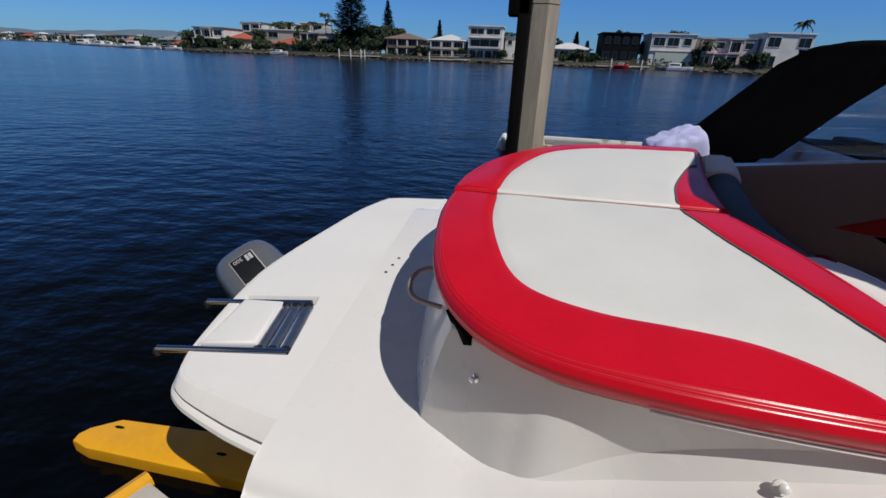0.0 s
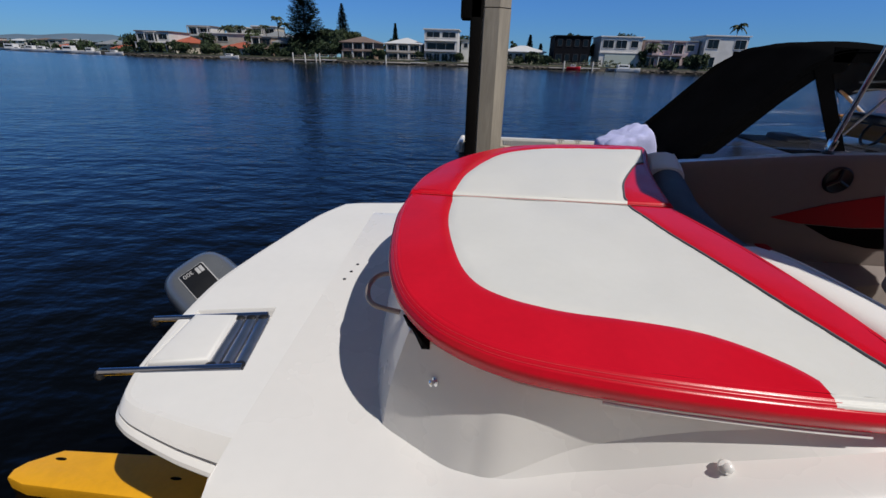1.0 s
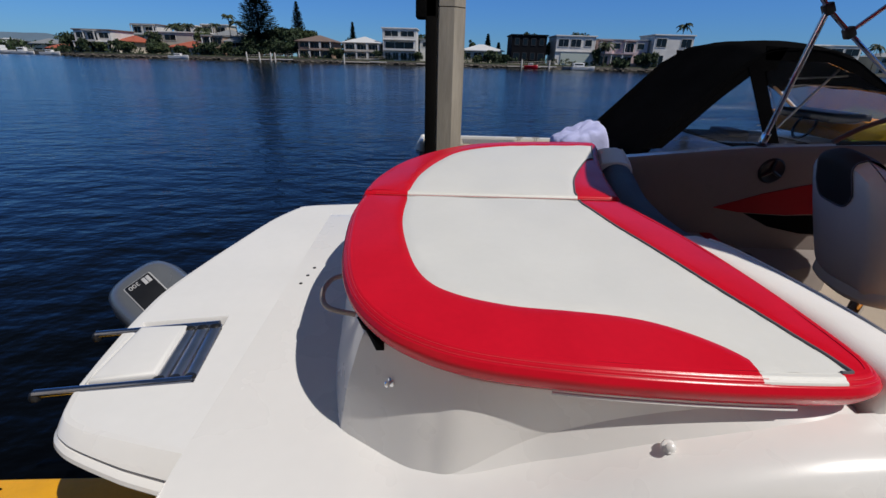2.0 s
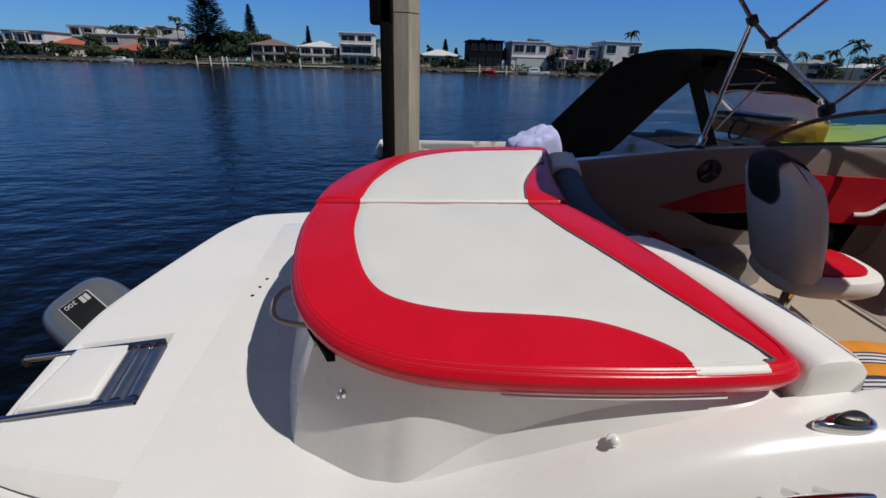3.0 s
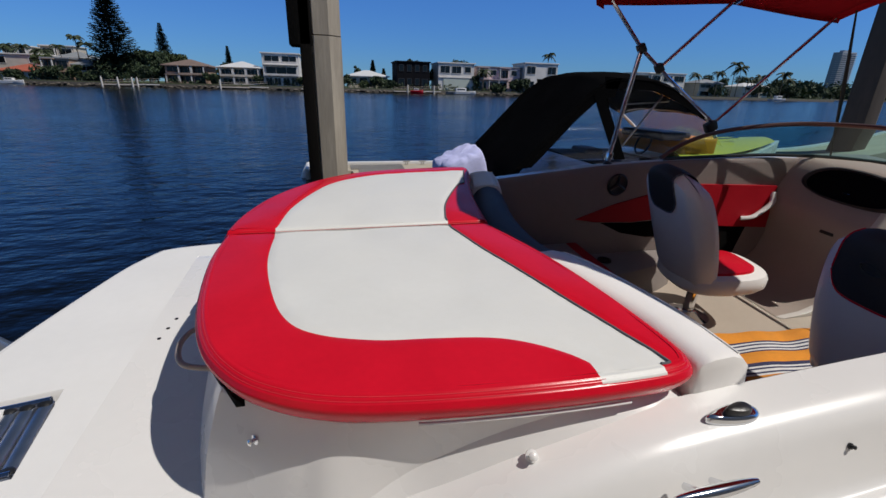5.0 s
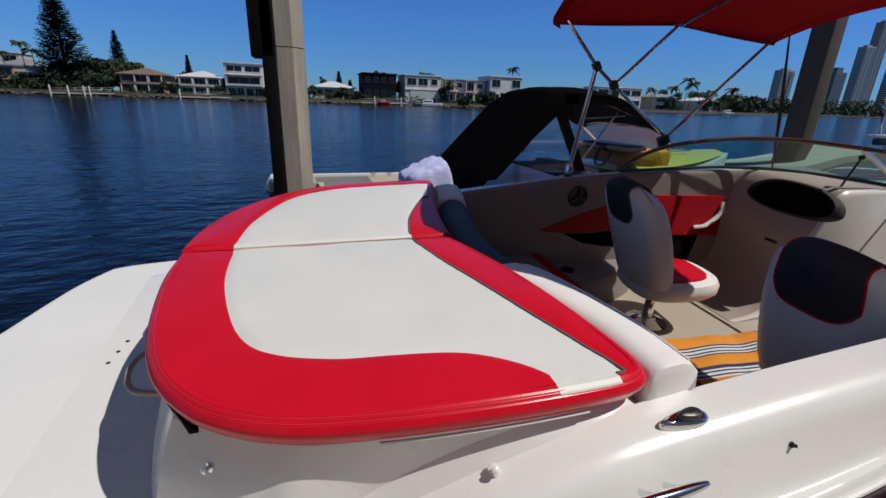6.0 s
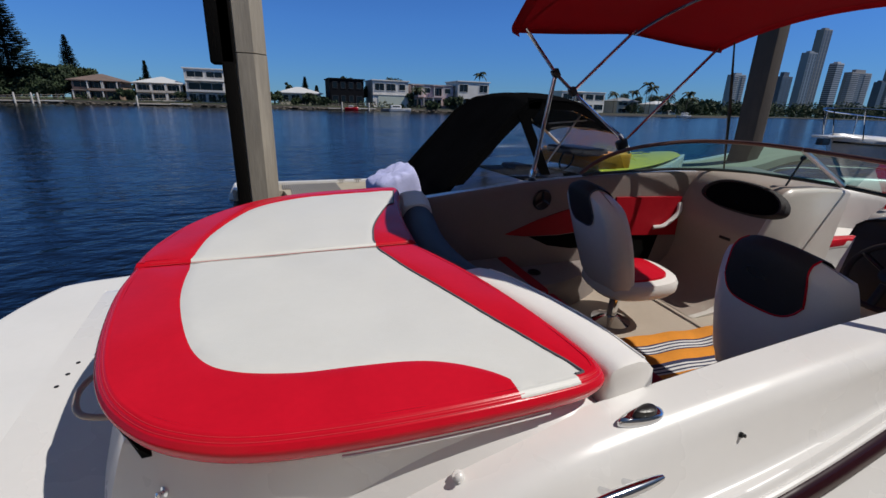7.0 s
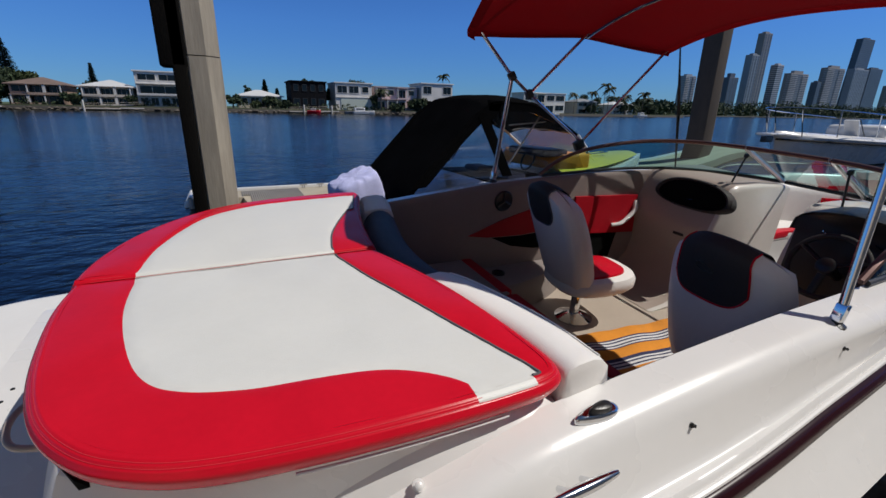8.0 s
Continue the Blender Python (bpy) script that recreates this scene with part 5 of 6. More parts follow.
# ---- moored boat with the black canopy ----
def canopy_boat():
    th = thing("runabout", (3.5, 4.8, 0.0), "moored runabout with a black canvas canopy and yellow foredeck", "boat")
    y0, y1 = 3.9, 5.6
    yellow = surface("yellow_gelcoat", (0.72, 0.60, 0.08), 0.3, var=0.06, coat=0.3)
    orange = surface("orange_gelcoat", (0.75, 0.30, 0.02), 0.35, var=0.08)
    rows = []
    for k in range(25):
        x = 2.34 + 4.45 * k / 24
        n = max(0, (x - 4.0) / 2.79)
        half = 0.92 * (1 - n ** 2.2)
        zg = 0.80 + 0.14 * n - 0.30 * max(0.0, min(1.0, (3.2 - x) / 0.9))
        c = (y0 + y1) / 2
        rows.append([(x, c + s * half * w, z) for s, w, z in ((-1, 0.0, -0.3 + 0.5 * n * n), (-1, 0.75, 0.05 + 0.2 * n), (-1, 0.96, 0.45), (-1, 1.0, zg - 0.06), (-1, 0.97, zg),
                                                               (-1, 0.84, zg + 0.012), (1, 0.84, zg + 0.012), (1, 0.97, zg), (1, 1.0, zg - 0.06), (1, 0.96, 0.45), (1, 0.75, 0.05 + 0.2 * n), (1, 0.0, -0.3 + 0.5 * n * n))])
    part("hull", grid(rows, close=True, cap=True), GEL, th, "white hull")
    rows = []
    for k in range(13):
        x = 4.38 + 2.1 * k / 12
        n = max(0, (x - 4.0) / 2.79)
        half = 0.84 * (1 - n ** 2.2)
        rows.append([(x, 4.75 + half * v, 0.88 + 0.10 * n + 0.17 * (1 - n) ** 0.6 * (1 - v * v)) for v in [-1 + j / 6 for j in range(13)]])
    part("foredeck", grid(rows), yellow, th, "yellow foredeck")
    part("dash", rbox((4.40, 4.02, 0.90), (4.95, 5.48, 1.13), 0.06, 3), orange, th, "orange dash moulding")
    part("dash_hood", rbox((4.12, 4.10, 1.10), (4.55, 4.95, 1.20), 0.05, 3), BLACK, th, "dark instrument hood")
    for y in (4.02, 5.48):
        part("canopy_strut", tube([(3.45, y, 0.95), (3.95, y, 1.62)], 0.011, 6), ALU, th, "thin bright canopy strut")
        part("canopy_brace", tube([(3.50, y, 1.52), (4.05, y, 1.56)], 0.009, 6), ALU, th, "thin bright canopy strut")
    # charcoal block over the closed hull stands for the cockpit's inner shade
    part("cockpit_shade", rbox((3.30, 3.98, 0.55), (4.35, 5.52, 0.835), 0.03), GREY_VINYL, th, "charcoal block for the shade inside the cockpit")
    for y in (4.35, 5.15):
        part("seat", rbox((3.62, y - 0.22, 0.72), (3.90, y + 0.22, 0.90), 0.05, 3), SEAT_GREY, th, "dark grey-blue seat back")
    part("hatch_frame", tube([(5.35, 4.45, 1.055), (5.7, 4.45, 1.06), (5.7, 4.6, 1.065), (5.35, 4.6, 1.06), (5.35, 4.45, 1.055)], 0.012, 6), CHROME, th, "bright hatch hinge")
    wheel_c = Vector((4.10, 4.4, 1.04))
    part("wheel", tube([wheel_c + Vector((0.05 * math.sin(a), 0.13 * math.cos(a), 0.13 * math.sin(a))) for a in [2 * math.pi * k / 24 for k in range(25)]], 0.014, 6), BLACK, th, "black steering wheel")
    # canopy shell: rear curtain, top and front slope
    line = spline([(2.06, 0, 0.42), (2.14, 0, 0.80), (2.64, 0, 1.36), (3.00, 0, 1.73), (3.15, 0, 1.845), (3.48, 0, 1.875), (3.92, 0, 1.81), (4.22, 0, 1.66), (4.58, 0, 1.42)], 5)
    rows = []
    for p in line:
        r = []
        for j in range(17):
            v = -1 + j / 8
            drop = 0.10 * abs(v) ** 4
            r.append((p.x, 4.75 + 0.87 * v, p.z - drop + 0.02 * noise.noise(Vector((p.x * 4, v * 3, 0)))))
        rows.append(r)
    cn = part("canopy", grid(rows), BLACK_CANVAS, th, "black canvas canopy", crease=80)

    def panel(name, outline, y, mat_, label):
        a = [Vector((x, y, z)) for x, z in outline]
        b = [Vector((x, y + 0.012, z)) for x, z in outline]
        return part(name, grid([a, b], close=True, cap=True), mat_, th, label)

    for y in (3.885, 5.61):
        panel("quarter_curtain", [(2.14, 0.82), (2.60, 1.30), (2.93, 1.64), (3.14, 1.77), (3.30, 1.79), (3.24, 1.60), (3.04, 1.55), (2.80, 1.33), (2.42, 0.92), (2.34, 0.84)], y, BLACK_CANVAS, "black canvas quarter curtain")
        panel("side_curtain_band", [(2.98, 1.62), (3.12, 1.62), (3.50, 0.92), (3.36, 0.92)], y - 0.004, BLACK_CANVAS, "black canvas strip")
        panel("top_curtain", [(3.10, 1.80), (3.75, 1.77), (4.10, 1.63), (4.55, 1.38), (4.53, 1.34), (4.06, 1.56), (3.72, 1.67), (3.12, 1.68)], y, BLACK_CANVAS, "black canvas side hem")
        g = panel("clear_panel", [(2.42, 0.92), (2.80, 1.33), (3.04, 1.55), (3.08, 1.55), (3.40, 0.92)], y + 0.006, CLEAR, "clear vinyl side window")
        g.visible_shadow = False
        g = panel("clear_panel", [(3.50, 0.93), (3.12, 1.68), (3.72, 1.67), (4.06, 1.56), (4.45, 1.38), (4.7, 0.95)], y + 0.006, CLEAR, "clear vinyl side window")
        g.visible_shadow = False
        part("screen_frame", tube([(4.48, y, 1.40), (4.80, y + (0.06 if y < 4.7 else -0.06), 1.14)], 0.022, 8), GEL, th, "white windscreen edge")
    part("front_bow", tube([(4.55, 3.9, 1.38), (4.55, 4.3, 1.44), (4.55, 5.2, 1.44), (4.55, 5.6, 1.38)], 0.012, 6), ALU, th)
    gl = part("front_screen", grid([[(4.53, 3.92, 1.40), (4.53, 4.75, 1.46), (4.53, 5.58, 1.40)], [(5.0, 4.0, 1.02), (5.1, 4.75, 1.10), (5.0, 5.5, 1.02)]]), CLEAR, th, "clear windscreen")
    gl.visible_shadow = False


canopy_boat()


def covered_motor(x, y):
    """The runabout's outboard under a boxy draped cover."""
    th = thing("covered_outboard", (x, y, -0.4), "outboard motor under a loose lilac fabric cover", "outboard motor")
    part("leg", rbox((x - 0.10, y - 0.09, -0.6), (x + 0.12, y + 0.09, 0.55), 0.03), COWL, th, "grey motor leg")
    rows = []
    T = pose(x + 0.17, y, 0.06, 0, -13, 14)
    for z, s in ((0.42, 1.02), (0.50, 1.0), (0.60, 1.0), (0.70, 0.985), (0.78, 0.96), (0.825, 0.92), (0.845, 0.84), (0.852, 0.6), (0.85, 0.2)):
        ring = []
        for k in range(48):
            a = 2 * math.pi * k / 48
            r = (abs(math.cos(a)) ** 4.5 + abs(math.sin(a)) ** 4.5) ** (-1 / 4.5)
            f = 1 + 0.07 * noise.noise(Vector((3 * math.cos(a), 3 * math.sin(a), z * 5))) + 0.02 * math.sin(9 * a) * max(0.0, 0.75 - z)
            ring.append(T @ Vector((0.305 * r * math.cos(a) * s * f, 0.24 * r * math.sin(a) * s * f, z + 0.075 * max(0.0, math.cos(a - 0.6)) ** 2 * s - 0.03 * max(0.0, -math.cos(a)) * s + 0.045 * noise.noise(Vector((4 * math.cos(a) * s, 4 * math.sin(a) * s, 2.0))) + 0.012 * noise.noise(Vector((11 * math.cos(a) * s, 11 * math.sin(a) * s, z * 4))))))
        rows.append(ring)
    cv = part("cover", grid(rows, close=True, cap=True), LILAC, th, "lilac fabric cover", crease=60)
    part("hem", tube([p + Vector((0, 0, 0.01)) for p in rows[0]] + [rows[0][0] + Vector((0, 0, 0.01))], 0.012, 6), LILAC, cv)


covered_motor(1.70, 4.66)


def cruiser():
    SX = 1.65
    th = thing("cabin_cruiser", (21.0, 8.2, 0.0), "white cabin cruiser with a steel bow rail", "boat")
    rows = []
    for k in range(31):
        x = 15.4 + SX + 9.6 * k / 30
        n = max(0.0, (x - 15.4 - SX) / 9.6)
        half = 1.35 * min(1, (n / 0.42)) ** 0.55 + 0.02
        zg = 1.12 - 0.22 * min(1, n / 0.5)
        c = 8.2
        rows.append([(x + (0.5 * (1 - n) if w < 0.5 else 0.25 * (1 - n) if z < 0.6 else 0), c + s * half * w, z) for s, w, z in
                     ((-1, 0.0, -0.2), (-1, 0.7, 0.05), (-1, 0.9, 0.55), (-1, 1.0, zg - 0.05), (-1, 0.96, zg), (-1, 0.6, zg + 0.10), (1, 0.6, zg + 0.10), (1, 0.96, zg), (1, 1.0, zg - 0.05), (1, 0.9, 0.55), (1, 0.7, 0.05), (1, 0.0, -0.2))])
    part("hull", grid(rows, close=True, cap=True), GEL, th, "white hull")
    part("rub_strake", tube([(15.42 + SX + 9.5 * k / 20, 8.2 - (1.35 * min(1, (k / 20 / 0.42)) ** 0.55 + 0.05), 0.95 - 0.2 * min(1, k / 10)) for k in range(21)], 0.035, 6), RUBBER, th, "black rub strake")
    part("pulpit", rbox((14.75 + SX, 7.95, 1.08), (15.7 + SX, 8.45, 1.15), 0.03), GEL, th, "white bow pulpit")
    part("anchor", rbox((14.8 + SX, 8.1, 0.85), (15.2 + SX, 8.3, 1.05), 0.04), BLACK, th, "dark anchor")
    for s in (-1, 1):
        top = [(15.1 + SX, 8.2, 1.96), (15.6 + SX, 8.2 + s * 0.55, 1.96), (16.8 + SX, 8.2 + s * 1.1, 1.90), (19.0 + SX, 8.2 + s * 1.3, 1.80), (22.0 + SX, 8.2 + s * 1.3, 1.68)]
        part("bow_rail", tube(spline(top, 5), 0.02, 6), CHROME, th, "polished bow rail")
        for t in (0, 1, 2, 3):
            p = Vector(top[t])
            part("stanchion", tube([p, (p.x + (0.35 if t < 2 else 0.1), p.y, 1.05)], 0.018, 6), CHROME, th, "steel stanchion")
    part("cabin", rbox((20.6 + SX, 7.25, 0.9), (25.0 + SX, 9.15, 1.42), 0.22, 3), GEL, th, "white cabin")
    part("hatch", rbox((-0.03, -0.22, 0), (0.06, 0.22, 0.62), 0.03, m=pose(19.3 + SX, 7.7, 1.05, 0, -28, 0)), GEL, th, "open white hatch lid")
    part("hatch_stay", tube([(19.75 + SX, 7.5, 1.05), (19.15 + SX, 7.5, 1.6)], 0.018, 6), BLACK, th)


cruiser()

# ---- far shore ----
DARK_FRAME = surface("dark_window_frame", (0.03, 0.03, 0.032), 0.6)
STONE = surface("dark_revetment", (0.045, 0.04, 0.034), 0.9, var=0.35, scale=0.6, bump=0.6, bump_scale=4)
LAWN = surface("lawn", (0.06, 0.085, 0.025), 0.95, var=0.3, scale=0.15, bump=0.4, bump_scale=3)
PALE = surface("white_render", (0.66, 0.63, 0.59), 0.8, var=0.12, scale=0.5, dirt=0.25, dirt_col=(0.40, 0.37, 0.33))
CREAM = surface("cream_render", (0.52, 0.46, 0.39), 0.8, var=0.12, scale=0.5, dirt=0.25, dirt_col=(0.30, 0.26, 0.22))
PINK = surface("pink_render", (0.60, 0.46, 0.46), 0.8, var=0.06, scale=0.4)
TAN = surface("tan_brick", (0.36, 0.26, 0.20), 0.85, var=0.15, scale=0.8)
CHAR = surface("charcoal_render", (0.008, 0.008, 0.010), 0.9, var=0.1, scale=0.4, spec=0.1)
GREENISH = surface("sage_render", (0.48, 0.52, 0.45), 0.8, var=0.06, scale=0.4)
ROOF_RED = surface("terracotta_tiles", (0.36, 0.09, 0.05), 0.8, var=0.2, scale=0.8)
ROOF_BROWN = surface("brown_tiles", (0.17, 0.12, 0.10), 0.85, var=0.2, scale=0.8)
ROOF_WHITE = surface("white_sheet_roof", (0.60, 0.60, 0.60), 0.5, var=0.05, scale=0.5)
ROOF_GREY = surface("grey_sheet_roof", (0.22, 0.23, 0.24), 0.6, var=0.1, scale=0.5)
PANE = surface("dark_window_glass", (0.007, 0.009, 0.011), 0.12, var=0.3, scale=0.3, spec=0.3)
LEAF = surface("dark_foliage", (0.030, 0.050, 0.018), 0.75, var=0.35, scale=0.8, island=0.45)
PINE = surface("pine_foliage", (0.020, 0.036, 0.018), 0.8, var=0.3, scale=0.8, island=0.4)
PALM = surface("palm_foliage", (0.030, 0.044, 0.016), 0.7, var=0.3, scale=0.8, island=0.4)
BARK = surface("grey_bark", (0.13, 0.11, 0.09), 0.9, var=0.25, scale=3)

SHORE = [(-2600, 1500), (-900, 560), (-560, 428), (-380, 412), (-215, 200), (-130, 150), (-108, 139.5), (76, 139.5), (108, 160), (130, 175), (246, 181), (330, 255), (440, 330), (620, 380), (1000, 430), (1800, 520), (2900, 700)]
back = [(2900, 3400), (-2900, 3400)]
tagged(part("ground", prism([*SHORE, *back], -0.5, 1.15), LAWN, None, smooth=False), "grassy river bank and land beyond the water", "ground", kind="structure")
rows = [[(x, y - 0.6, -0.3) for x, y in SHORE], [(x, y - 0.35, 0.35) for x, y in SHORE], [(x, y - 0.1, 0.9) for x, y in SHORE], [(x, y + 0.3, 1.2) for x, y in SHORE], [(x, y + 1.0, 1.21) for x, y in SHORE]]
tagged(part("seawall", grid(rows), STONE, None), "low dark stone seawall along the water", "seawall", kind="structure")


rng = np.random.default_rng(31)
vs, fs = [], []
for k in range(620):
    x = -120 + 200 * rng.uniform()
    c, r = np.array((x, float(np.interp(x, [-130, -108, 76, 108], [150, 139.5, 139.5, 160])) - rng.uniform(0.1, 1.6), rng.uniform(-0.05, 0.55))), rng.uniform(0.25, 0.75)
    ring = [c + r * np.array((math.cos(q), 0.8 * math.sin(q), 0)) * rng.uniform(0.75, 1.2) for q in [2 * math.pi * j / 6 for j in range(6)]]
    n = len(vs)
    vs += [*ring, c + np.array((rng.uniform(-0.2, 0.2) * r, 0, 0.62 * r)), c - np.array((0, 0, 0.6 * r))]
    fs += [f for j in range(6) for f in ((n + j, n + (j + 1) % 6, n + 6), (n + (j + 1) % 6, n + j, n + 7))]
ROCK = surface("dark_bank_rock", (0.085, 0.072, 0.058), 0.95, var=0.3, scale=0.6, bump=0.5, bump_scale=6, island=0.5)
rocks = thing("bank_rocks", (-20, 139, 0.0), "loose dark rocks along the foot of the seawall", "rocks", kind="stuff")
me = bpy.data.meshes.new("rocks")
me.from_pydata([tuple(v - np.array((-20, 139, 0))) for v in vs], [], fs)
me.materials.append(ROCK)
new("rocks", me).parent = rocks


def window(th, x0, x1, y, z0, z1, bars=1, frame_mat=None):
    fr = part("window", join(rbox((x0, y - 0.10, z0), (x0 + 0.12, y + 0.02, z1), 0), rbox((x1 - 0.12, y - 0.10, z0), (x1, y + 0.02, z1), 0),
                             rbox((x0, y - 0.12, z0), (x1, y + 0.02, z0 + 0.12), 0), rbox((x0, y - 0.12, z1 - 0.12), (x1, y + 0.02, z1), 0)), frame_mat or PALE, th, smooth=False)
    n = max(1, bars)
    w = (x1 - x0) / n
    for k in range(n):
        part("pane", rbox((x0 + k * w + 0.06, y - 0.05, z0 + 0.05), (x0 + (k + 1) * w - 0.06, y - 0.012, z1 - 0.05), 0), PANE, fr, smooth=False)


def hip(x0, x1, y0, y1, z, rise, over=0.8):
    bm = bmesh.new()
    a = [bm.verts.new(p) for p in ((x0 - over, y0 - over, z), (x1 + over, y0 - over, z), (x1 + over, y1 + over, z), (x0 - over, y1 + over, z))]
    inset = min((x1 - x0), (y1 - y0)) / 2 + over * 0.6
    ym = (y0 + y1) / 2
    r = [bm.verts.new((x0 - over + inset, ym, z + rise)), bm.verts.new((x1 + over - inset, ym, z + rise))]
    for q in ((a[0], a[1], r[1], r[0]), (a[2], a[3], r[0], r[1]), (a[1], a[2], r[1]), (a[3], a[0], r[0]), a[::-1]):
        bm.faces.new(q)
    bm2 = rbox((x0 - over, y0 - over, z - 0.22), (x1 + over, y1 + over, z + 0.0), 0)
    return join(bm, bm2)


def house(label, x0, x1, y0, levels, wall, roof, roof_kind, top, depth=11.0, zb=1.15, base_clear=0.0):
    """levels: for each storey from below, a string: w window, W wide window, d door-high glass, B balcony recess, - wall, s solid wall."""
    th = thing("house", ((x0 + x1) / 2, y0 + depth / 2, zb), label, "house", "riverside houses")
    y1 = y0 + depth
    eave = top - (1.7 if roof_kind == "hip" else 0.0)
    part("wall", rbox((x0, y0, zb - 0.3), (x1, y1, eave), 0.05, 1), wall, th, smooth=False)
    h = (eave - zb) / len(levels)
    fm = DARK_FRAME if wall is CHAR or wall is TAN else PALE
    for k, row in enumerate(levels):
        z = zb + k * h
        n = len(row)
        w = (x1 - x0 - 0.6) / n
        for i, ch in enumerate(row):
            a = x0 + 0.3 + i * w
            if ch == "w":
                window(th, a + w * 0.2, a + w * 0.8, y0, z + h * 0.32, z + h * 0.82, 1, fm)
            elif ch == "W":
                window(th, a + w * 0.06, a + w * 0.94, y0, z + h * 0.26, z + h * 0.84, 2, fm)
            elif ch == "d":
                window(th, a + w * 0.10, a + w * 0.90, y0, z + h * 0.04, z + h * 0.80, 2, fm)
            elif ch == "B":
                part("balcony", join(rbox((a - 0.02, y0 - 1.6, z - 0.12), (a + w + 0.02, y0 + 0.01, z + 0.08), 0), rbox((a - 0.02, y0 - 1.62, z + 0.08), (a + w + 0.02, y0 - 1.54, z + 0.42), 0)), wall if wall is not CHAR else CHAR, th, "projecting balcony", smooth=False)
                window(th, a + w * 0.05, a + w * 0.95, y0, z + h * 0.06, z + h * 0.82, 3, fm)
                for px in (a + 0.15, a + w - 0.15):
                    part("column", rbox((px - 0.12, y0 - 1.58, z + 0.08), (px + 0.12, y0 - 1.34, z + h - 0.12), 0), PALE if wall is not CHAR else CHAR, th, smooth=False)
                part("balcony_roof", rbox((a - 0.1, y0 - 1.7, z + h - 0.16), (a + w + 0.1, y0 + 0.01, z + h), 0), wall, th, smooth=False)
    if roof_kind == "hip":
        part("roof", hip(x0, x1, y0, y1, eave, top - eave + 0.1), roof, th, smooth=False)
    else:
        part("roof", rbox((x0 - 0.35, y0 - 0.35, eave), (x1 + 0.35, y1 + 0.3, eave + 0.32), 0.03, 1), roof, th, smooth=False)
    return th


house("tan two-storey house with a brown tiled hip roof", -45.0, -34.5, 143, ["BBd", "WBB"], TAN, ROOF_BROWN, "hip", 7.6)
house("white two-storey house with a white hip roof and verandas", -31.0, -20.2, 142, ["dBB", "BBB"], CREAM, ROOF_WHITE, "hip", 7.5)
house("white three-storey modern house with dark balcony openings", -19.4, -9.4, 141.5, ["dddd", "B", "WW"], PALE, PALE, "flat", 9.7, 9)
house("small white house behind the trees", -9.0, -6.0, 152, ["-", "w"], PALE, ROOF_GREY, "flat", 7.4)
house("low white-roofed bungalow behind shrubs", 4.5, 16.5, 146, ["wWdw"], CREAM, ROOF_WHITE, "hip", 6.4)
house("black two-storey house with a flat roof", 18.9, 29.2, 142, ["dwwd", "wwww"], CHAR, CHAR, "flat", 8.9)
sage = house("white two-storey house over a sage garage wall", 32.0, 43.6, 142, ["-ss-", "WWw"], PALE, PALE, "flat", 9.0)
part("garage_wall", rbox((33.6, 141.82, 1.0), (42.2, 142.05, 4.75), 0.03, 1), GREENISH, sage, "sage green lower wall", smooth=False)
part("garage_band", rbox((31.9, 141.7, 4.80), (43.7, 142.02, 5.1), 0.02, 1), PALE, sage, smooth=False)
house("pink two-storey house with arched verandas", 45.0, 60.0, 144, ["dBdw", "BwBw"], PINK, ROOF_GREY, "flat", 8.4)
house("cream two-storey house with a stepped parapet", 60.8, 72.4, 142, ["d-d", "WsW"], PALE, PALE, "flat", 9.9)
house("white low house with a terracotta roof", -84.0, -75.0, 143, ["wdw"], PALE, ROOF_RED, "hip", 5.0)
house("pale flat-roofed two-storey house", -97.0, -79.0, 155, ["----", "wW-w"], CREAM, PALE, "flat", 7.6)
house("grey two-storey house with dark openings", -74.0, -68.0, 144, ["dd", "BW"], TAN, ROOF_GREY, "flat", 6.5)
house("white gabled house beside the lawn", -67.5, -62.0, 145, ["dw", "W"], PALE, ROOF_GREY, "hip", 7.0)
house("white two-storey house with a red upper wall", -112.0, -101.0, 143, ["BdB", "WBW"], PALE, ROOF_BROWN, "flat", 7.2)
house("cream house with a terracotta roof by the river", -101.0, -97.5, 146, ["d", "w"], CREAM, ROOF_RED, "hip", 6.2)
house("white modern house on the far bend", 134.0, 160.0, 186, ["dWdW", "WBWW"], PALE, PALE, "flat", 10.5)
house("pale house among palms on the far bend", 172.0, 186.0, 190, ["dW", "Ww"], CREAM, ROOF_GREY, "hip", 9.0)
house("white house among palms on the far bend", 198.0, 214.0, 190, ["WdW", "wWw"], PALE, ROOF_WHITE, "hip", 8.0)
house("white house rising behind the river gardens", -109.0, -100.5, 166, ["--", "wW", "BB"], PALE, ROOF_BROWN, "flat", 10.2, 9)
house("white stepped house behind the terracotta roof", -97.0, -90.0, 170, ["--", "-W", "Ww"], PALE, PALE, "flat", 10.4, 8)
house("pale house with dark balconies behind the palms", -88.0, -79.0, 172, ["--", "--", "BW"], CREAM, ROOF_WHITE, "flat", 11.0, 8)
house("white gabled house behind the pine", -78.0, -70.5, 160, ["--", "BB"], PALE, ROOF_GREY, "hip", 9.2, 8)
random.seed(5)
labels = ["distant white house by the river", "distant cream house with a dark roof", "distant brick house with a tiled roof", "distant grey house with pale walls"]
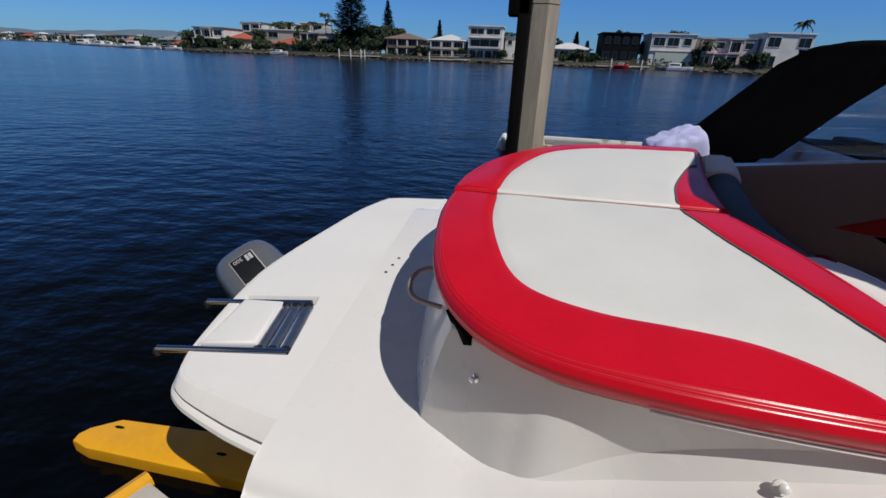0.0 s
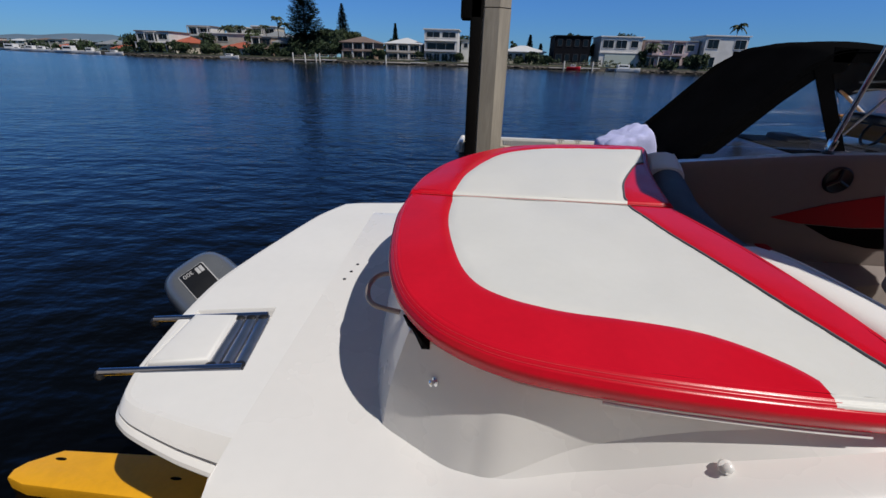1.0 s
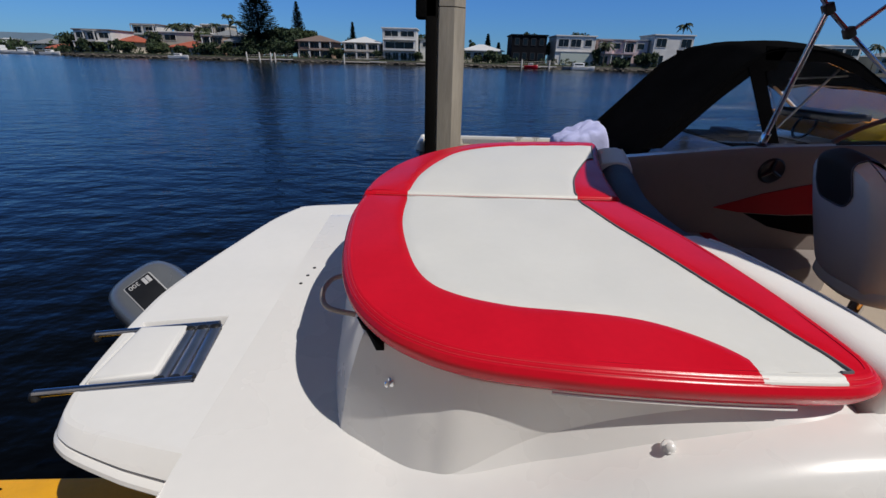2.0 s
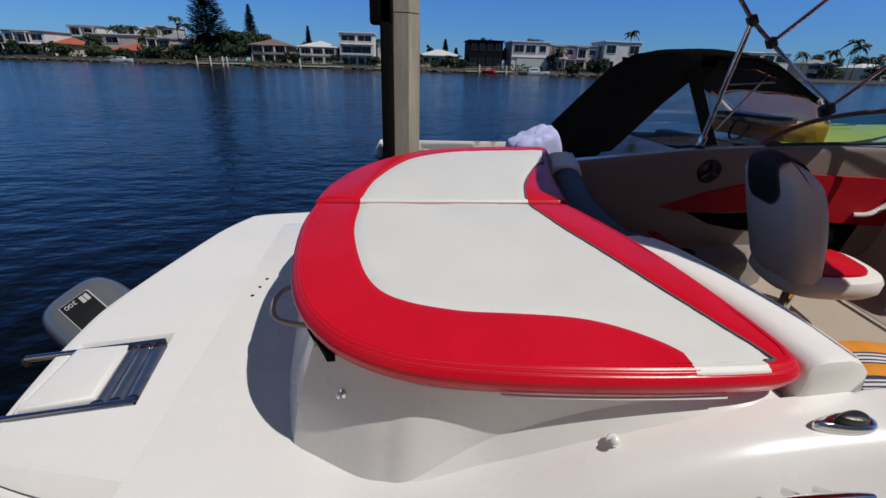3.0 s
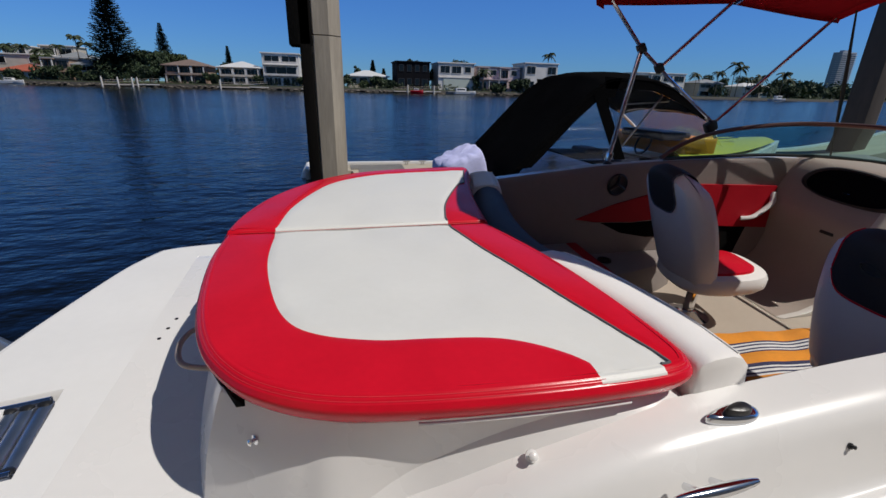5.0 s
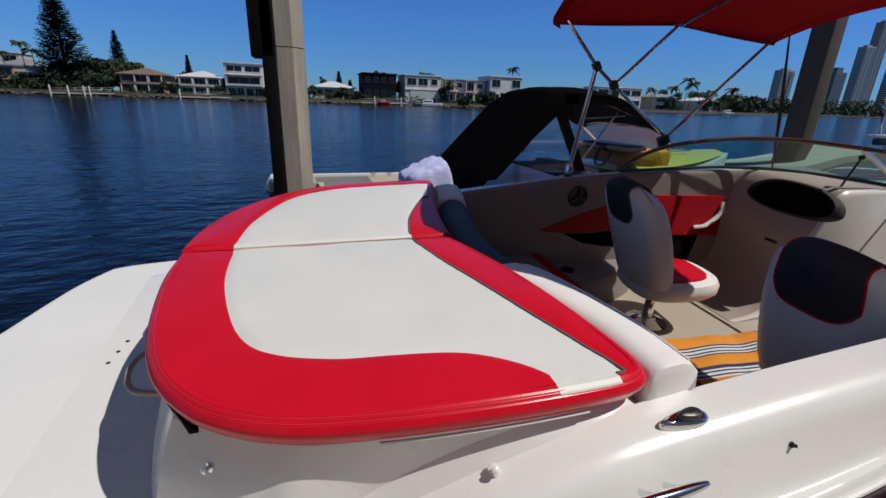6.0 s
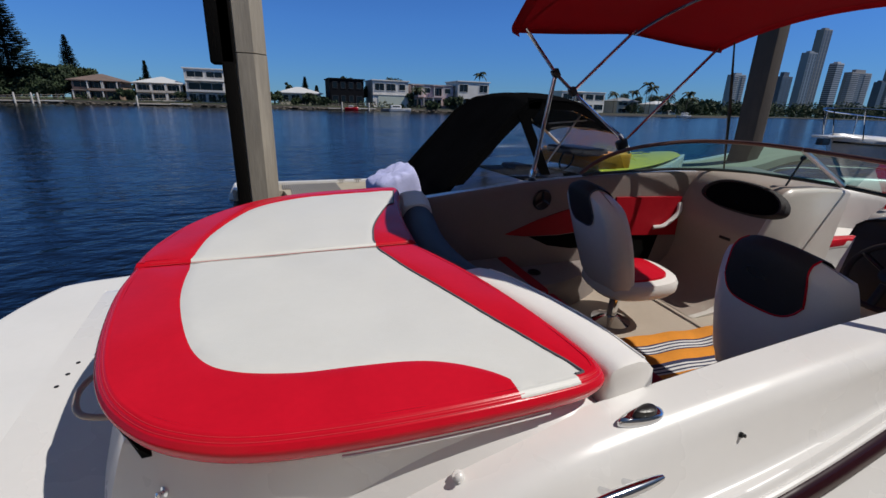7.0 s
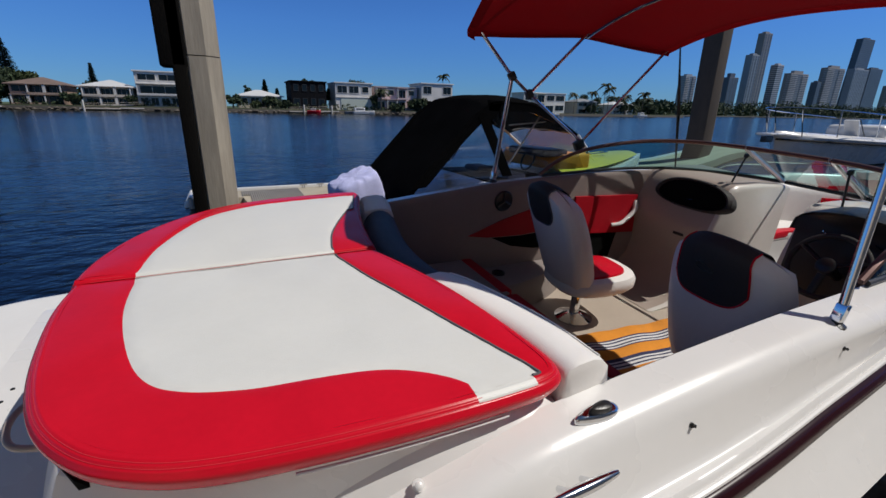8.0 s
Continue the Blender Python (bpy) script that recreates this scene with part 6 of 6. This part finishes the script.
for k in range(26):
    t = k / 25
    x = -800 + 430 * t + random.uniform(-4, 4)
    yy = float(np.interp(x, [-900, -560, -380], [560, 428, 412])) + 12
    w = random.uniform(9, 17)
    q = k % 4
    house(labels[q], x, x + w, yy, [random.choice(["Wdw", "dW", "wW"]), random.choice(["WW", "wBw", "ww"])][:random.choice((1, 2, 2))], (PALE, CREAM, TAN, PALE)[q],
          (ROOF_GREY, ROOF_BROWN, ROOF_RED, ROOF_WHITE)[q], random.choice(("hip", "hip", "flat")), random.uniform(6.5, 10.5))
for k in range(15):
    t = k / 14
    x = -352 + 205 * t + random.uniform(-3, 3)
    yy = float(np.interp(x, [-380, -215, -130], [412, 200, 150])) + 14
    house(labels[k % 4], x, x + random.uniform(6.5, 9.5), yy, ["dW", "Ww"][:1 + k % 2], (PALE, CREAM, PALE, TAN)[k % 4], (ROOF_BROWN, ROOF_GREY, ROOF_RED, ROOF_GREY)[k % 4], "hip" if k % 3 else "flat", 3.9 + 1.5 * (k % 2), 8)


# ---- trees ----
def leaves(spots, size, seed, droop=0.3):
    """Many small leaf blades scattered round the spots (centre, radii)."""
    rng = np.random.default_rng(seed)
    vs, fs = [], []
    for c, r, n in spots:
        for _ in range(n):
            d = rng.normal(size=3)
            d /= np.linalg.norm(d)
            p = np.array(c) + d * np.array(r) * rng.uniform(0.55, 1.05)
            a, b = rng.normal(size=3), rng.normal(size=3)
            a /= np.linalg.norm(a)
            b -= a * (a @ b)
            b /= np.linalg.norm(b)
            s = size * rng.uniform(0.6, 1.4)
            k = len(vs)
            vs += [p - a * s, p + b * s * 0.45, p + a * s + np.array((0, 0, -droop * s)), p - b * s * 0.45]
            fs.append((k, k + 1, k + 2, k + 3))
    return vs, fs


def leaf_part(name, data, material, parent):
    me = bpy.data.meshes.new(name)
    me.from_pydata([tuple(v) for v in data[0]], [], data[1])
    me.materials.append(material)
    ob = new(name, me)
    me.transform(Matrix.Translation(-BASE[parent.name]))
    ob.parent = parent
    BASE[ob.name] = BASE[parent.name]
    return ob


def trunk(parent, x, y, z0, z1, r, lean=0.0):
    pts = [(x + lean * (k / 6) ** 2, y, z0 + (z1 - z0) * k / 6) for k in range(7)]
    part("trunk", tube(pts, [r * (1 - 0.6 * k / 6) for k in range(7)], 8), BARK, parent)


def pine(x, y, h, spread, label, seed):
    th = thing("pine_tree", (x, y, 1.0), label, "tree", "riverside trees")
    trunk(th, x, y, 1.0, 1 + h, 0.45)
    rng = np.random.default_rng(seed)
    vs, fs = [], []
    tiers = 46
    for k in range(tiers):
        t = k / (tiers - 1)
        z = 1 + h * (0.10 + 0.90 * t)
        length = spread * (1 - t) ** 0.75 + 0.25
        for j in range(int(7 + 5.5 * spread)):
            a = rng.uniform(0, 2 * math.pi)
            L = length * rng.uniform(0.6, 1.15)
            for m in range(9):
                s = (m + 0.6) / 9
                cx, cy = x + L * s * math.cos(a), y + L * s * math.sin(a)
                cz = z - 0.16 * L * s + 0.30 * L * s * s
                wdt = 0.62 * (1.15 - s) * min(1.6, 0.5 + L * 0.25) + 0.16
                for sd in (-1, 1):
                    i = len(vs)
                    dx, dy = -math.sin(a) * wdt * sd, math.cos(a) * wdt * sd
                    f = L / 9
                    vs += [(cx, cy, cz), (cx + dx + f * math.cos(a), cy + dy + f * math.sin(a), cz + rng.uniform(-0.22, 0.12)), (cx + 1.3 * f * math.cos(a), cy + 1.3 * f * math.sin(a), cz + 0.05)]
                    fs.append((i, i + 1, i + 2))
    leaf_part("crown", (vs, fs), PINE, th)


def broadleaf(x, y, h, w, label, seed, n=1500, material=None):
    th = thing("tree", (x, y, 1.0), label, "tree", "riverside trees")
    trunk(th, x, y, 1.0, 1 + h * 0.6, 0.3)
    rng = np.random.default_rng(seed)
    spots = []
    for k in range(9):
        c = (x + rng.uniform(-0.33, 0.33) * w, y + rng.uniform(-0.3, 0.3) * w, 1 + h * rng.uniform(0.35, 0.82))
        r = w * rng.uniform(0.16, 0.30)
        spots.append((c, (r, r, r * 0.75), n // 9))
        part("limb", tube([(x, y, 1 + h * 0.4), c], 0.10, 5), BARK, th)
    leaf_part("crown", leaves(spots, 0.42, seed), material or LEAF, th)


def palm(x, y, h, label, seed, size=1.0):
    th = thing("palm_tree", (x, y, 1.0), label, "palm tree", "riverside palms")
    rng = np.random.default_rng(seed)
    lean = rng.uniform(-0.6, 0.6)
    trunk(th, x, y, 1.0, 1 + h, 0.2, lean)
    vs, fs = [], []
    for k in range(18):
        a, up = rng.uniform(0, 2 * math.pi), rng.uniform(-0.2, 1.1)
        L = 2.3 * size * rng.uniform(0.8, 1.15)
        prev = np.array((x + lean, y, 1 + h))
        for m in range(8):
            s = (m + 1) / 8
            p = np.array((x + lean + L * s * math.cos(a) * math.cos(up * 0.6), y + L * s * math.sin(a) * math.cos(up * 0.6), 1 + h + L * (s * math.sin(up) - 0.75 * s * s)))
            side = np.array((-math.sin(a), math.cos(a), 0)) * 0.42 * size * math.sin(math.pi * (0.15 + 0.8 * s))
            for sd in (-1, 1):
                i = len(vs)
                vs += [prev, p, p + side * sd + np.array((0, 0, -0.35 * size)), prev + side * sd * 0.9 + np.array((0, 0, -0.3 * size))]
                fs.append((i, i + 1, i + 2, i + 3))
            prev = p
    leaf_part("crown", (vs, fs), PALM, th)


pine(-57.5, 146, 25.5, 6.0, "tall dark Norfolk pine on the far bank", 3)
pine(-49.8, 160, 16.8, 3.0, "slender pine behind the broad trees", 4)
pine(14.0, 170, 9.5, 1.6, "slim distant conifer behind the bungalow", 8)
pine(18.4, 175, 7.0, 1.4, "small distant conifer behind the bungalow", 9)
pine(-33.8, 170, 12.0, 1.5, "thin conifer behind the white roof", 10)
broadleaf(-62.0, 148, 6.0, 7.0, "dark leafy tree below the pine", 11)
broadleaf(-54.0, 148, 8.4, 9.5, "dense dark tree by the jetty", 12, 2600)
broadleaf(-47.5, 150, 9.0, 8.0, "dense dark tree by the jetty", 13, 2400)
broadleaf(-57.0, 144, 5.0, 8.0, "dense dark shrubbery under the pine", 14, 1800)
for k, (x, y, h, w) in enumerate(((-61.5, 142.5, 3.6, 5.5), (-57.0, 142.2, 3.8, 6.0), (-52.5, 142.4, 4.2, 6.5), (-48.5, 143.0, 4.4, 6.0), (-60.0, 147, 7.5, 7.0), (-50.5, 147, 9.2, 8.5), (-45.6, 146, 6.0, 5.0))):
    broadleaf(x, y, h, w, "dense dark shrubbery under the pine", 60 + k, 1800)
GARDEN = surface("garden_foliage", (0.045, 0.065, 0.02), 0.75, var=0.35, scale=0.8, island=0.45)
for k, (x, y, h, w) in enumerate(((-108.5, 141.6, 4.2, 4.5), (-103.5, 141.4, 3.0, 4.0), (-99.0, 142, 4.6, 4.5), (-95.5, 141.5, 3.4, 5.0), (-92.0, 149, 7.0, 5.0), (-85.5, 141.4, 3.2, 4.0), (-80.0, 141.6, 2.6, 4.0), (-76.0, 150, 7.6, 5.0),
                                    (-70.5, 141.6, 4.0, 4.0), (-66.0, 142, 4.6, 4.2), (-20.5, 141.0, 3.0, 2.6), (-9.0, 141.2, 2.6, 3.0), (44.2, 142, 5.2, 3.4), (60.5, 141.6, 4.4, 3.6), (74.0, 143, 5.4, 5.0), (9.0, 142.4, 2.4, 4.0))):
    broadleaf(x, y, h, w, "garden tree before the riverside houses", 80 + k, 800, GARDEN if k % 2 else LEAF)
broadleaf(-49.5, 150, 11.2, 9.5, "tall spreading dark tree beside the pine", 120, 2800)
broadleaf(-45.0, 152, 9.4, 7.0, "tall spreading dark tree beside the pine", 121, 2000, GARDEN)
broadleaf(-33, 160, 7.6, 6, "rounded tree behind the white roof", 15)
broadleaf(-7.5, 158, 8.5, 7, "leafy tree behind the modern house", 16)
broadleaf(8.6, 170, 9.5, 2.6, "slim rounded tree behind the bungalow", 17, 700)
broadleaf(3.0, 143, 4.2, 4.5, "green shrub beside the bungalow", 18, 900)
broadleaf(13.5, 142, 3.6, 5.5, "broad shrub in front of the bungalow", 19, 1200)
broadleaf(17.0, 142.5, 3.2, 4, "broad shrub beside the black house", 20, 800)
broadleaf(25.0, 150, 10.6, 4.5, "dark tree rising behind the black house", 21)
broadleaf(43, 156, 11.4, 7, "dark tree rising behind the sage house", 22)
broadleaf(32.2, 150, 7.6, 5, "leafy tree between the houses", 23, 900)
broadleaf(58.5, 141.3, 4.0, 6, "dark hedge tree before the pink house", 24, 1200)
broadleaf(52.5, 141.2, 1.8, 6, "clipped hedge before the pink house", 25, 900)
broadleaf(-116.0, 146, 6.0, 8, "rounded dark tree on the far bank", 26, 1500)
broadleaf(-91.0, 145, 4.6, 6, "garden tree beside the river wall", 27, 1000)
broadleaf(-73.0, 142, 3.6, 5, "garden shrub beside the river wall", 28, 800)
broadleaf(-33.0, 141.5, 3.4, 4.0, "hedge between the riverside houses", 29, 900)
broadleaf(-88.0, 142, 2.8, 5.0, "low dark shrub by the seawall", 30, 800)
for x, y, h, s, k in ((-69.0, 152, 11.5, 1.0, 1), (-67.5, 154, 10.0, 1.0, 2), (-72.0, 150, 9.0, 0.8, 3), (-86.6, 160, 9.0, 1.1, 4), (-90.5, 160, 9.2, 1.0, 5), (-84.0, 162, 8.2, 1.0, 6), (-81.0, 160, 8.0, 0.9, 7),
                      (46.5, 141.5, 6.2, 1.3, 8), (79.4, 165, 13.5, 1.2, 9), (-93.5, 162, 9.0, 1.0, 10), (168, 188, 10, 1.4, 11), (187, 186, 15, 1.7, 12), (191, 187, 13.5, 1.6, 13), (178, 186, 11, 1.4, 14),
                      (204, 187, 10, 1.5, 15), (219, 188, 11.5, 1.8, 16), (164, 195, 9, 1.3, 17), (196, 186, 9, 1.3, 18), (224, 189, 9.0, 1.6, 19)):
    palm(x, y, h, "tall palm on the far bank", k, s)
random.seed(9)
for k, x in enumerate((128, 163, 171, 181, 190, 198, 206, 213, 219, 226, 231, 237)):
    broadleaf(x, (187 if k % 3 == 0 else 203) + random.uniform(-1, 3), random.uniform(5, 7) if k % 3 == 0 else random.uniform(9, 14.5), random.uniform(8, 11), "leafy garden tree on the far bend", 40 + k, 1500)
spots = []
rng = np.random.default_rng(77)
for k in range(150):
    x = 290 + 1250 * (k / 149) ** 1.2 + rng.uniform(-6, 6)
    y = float(np.interp(x, [246, 330, 440, 620, 1000, 1800], [181, 255, 330, 380, 430, 520])) + rng.uniform(8, 40)
    h = rng.uniform(6.5, 11) * (1 + min(1.3, (x - 290) / 400))
    spots.append(((x, y, 1 + h * 0.5), (h * 0.9, h * 0.8, h * 0.55), 120))
woods = thing("far_woods", (700, 500, 1.0), "dark belt of trees along the far bank", "woods", kind="stuff")
leaf_part("foliage", leaves(spots, 1.9, 5), LEAF, woods)
spots = []
for k in range(80):
    x = -820 + 700 * (k / 79) + rng.uniform(-4, 4)
    y = float(np.interp(x, [-900, -560, -380, -215, -130], [560, 428, 412, 200, 150])) + rng.uniform(4, 30)
    h = rng.uniform(3, 8.5) * (1 if x < -360 else 0.55)
    spots.append(((x, y, 1 + h * 0.5), (h * 0.8, h * 0.8, h * 0.55), 45))
woods = thing("far_gardens", (-450, 420, 1.0), "garden trees between the distant houses", "woods", kind="stuff")
leaf_part("foliage", leaves(spots, 1.1, 6), LEAF, woods)

spots = []
for k in range(120):
    x = -118 + 190 * k / 119 + rng.uniform(-0.8, 0.8)
    if -62 < x < -44 or -4 < x < 3:
        continue
    h = rng.uniform(0.7, 2.4)
    spots.append(((x, 140.6 + rng.uniform(0, 0.7), 1.15 + h * 0.4), (rng.uniform(0.5, 1.1), 0.5, h * 0.5), 34))
hedge = thing("garden_hedge", (-20, 140.6, 1.0), "dark garden planting behind the seawall", "hedge", kind="stuff")
leaf_part("foliage", leaves(spots, 0.32, 8), LEAF, hedge)

# ---- jetties and craft on the far bank ----
# white posts, greyed so their reflected streaks on the water stay faint
JETTY_POST = surface("dimmed_white_post", (0.46, 0.44, 0.41), 0.7, var=0.15, scale=1.0)


def jetty(x0, x1, y, posts, label):
    th = thing("jetty", ((x0 + x1) / 2, y, 0.0), label, "jetty", "private jetties")
    part("deck", rbox((x0, y - 2.2, 0.35), (x1, y + 0.3, 0.6), 0.03, 1), CREAM, th, "pale deck")
    for px in posts:
        part("post", lathe(((0.22, -1.0), (0.20, 2.2), (0.05, 2.45)), (px, y - 2.3, 0), 10), JETTY_POST, th, "pale post")
    part("gangway", rbox((x1, y - 0.9, 0.55), (x1 + 5.0, y, 0.75), 0.02, 1, m=None), PALE, th)
    for z in (1.15, 1.6):
        part("hand_rail", tube([(x0, y - 0.2, z), (x1 + 5.0, y - 0.2, z + 0.6)], 0.035, 6), CREAM, th)


jetty(-58.5, -50.5, 138.8, (-58.2, -54.5, -51.2, -50.0), "white private jetty with tall posts")
jetty(17.5, 27.0, 138.8, (21.5, 29.5), "pale private pontoon with white posts")
jetty(-31.0, -23.0, 138.8, (-30.0,), "pale private pontoon by the house")
jetty(-9.0, -4.0, 138.8, (), "pale private pontoon at the lawn")


def small_boat(x, y, length, label, colour, cabin=0.0):
    th = thing("moored_boat", (x, y, 0.0), label, "boat", "moored boats")
    rows = []
    for k in range(13):
        n = k / 12
        half = length * 0.15 * min(1.0, (1.05 - n) * 2.2) ** 0.6
        rows.append([(x + length * (n - 0.5), y + s * half * w, z + 0.25 * n * n) for s, w, z in ((-1, 0.3, -0.2), (-1, 0.85, 0.15), (-1, 1.0, 0.8), (-1, 0.85, 0.85), (1, 0.85, 0.85), (1, 1.0, 0.8), (1, 0.85, 0.15), (1, 0.3, -0.2))])
    part("hull", grid(rows, close=True, cap=True), colour, th)
    if cabin:
        part("cabin", rbox((x - length * 0.2, y - length * 0.1, 0.8), (x + length * 0.15, y + length * 0.1, 0.8 + cabin), 0.15, 2), GEL, th, "white cabin")
        part("side_window", rbox((x - length * 0.16, y - length * 0.1 - 0.03, 0.8 + cabin * 0.45), (x + length * 0.11, y - length * 0.1 + 0.02, 0.8 + cabin * 0.8), 0.02, 1), PANE, th)


small_boat(37.5, 134.5, 9.0, "grey launch moored at the far bank", ROOF_GREY, 1.1)
small_boat(38.0, 132.0, 6.5, "white dinghy moored at the far bank", GEL)
small_boat(-78.0, 136.5, 5.5, "white runabout at the seawall", GEL, 0.7)
small_boat(24.0, 135.5, 4.0, "red and white craft on a pontoon", RED_GEL, 0.7)
small_boat(66.0, 136.0, 6.0, "white runabout at the far bank", GEL, 0.6)
small_boat(140.0, 170.0, 7.0, "white runabout on the far bend", GEL, 0.8)
small_boat(205.0, 176.0, 9.0, "white cruiser on the far bend", GEL, 1.5)
for k in range(14):
    x = -640 + 38 * k
    y = float(np.interp(x, [-900, -560, -380, -215, -130], [560, 428, 412, 200, 150])) - 6
    small_boat(x, y, 9 + (k * 7) % 6, "white cruiser moored far down the river", GEL, 1.4 + 0.3 * (k % 3))
for k in range(7):
    x = -205 + 14.5 * k
    y = float(np.interp(x, [-380, -215, -130, -108], [412, 200, 150, 139.5])) - 4.5
    small_boat(x, y, 5.5 + (k * 5) % 3, "white launch moored along the river wall", GEL, 0.7 + 0.25 * (k % 3))

# ---- skyline and hills ----
def tower(x0, x1, h, wall, label, style, floors, y=1000.0, crown=0.0, taper=0.0, d=26.0):
    """style: bands of glass, strips between fins, or stacked balconies."""
    x = (x0 + x1) / 2
    w = x1 - x0
    th = thing("tower", (x, y, 1.0), label, "apartment tower", "city towers")

    def block(a, b, p, q, z0, z1):
        return rbox((a, p, z0), (b, q, z1), 0)

    bm = rbox((x0, y - d / 2, 0), (x1, y + d / 2, h), 0.5, 1)
    for v in bm.verts:
        if v.co.z > h / 2:
            v.co.x += taper * w * (1 if v.co.x < x else 0.25)
    part("wall", bm, wall, th, smooth=False)
    fh = (h - 6) / floors
    for k in range(floors):
        z = 4 + fh * k
        lean = taper * w * (z / h)
        if style == "bands":
            part("window_band", block(x0 + lean - 0.2, x1 + lean * 0.25 + 0.2, y - d / 2 - 0.25, y + d / 2 + 0.25, z, z + fh * 0.55), TOWER_GLASS, th, smooth=False)
        elif style == "balconies":
            part("window_band", block(x0 + w * 0.06, x1 - w * 0.06, y - d / 2 - 0.2, y - d / 2 + 1, z, z + fh * 0.62), TOWER_GLASS, th, smooth=False)
            part("balcony", block(x0 - 1.2, x0 + w * 0.36, y - d / 2 - 2.4, y, z - fh * 0.12, z + fh * 0.2), PALE_TOWER, th, smooth=False)
            part("balcony", block(x1 - w * 0.36, x1 + 1.2, y - d / 2 - 2.4, y, z - fh * 0.12, z + fh * 0.2), PALE_TOWER, th, smooth=False)
    if style == "strips":
        n = max(2, int(w / 13))
        for k in range(n):
            a = x0 + w * (k + 0.2) / n
            part("window_strip", block(a, a + w * 0.6 / n, y - d / 2 - 0.25, y + d / 2 + 0.25, 5, h - 4), TOWER_GLASS, th, smooth=False)
        for k in range(floors // 2):
            part("floor_slab", block(x0 - 0.1, x1 + 0.1, y - d / 2 - 0.5, y + d / 2, 5 + 2 * fh * k, 5 + 2 * fh * k + 0.8), wall, th, smooth=False)
    part("plant_room", block(x0 + w * 0.25 + taper * w, x1 - w * 0.25 + taper * w * 0.3, y - d * 0.25, y + d * 0.25, h - 0.5, h + 5 + crown), wall, th, smooth=False)
    return th


# distance haze and the fronts' shade are mixed into these tower colours
TOWER_GLASS = surface("hazed_tower_glass", (0.07, 0.095, 0.13), 0.35, var=0.25, scale=0.03)
HAZE = surface("hazed_tower_render", (0.25, 0.28, 0.33), 0.8, var=0.10, scale=0.02)
PALE_TOWER = surface("hazed_pale_tower_render", (0.42, 0.42, 0.45), 0.8, var=0.08, scale=0.02)
DARKT = surface("hazed_blue_grey_tower", (0.085, 0.105, 0.14), 0.6, var=0.10, scale=0.02)
WARM = surface("shade_toned_warm_render", (0.25, 0.24, 0.245), 0.8, var=0.10, scale=0.02)
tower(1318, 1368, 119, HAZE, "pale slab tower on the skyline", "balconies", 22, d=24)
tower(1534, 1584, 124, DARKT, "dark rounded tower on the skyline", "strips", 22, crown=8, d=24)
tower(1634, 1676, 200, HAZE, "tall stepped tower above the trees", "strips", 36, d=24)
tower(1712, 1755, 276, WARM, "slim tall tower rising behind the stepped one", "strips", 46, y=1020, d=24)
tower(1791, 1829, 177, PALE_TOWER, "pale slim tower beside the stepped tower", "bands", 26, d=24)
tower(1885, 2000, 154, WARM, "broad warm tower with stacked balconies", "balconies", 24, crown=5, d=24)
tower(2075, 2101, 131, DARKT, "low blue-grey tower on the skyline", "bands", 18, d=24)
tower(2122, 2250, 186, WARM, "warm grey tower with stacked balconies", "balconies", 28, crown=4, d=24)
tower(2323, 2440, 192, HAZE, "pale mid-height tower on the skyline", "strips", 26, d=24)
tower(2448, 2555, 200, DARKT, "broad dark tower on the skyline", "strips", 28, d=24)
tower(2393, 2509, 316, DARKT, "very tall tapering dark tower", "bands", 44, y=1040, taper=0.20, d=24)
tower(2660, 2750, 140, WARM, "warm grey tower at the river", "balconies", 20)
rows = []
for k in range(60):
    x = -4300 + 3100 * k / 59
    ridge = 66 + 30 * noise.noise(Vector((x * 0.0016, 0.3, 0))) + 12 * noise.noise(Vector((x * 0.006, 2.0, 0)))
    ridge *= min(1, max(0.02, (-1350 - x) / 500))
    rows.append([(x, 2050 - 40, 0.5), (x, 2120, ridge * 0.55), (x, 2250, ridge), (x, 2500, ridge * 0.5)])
# blue distance haze painted into the forest's colour
HILL = surface("hazed_forest_hills", (0.10, 0.15, 0.20), 0.95, var=0.15, scale=0.004)
tagged(part("hills", grid(rows), HILL, None), "low forested hills on the horizon, coloured blue for haze", "hills", kind="structure")
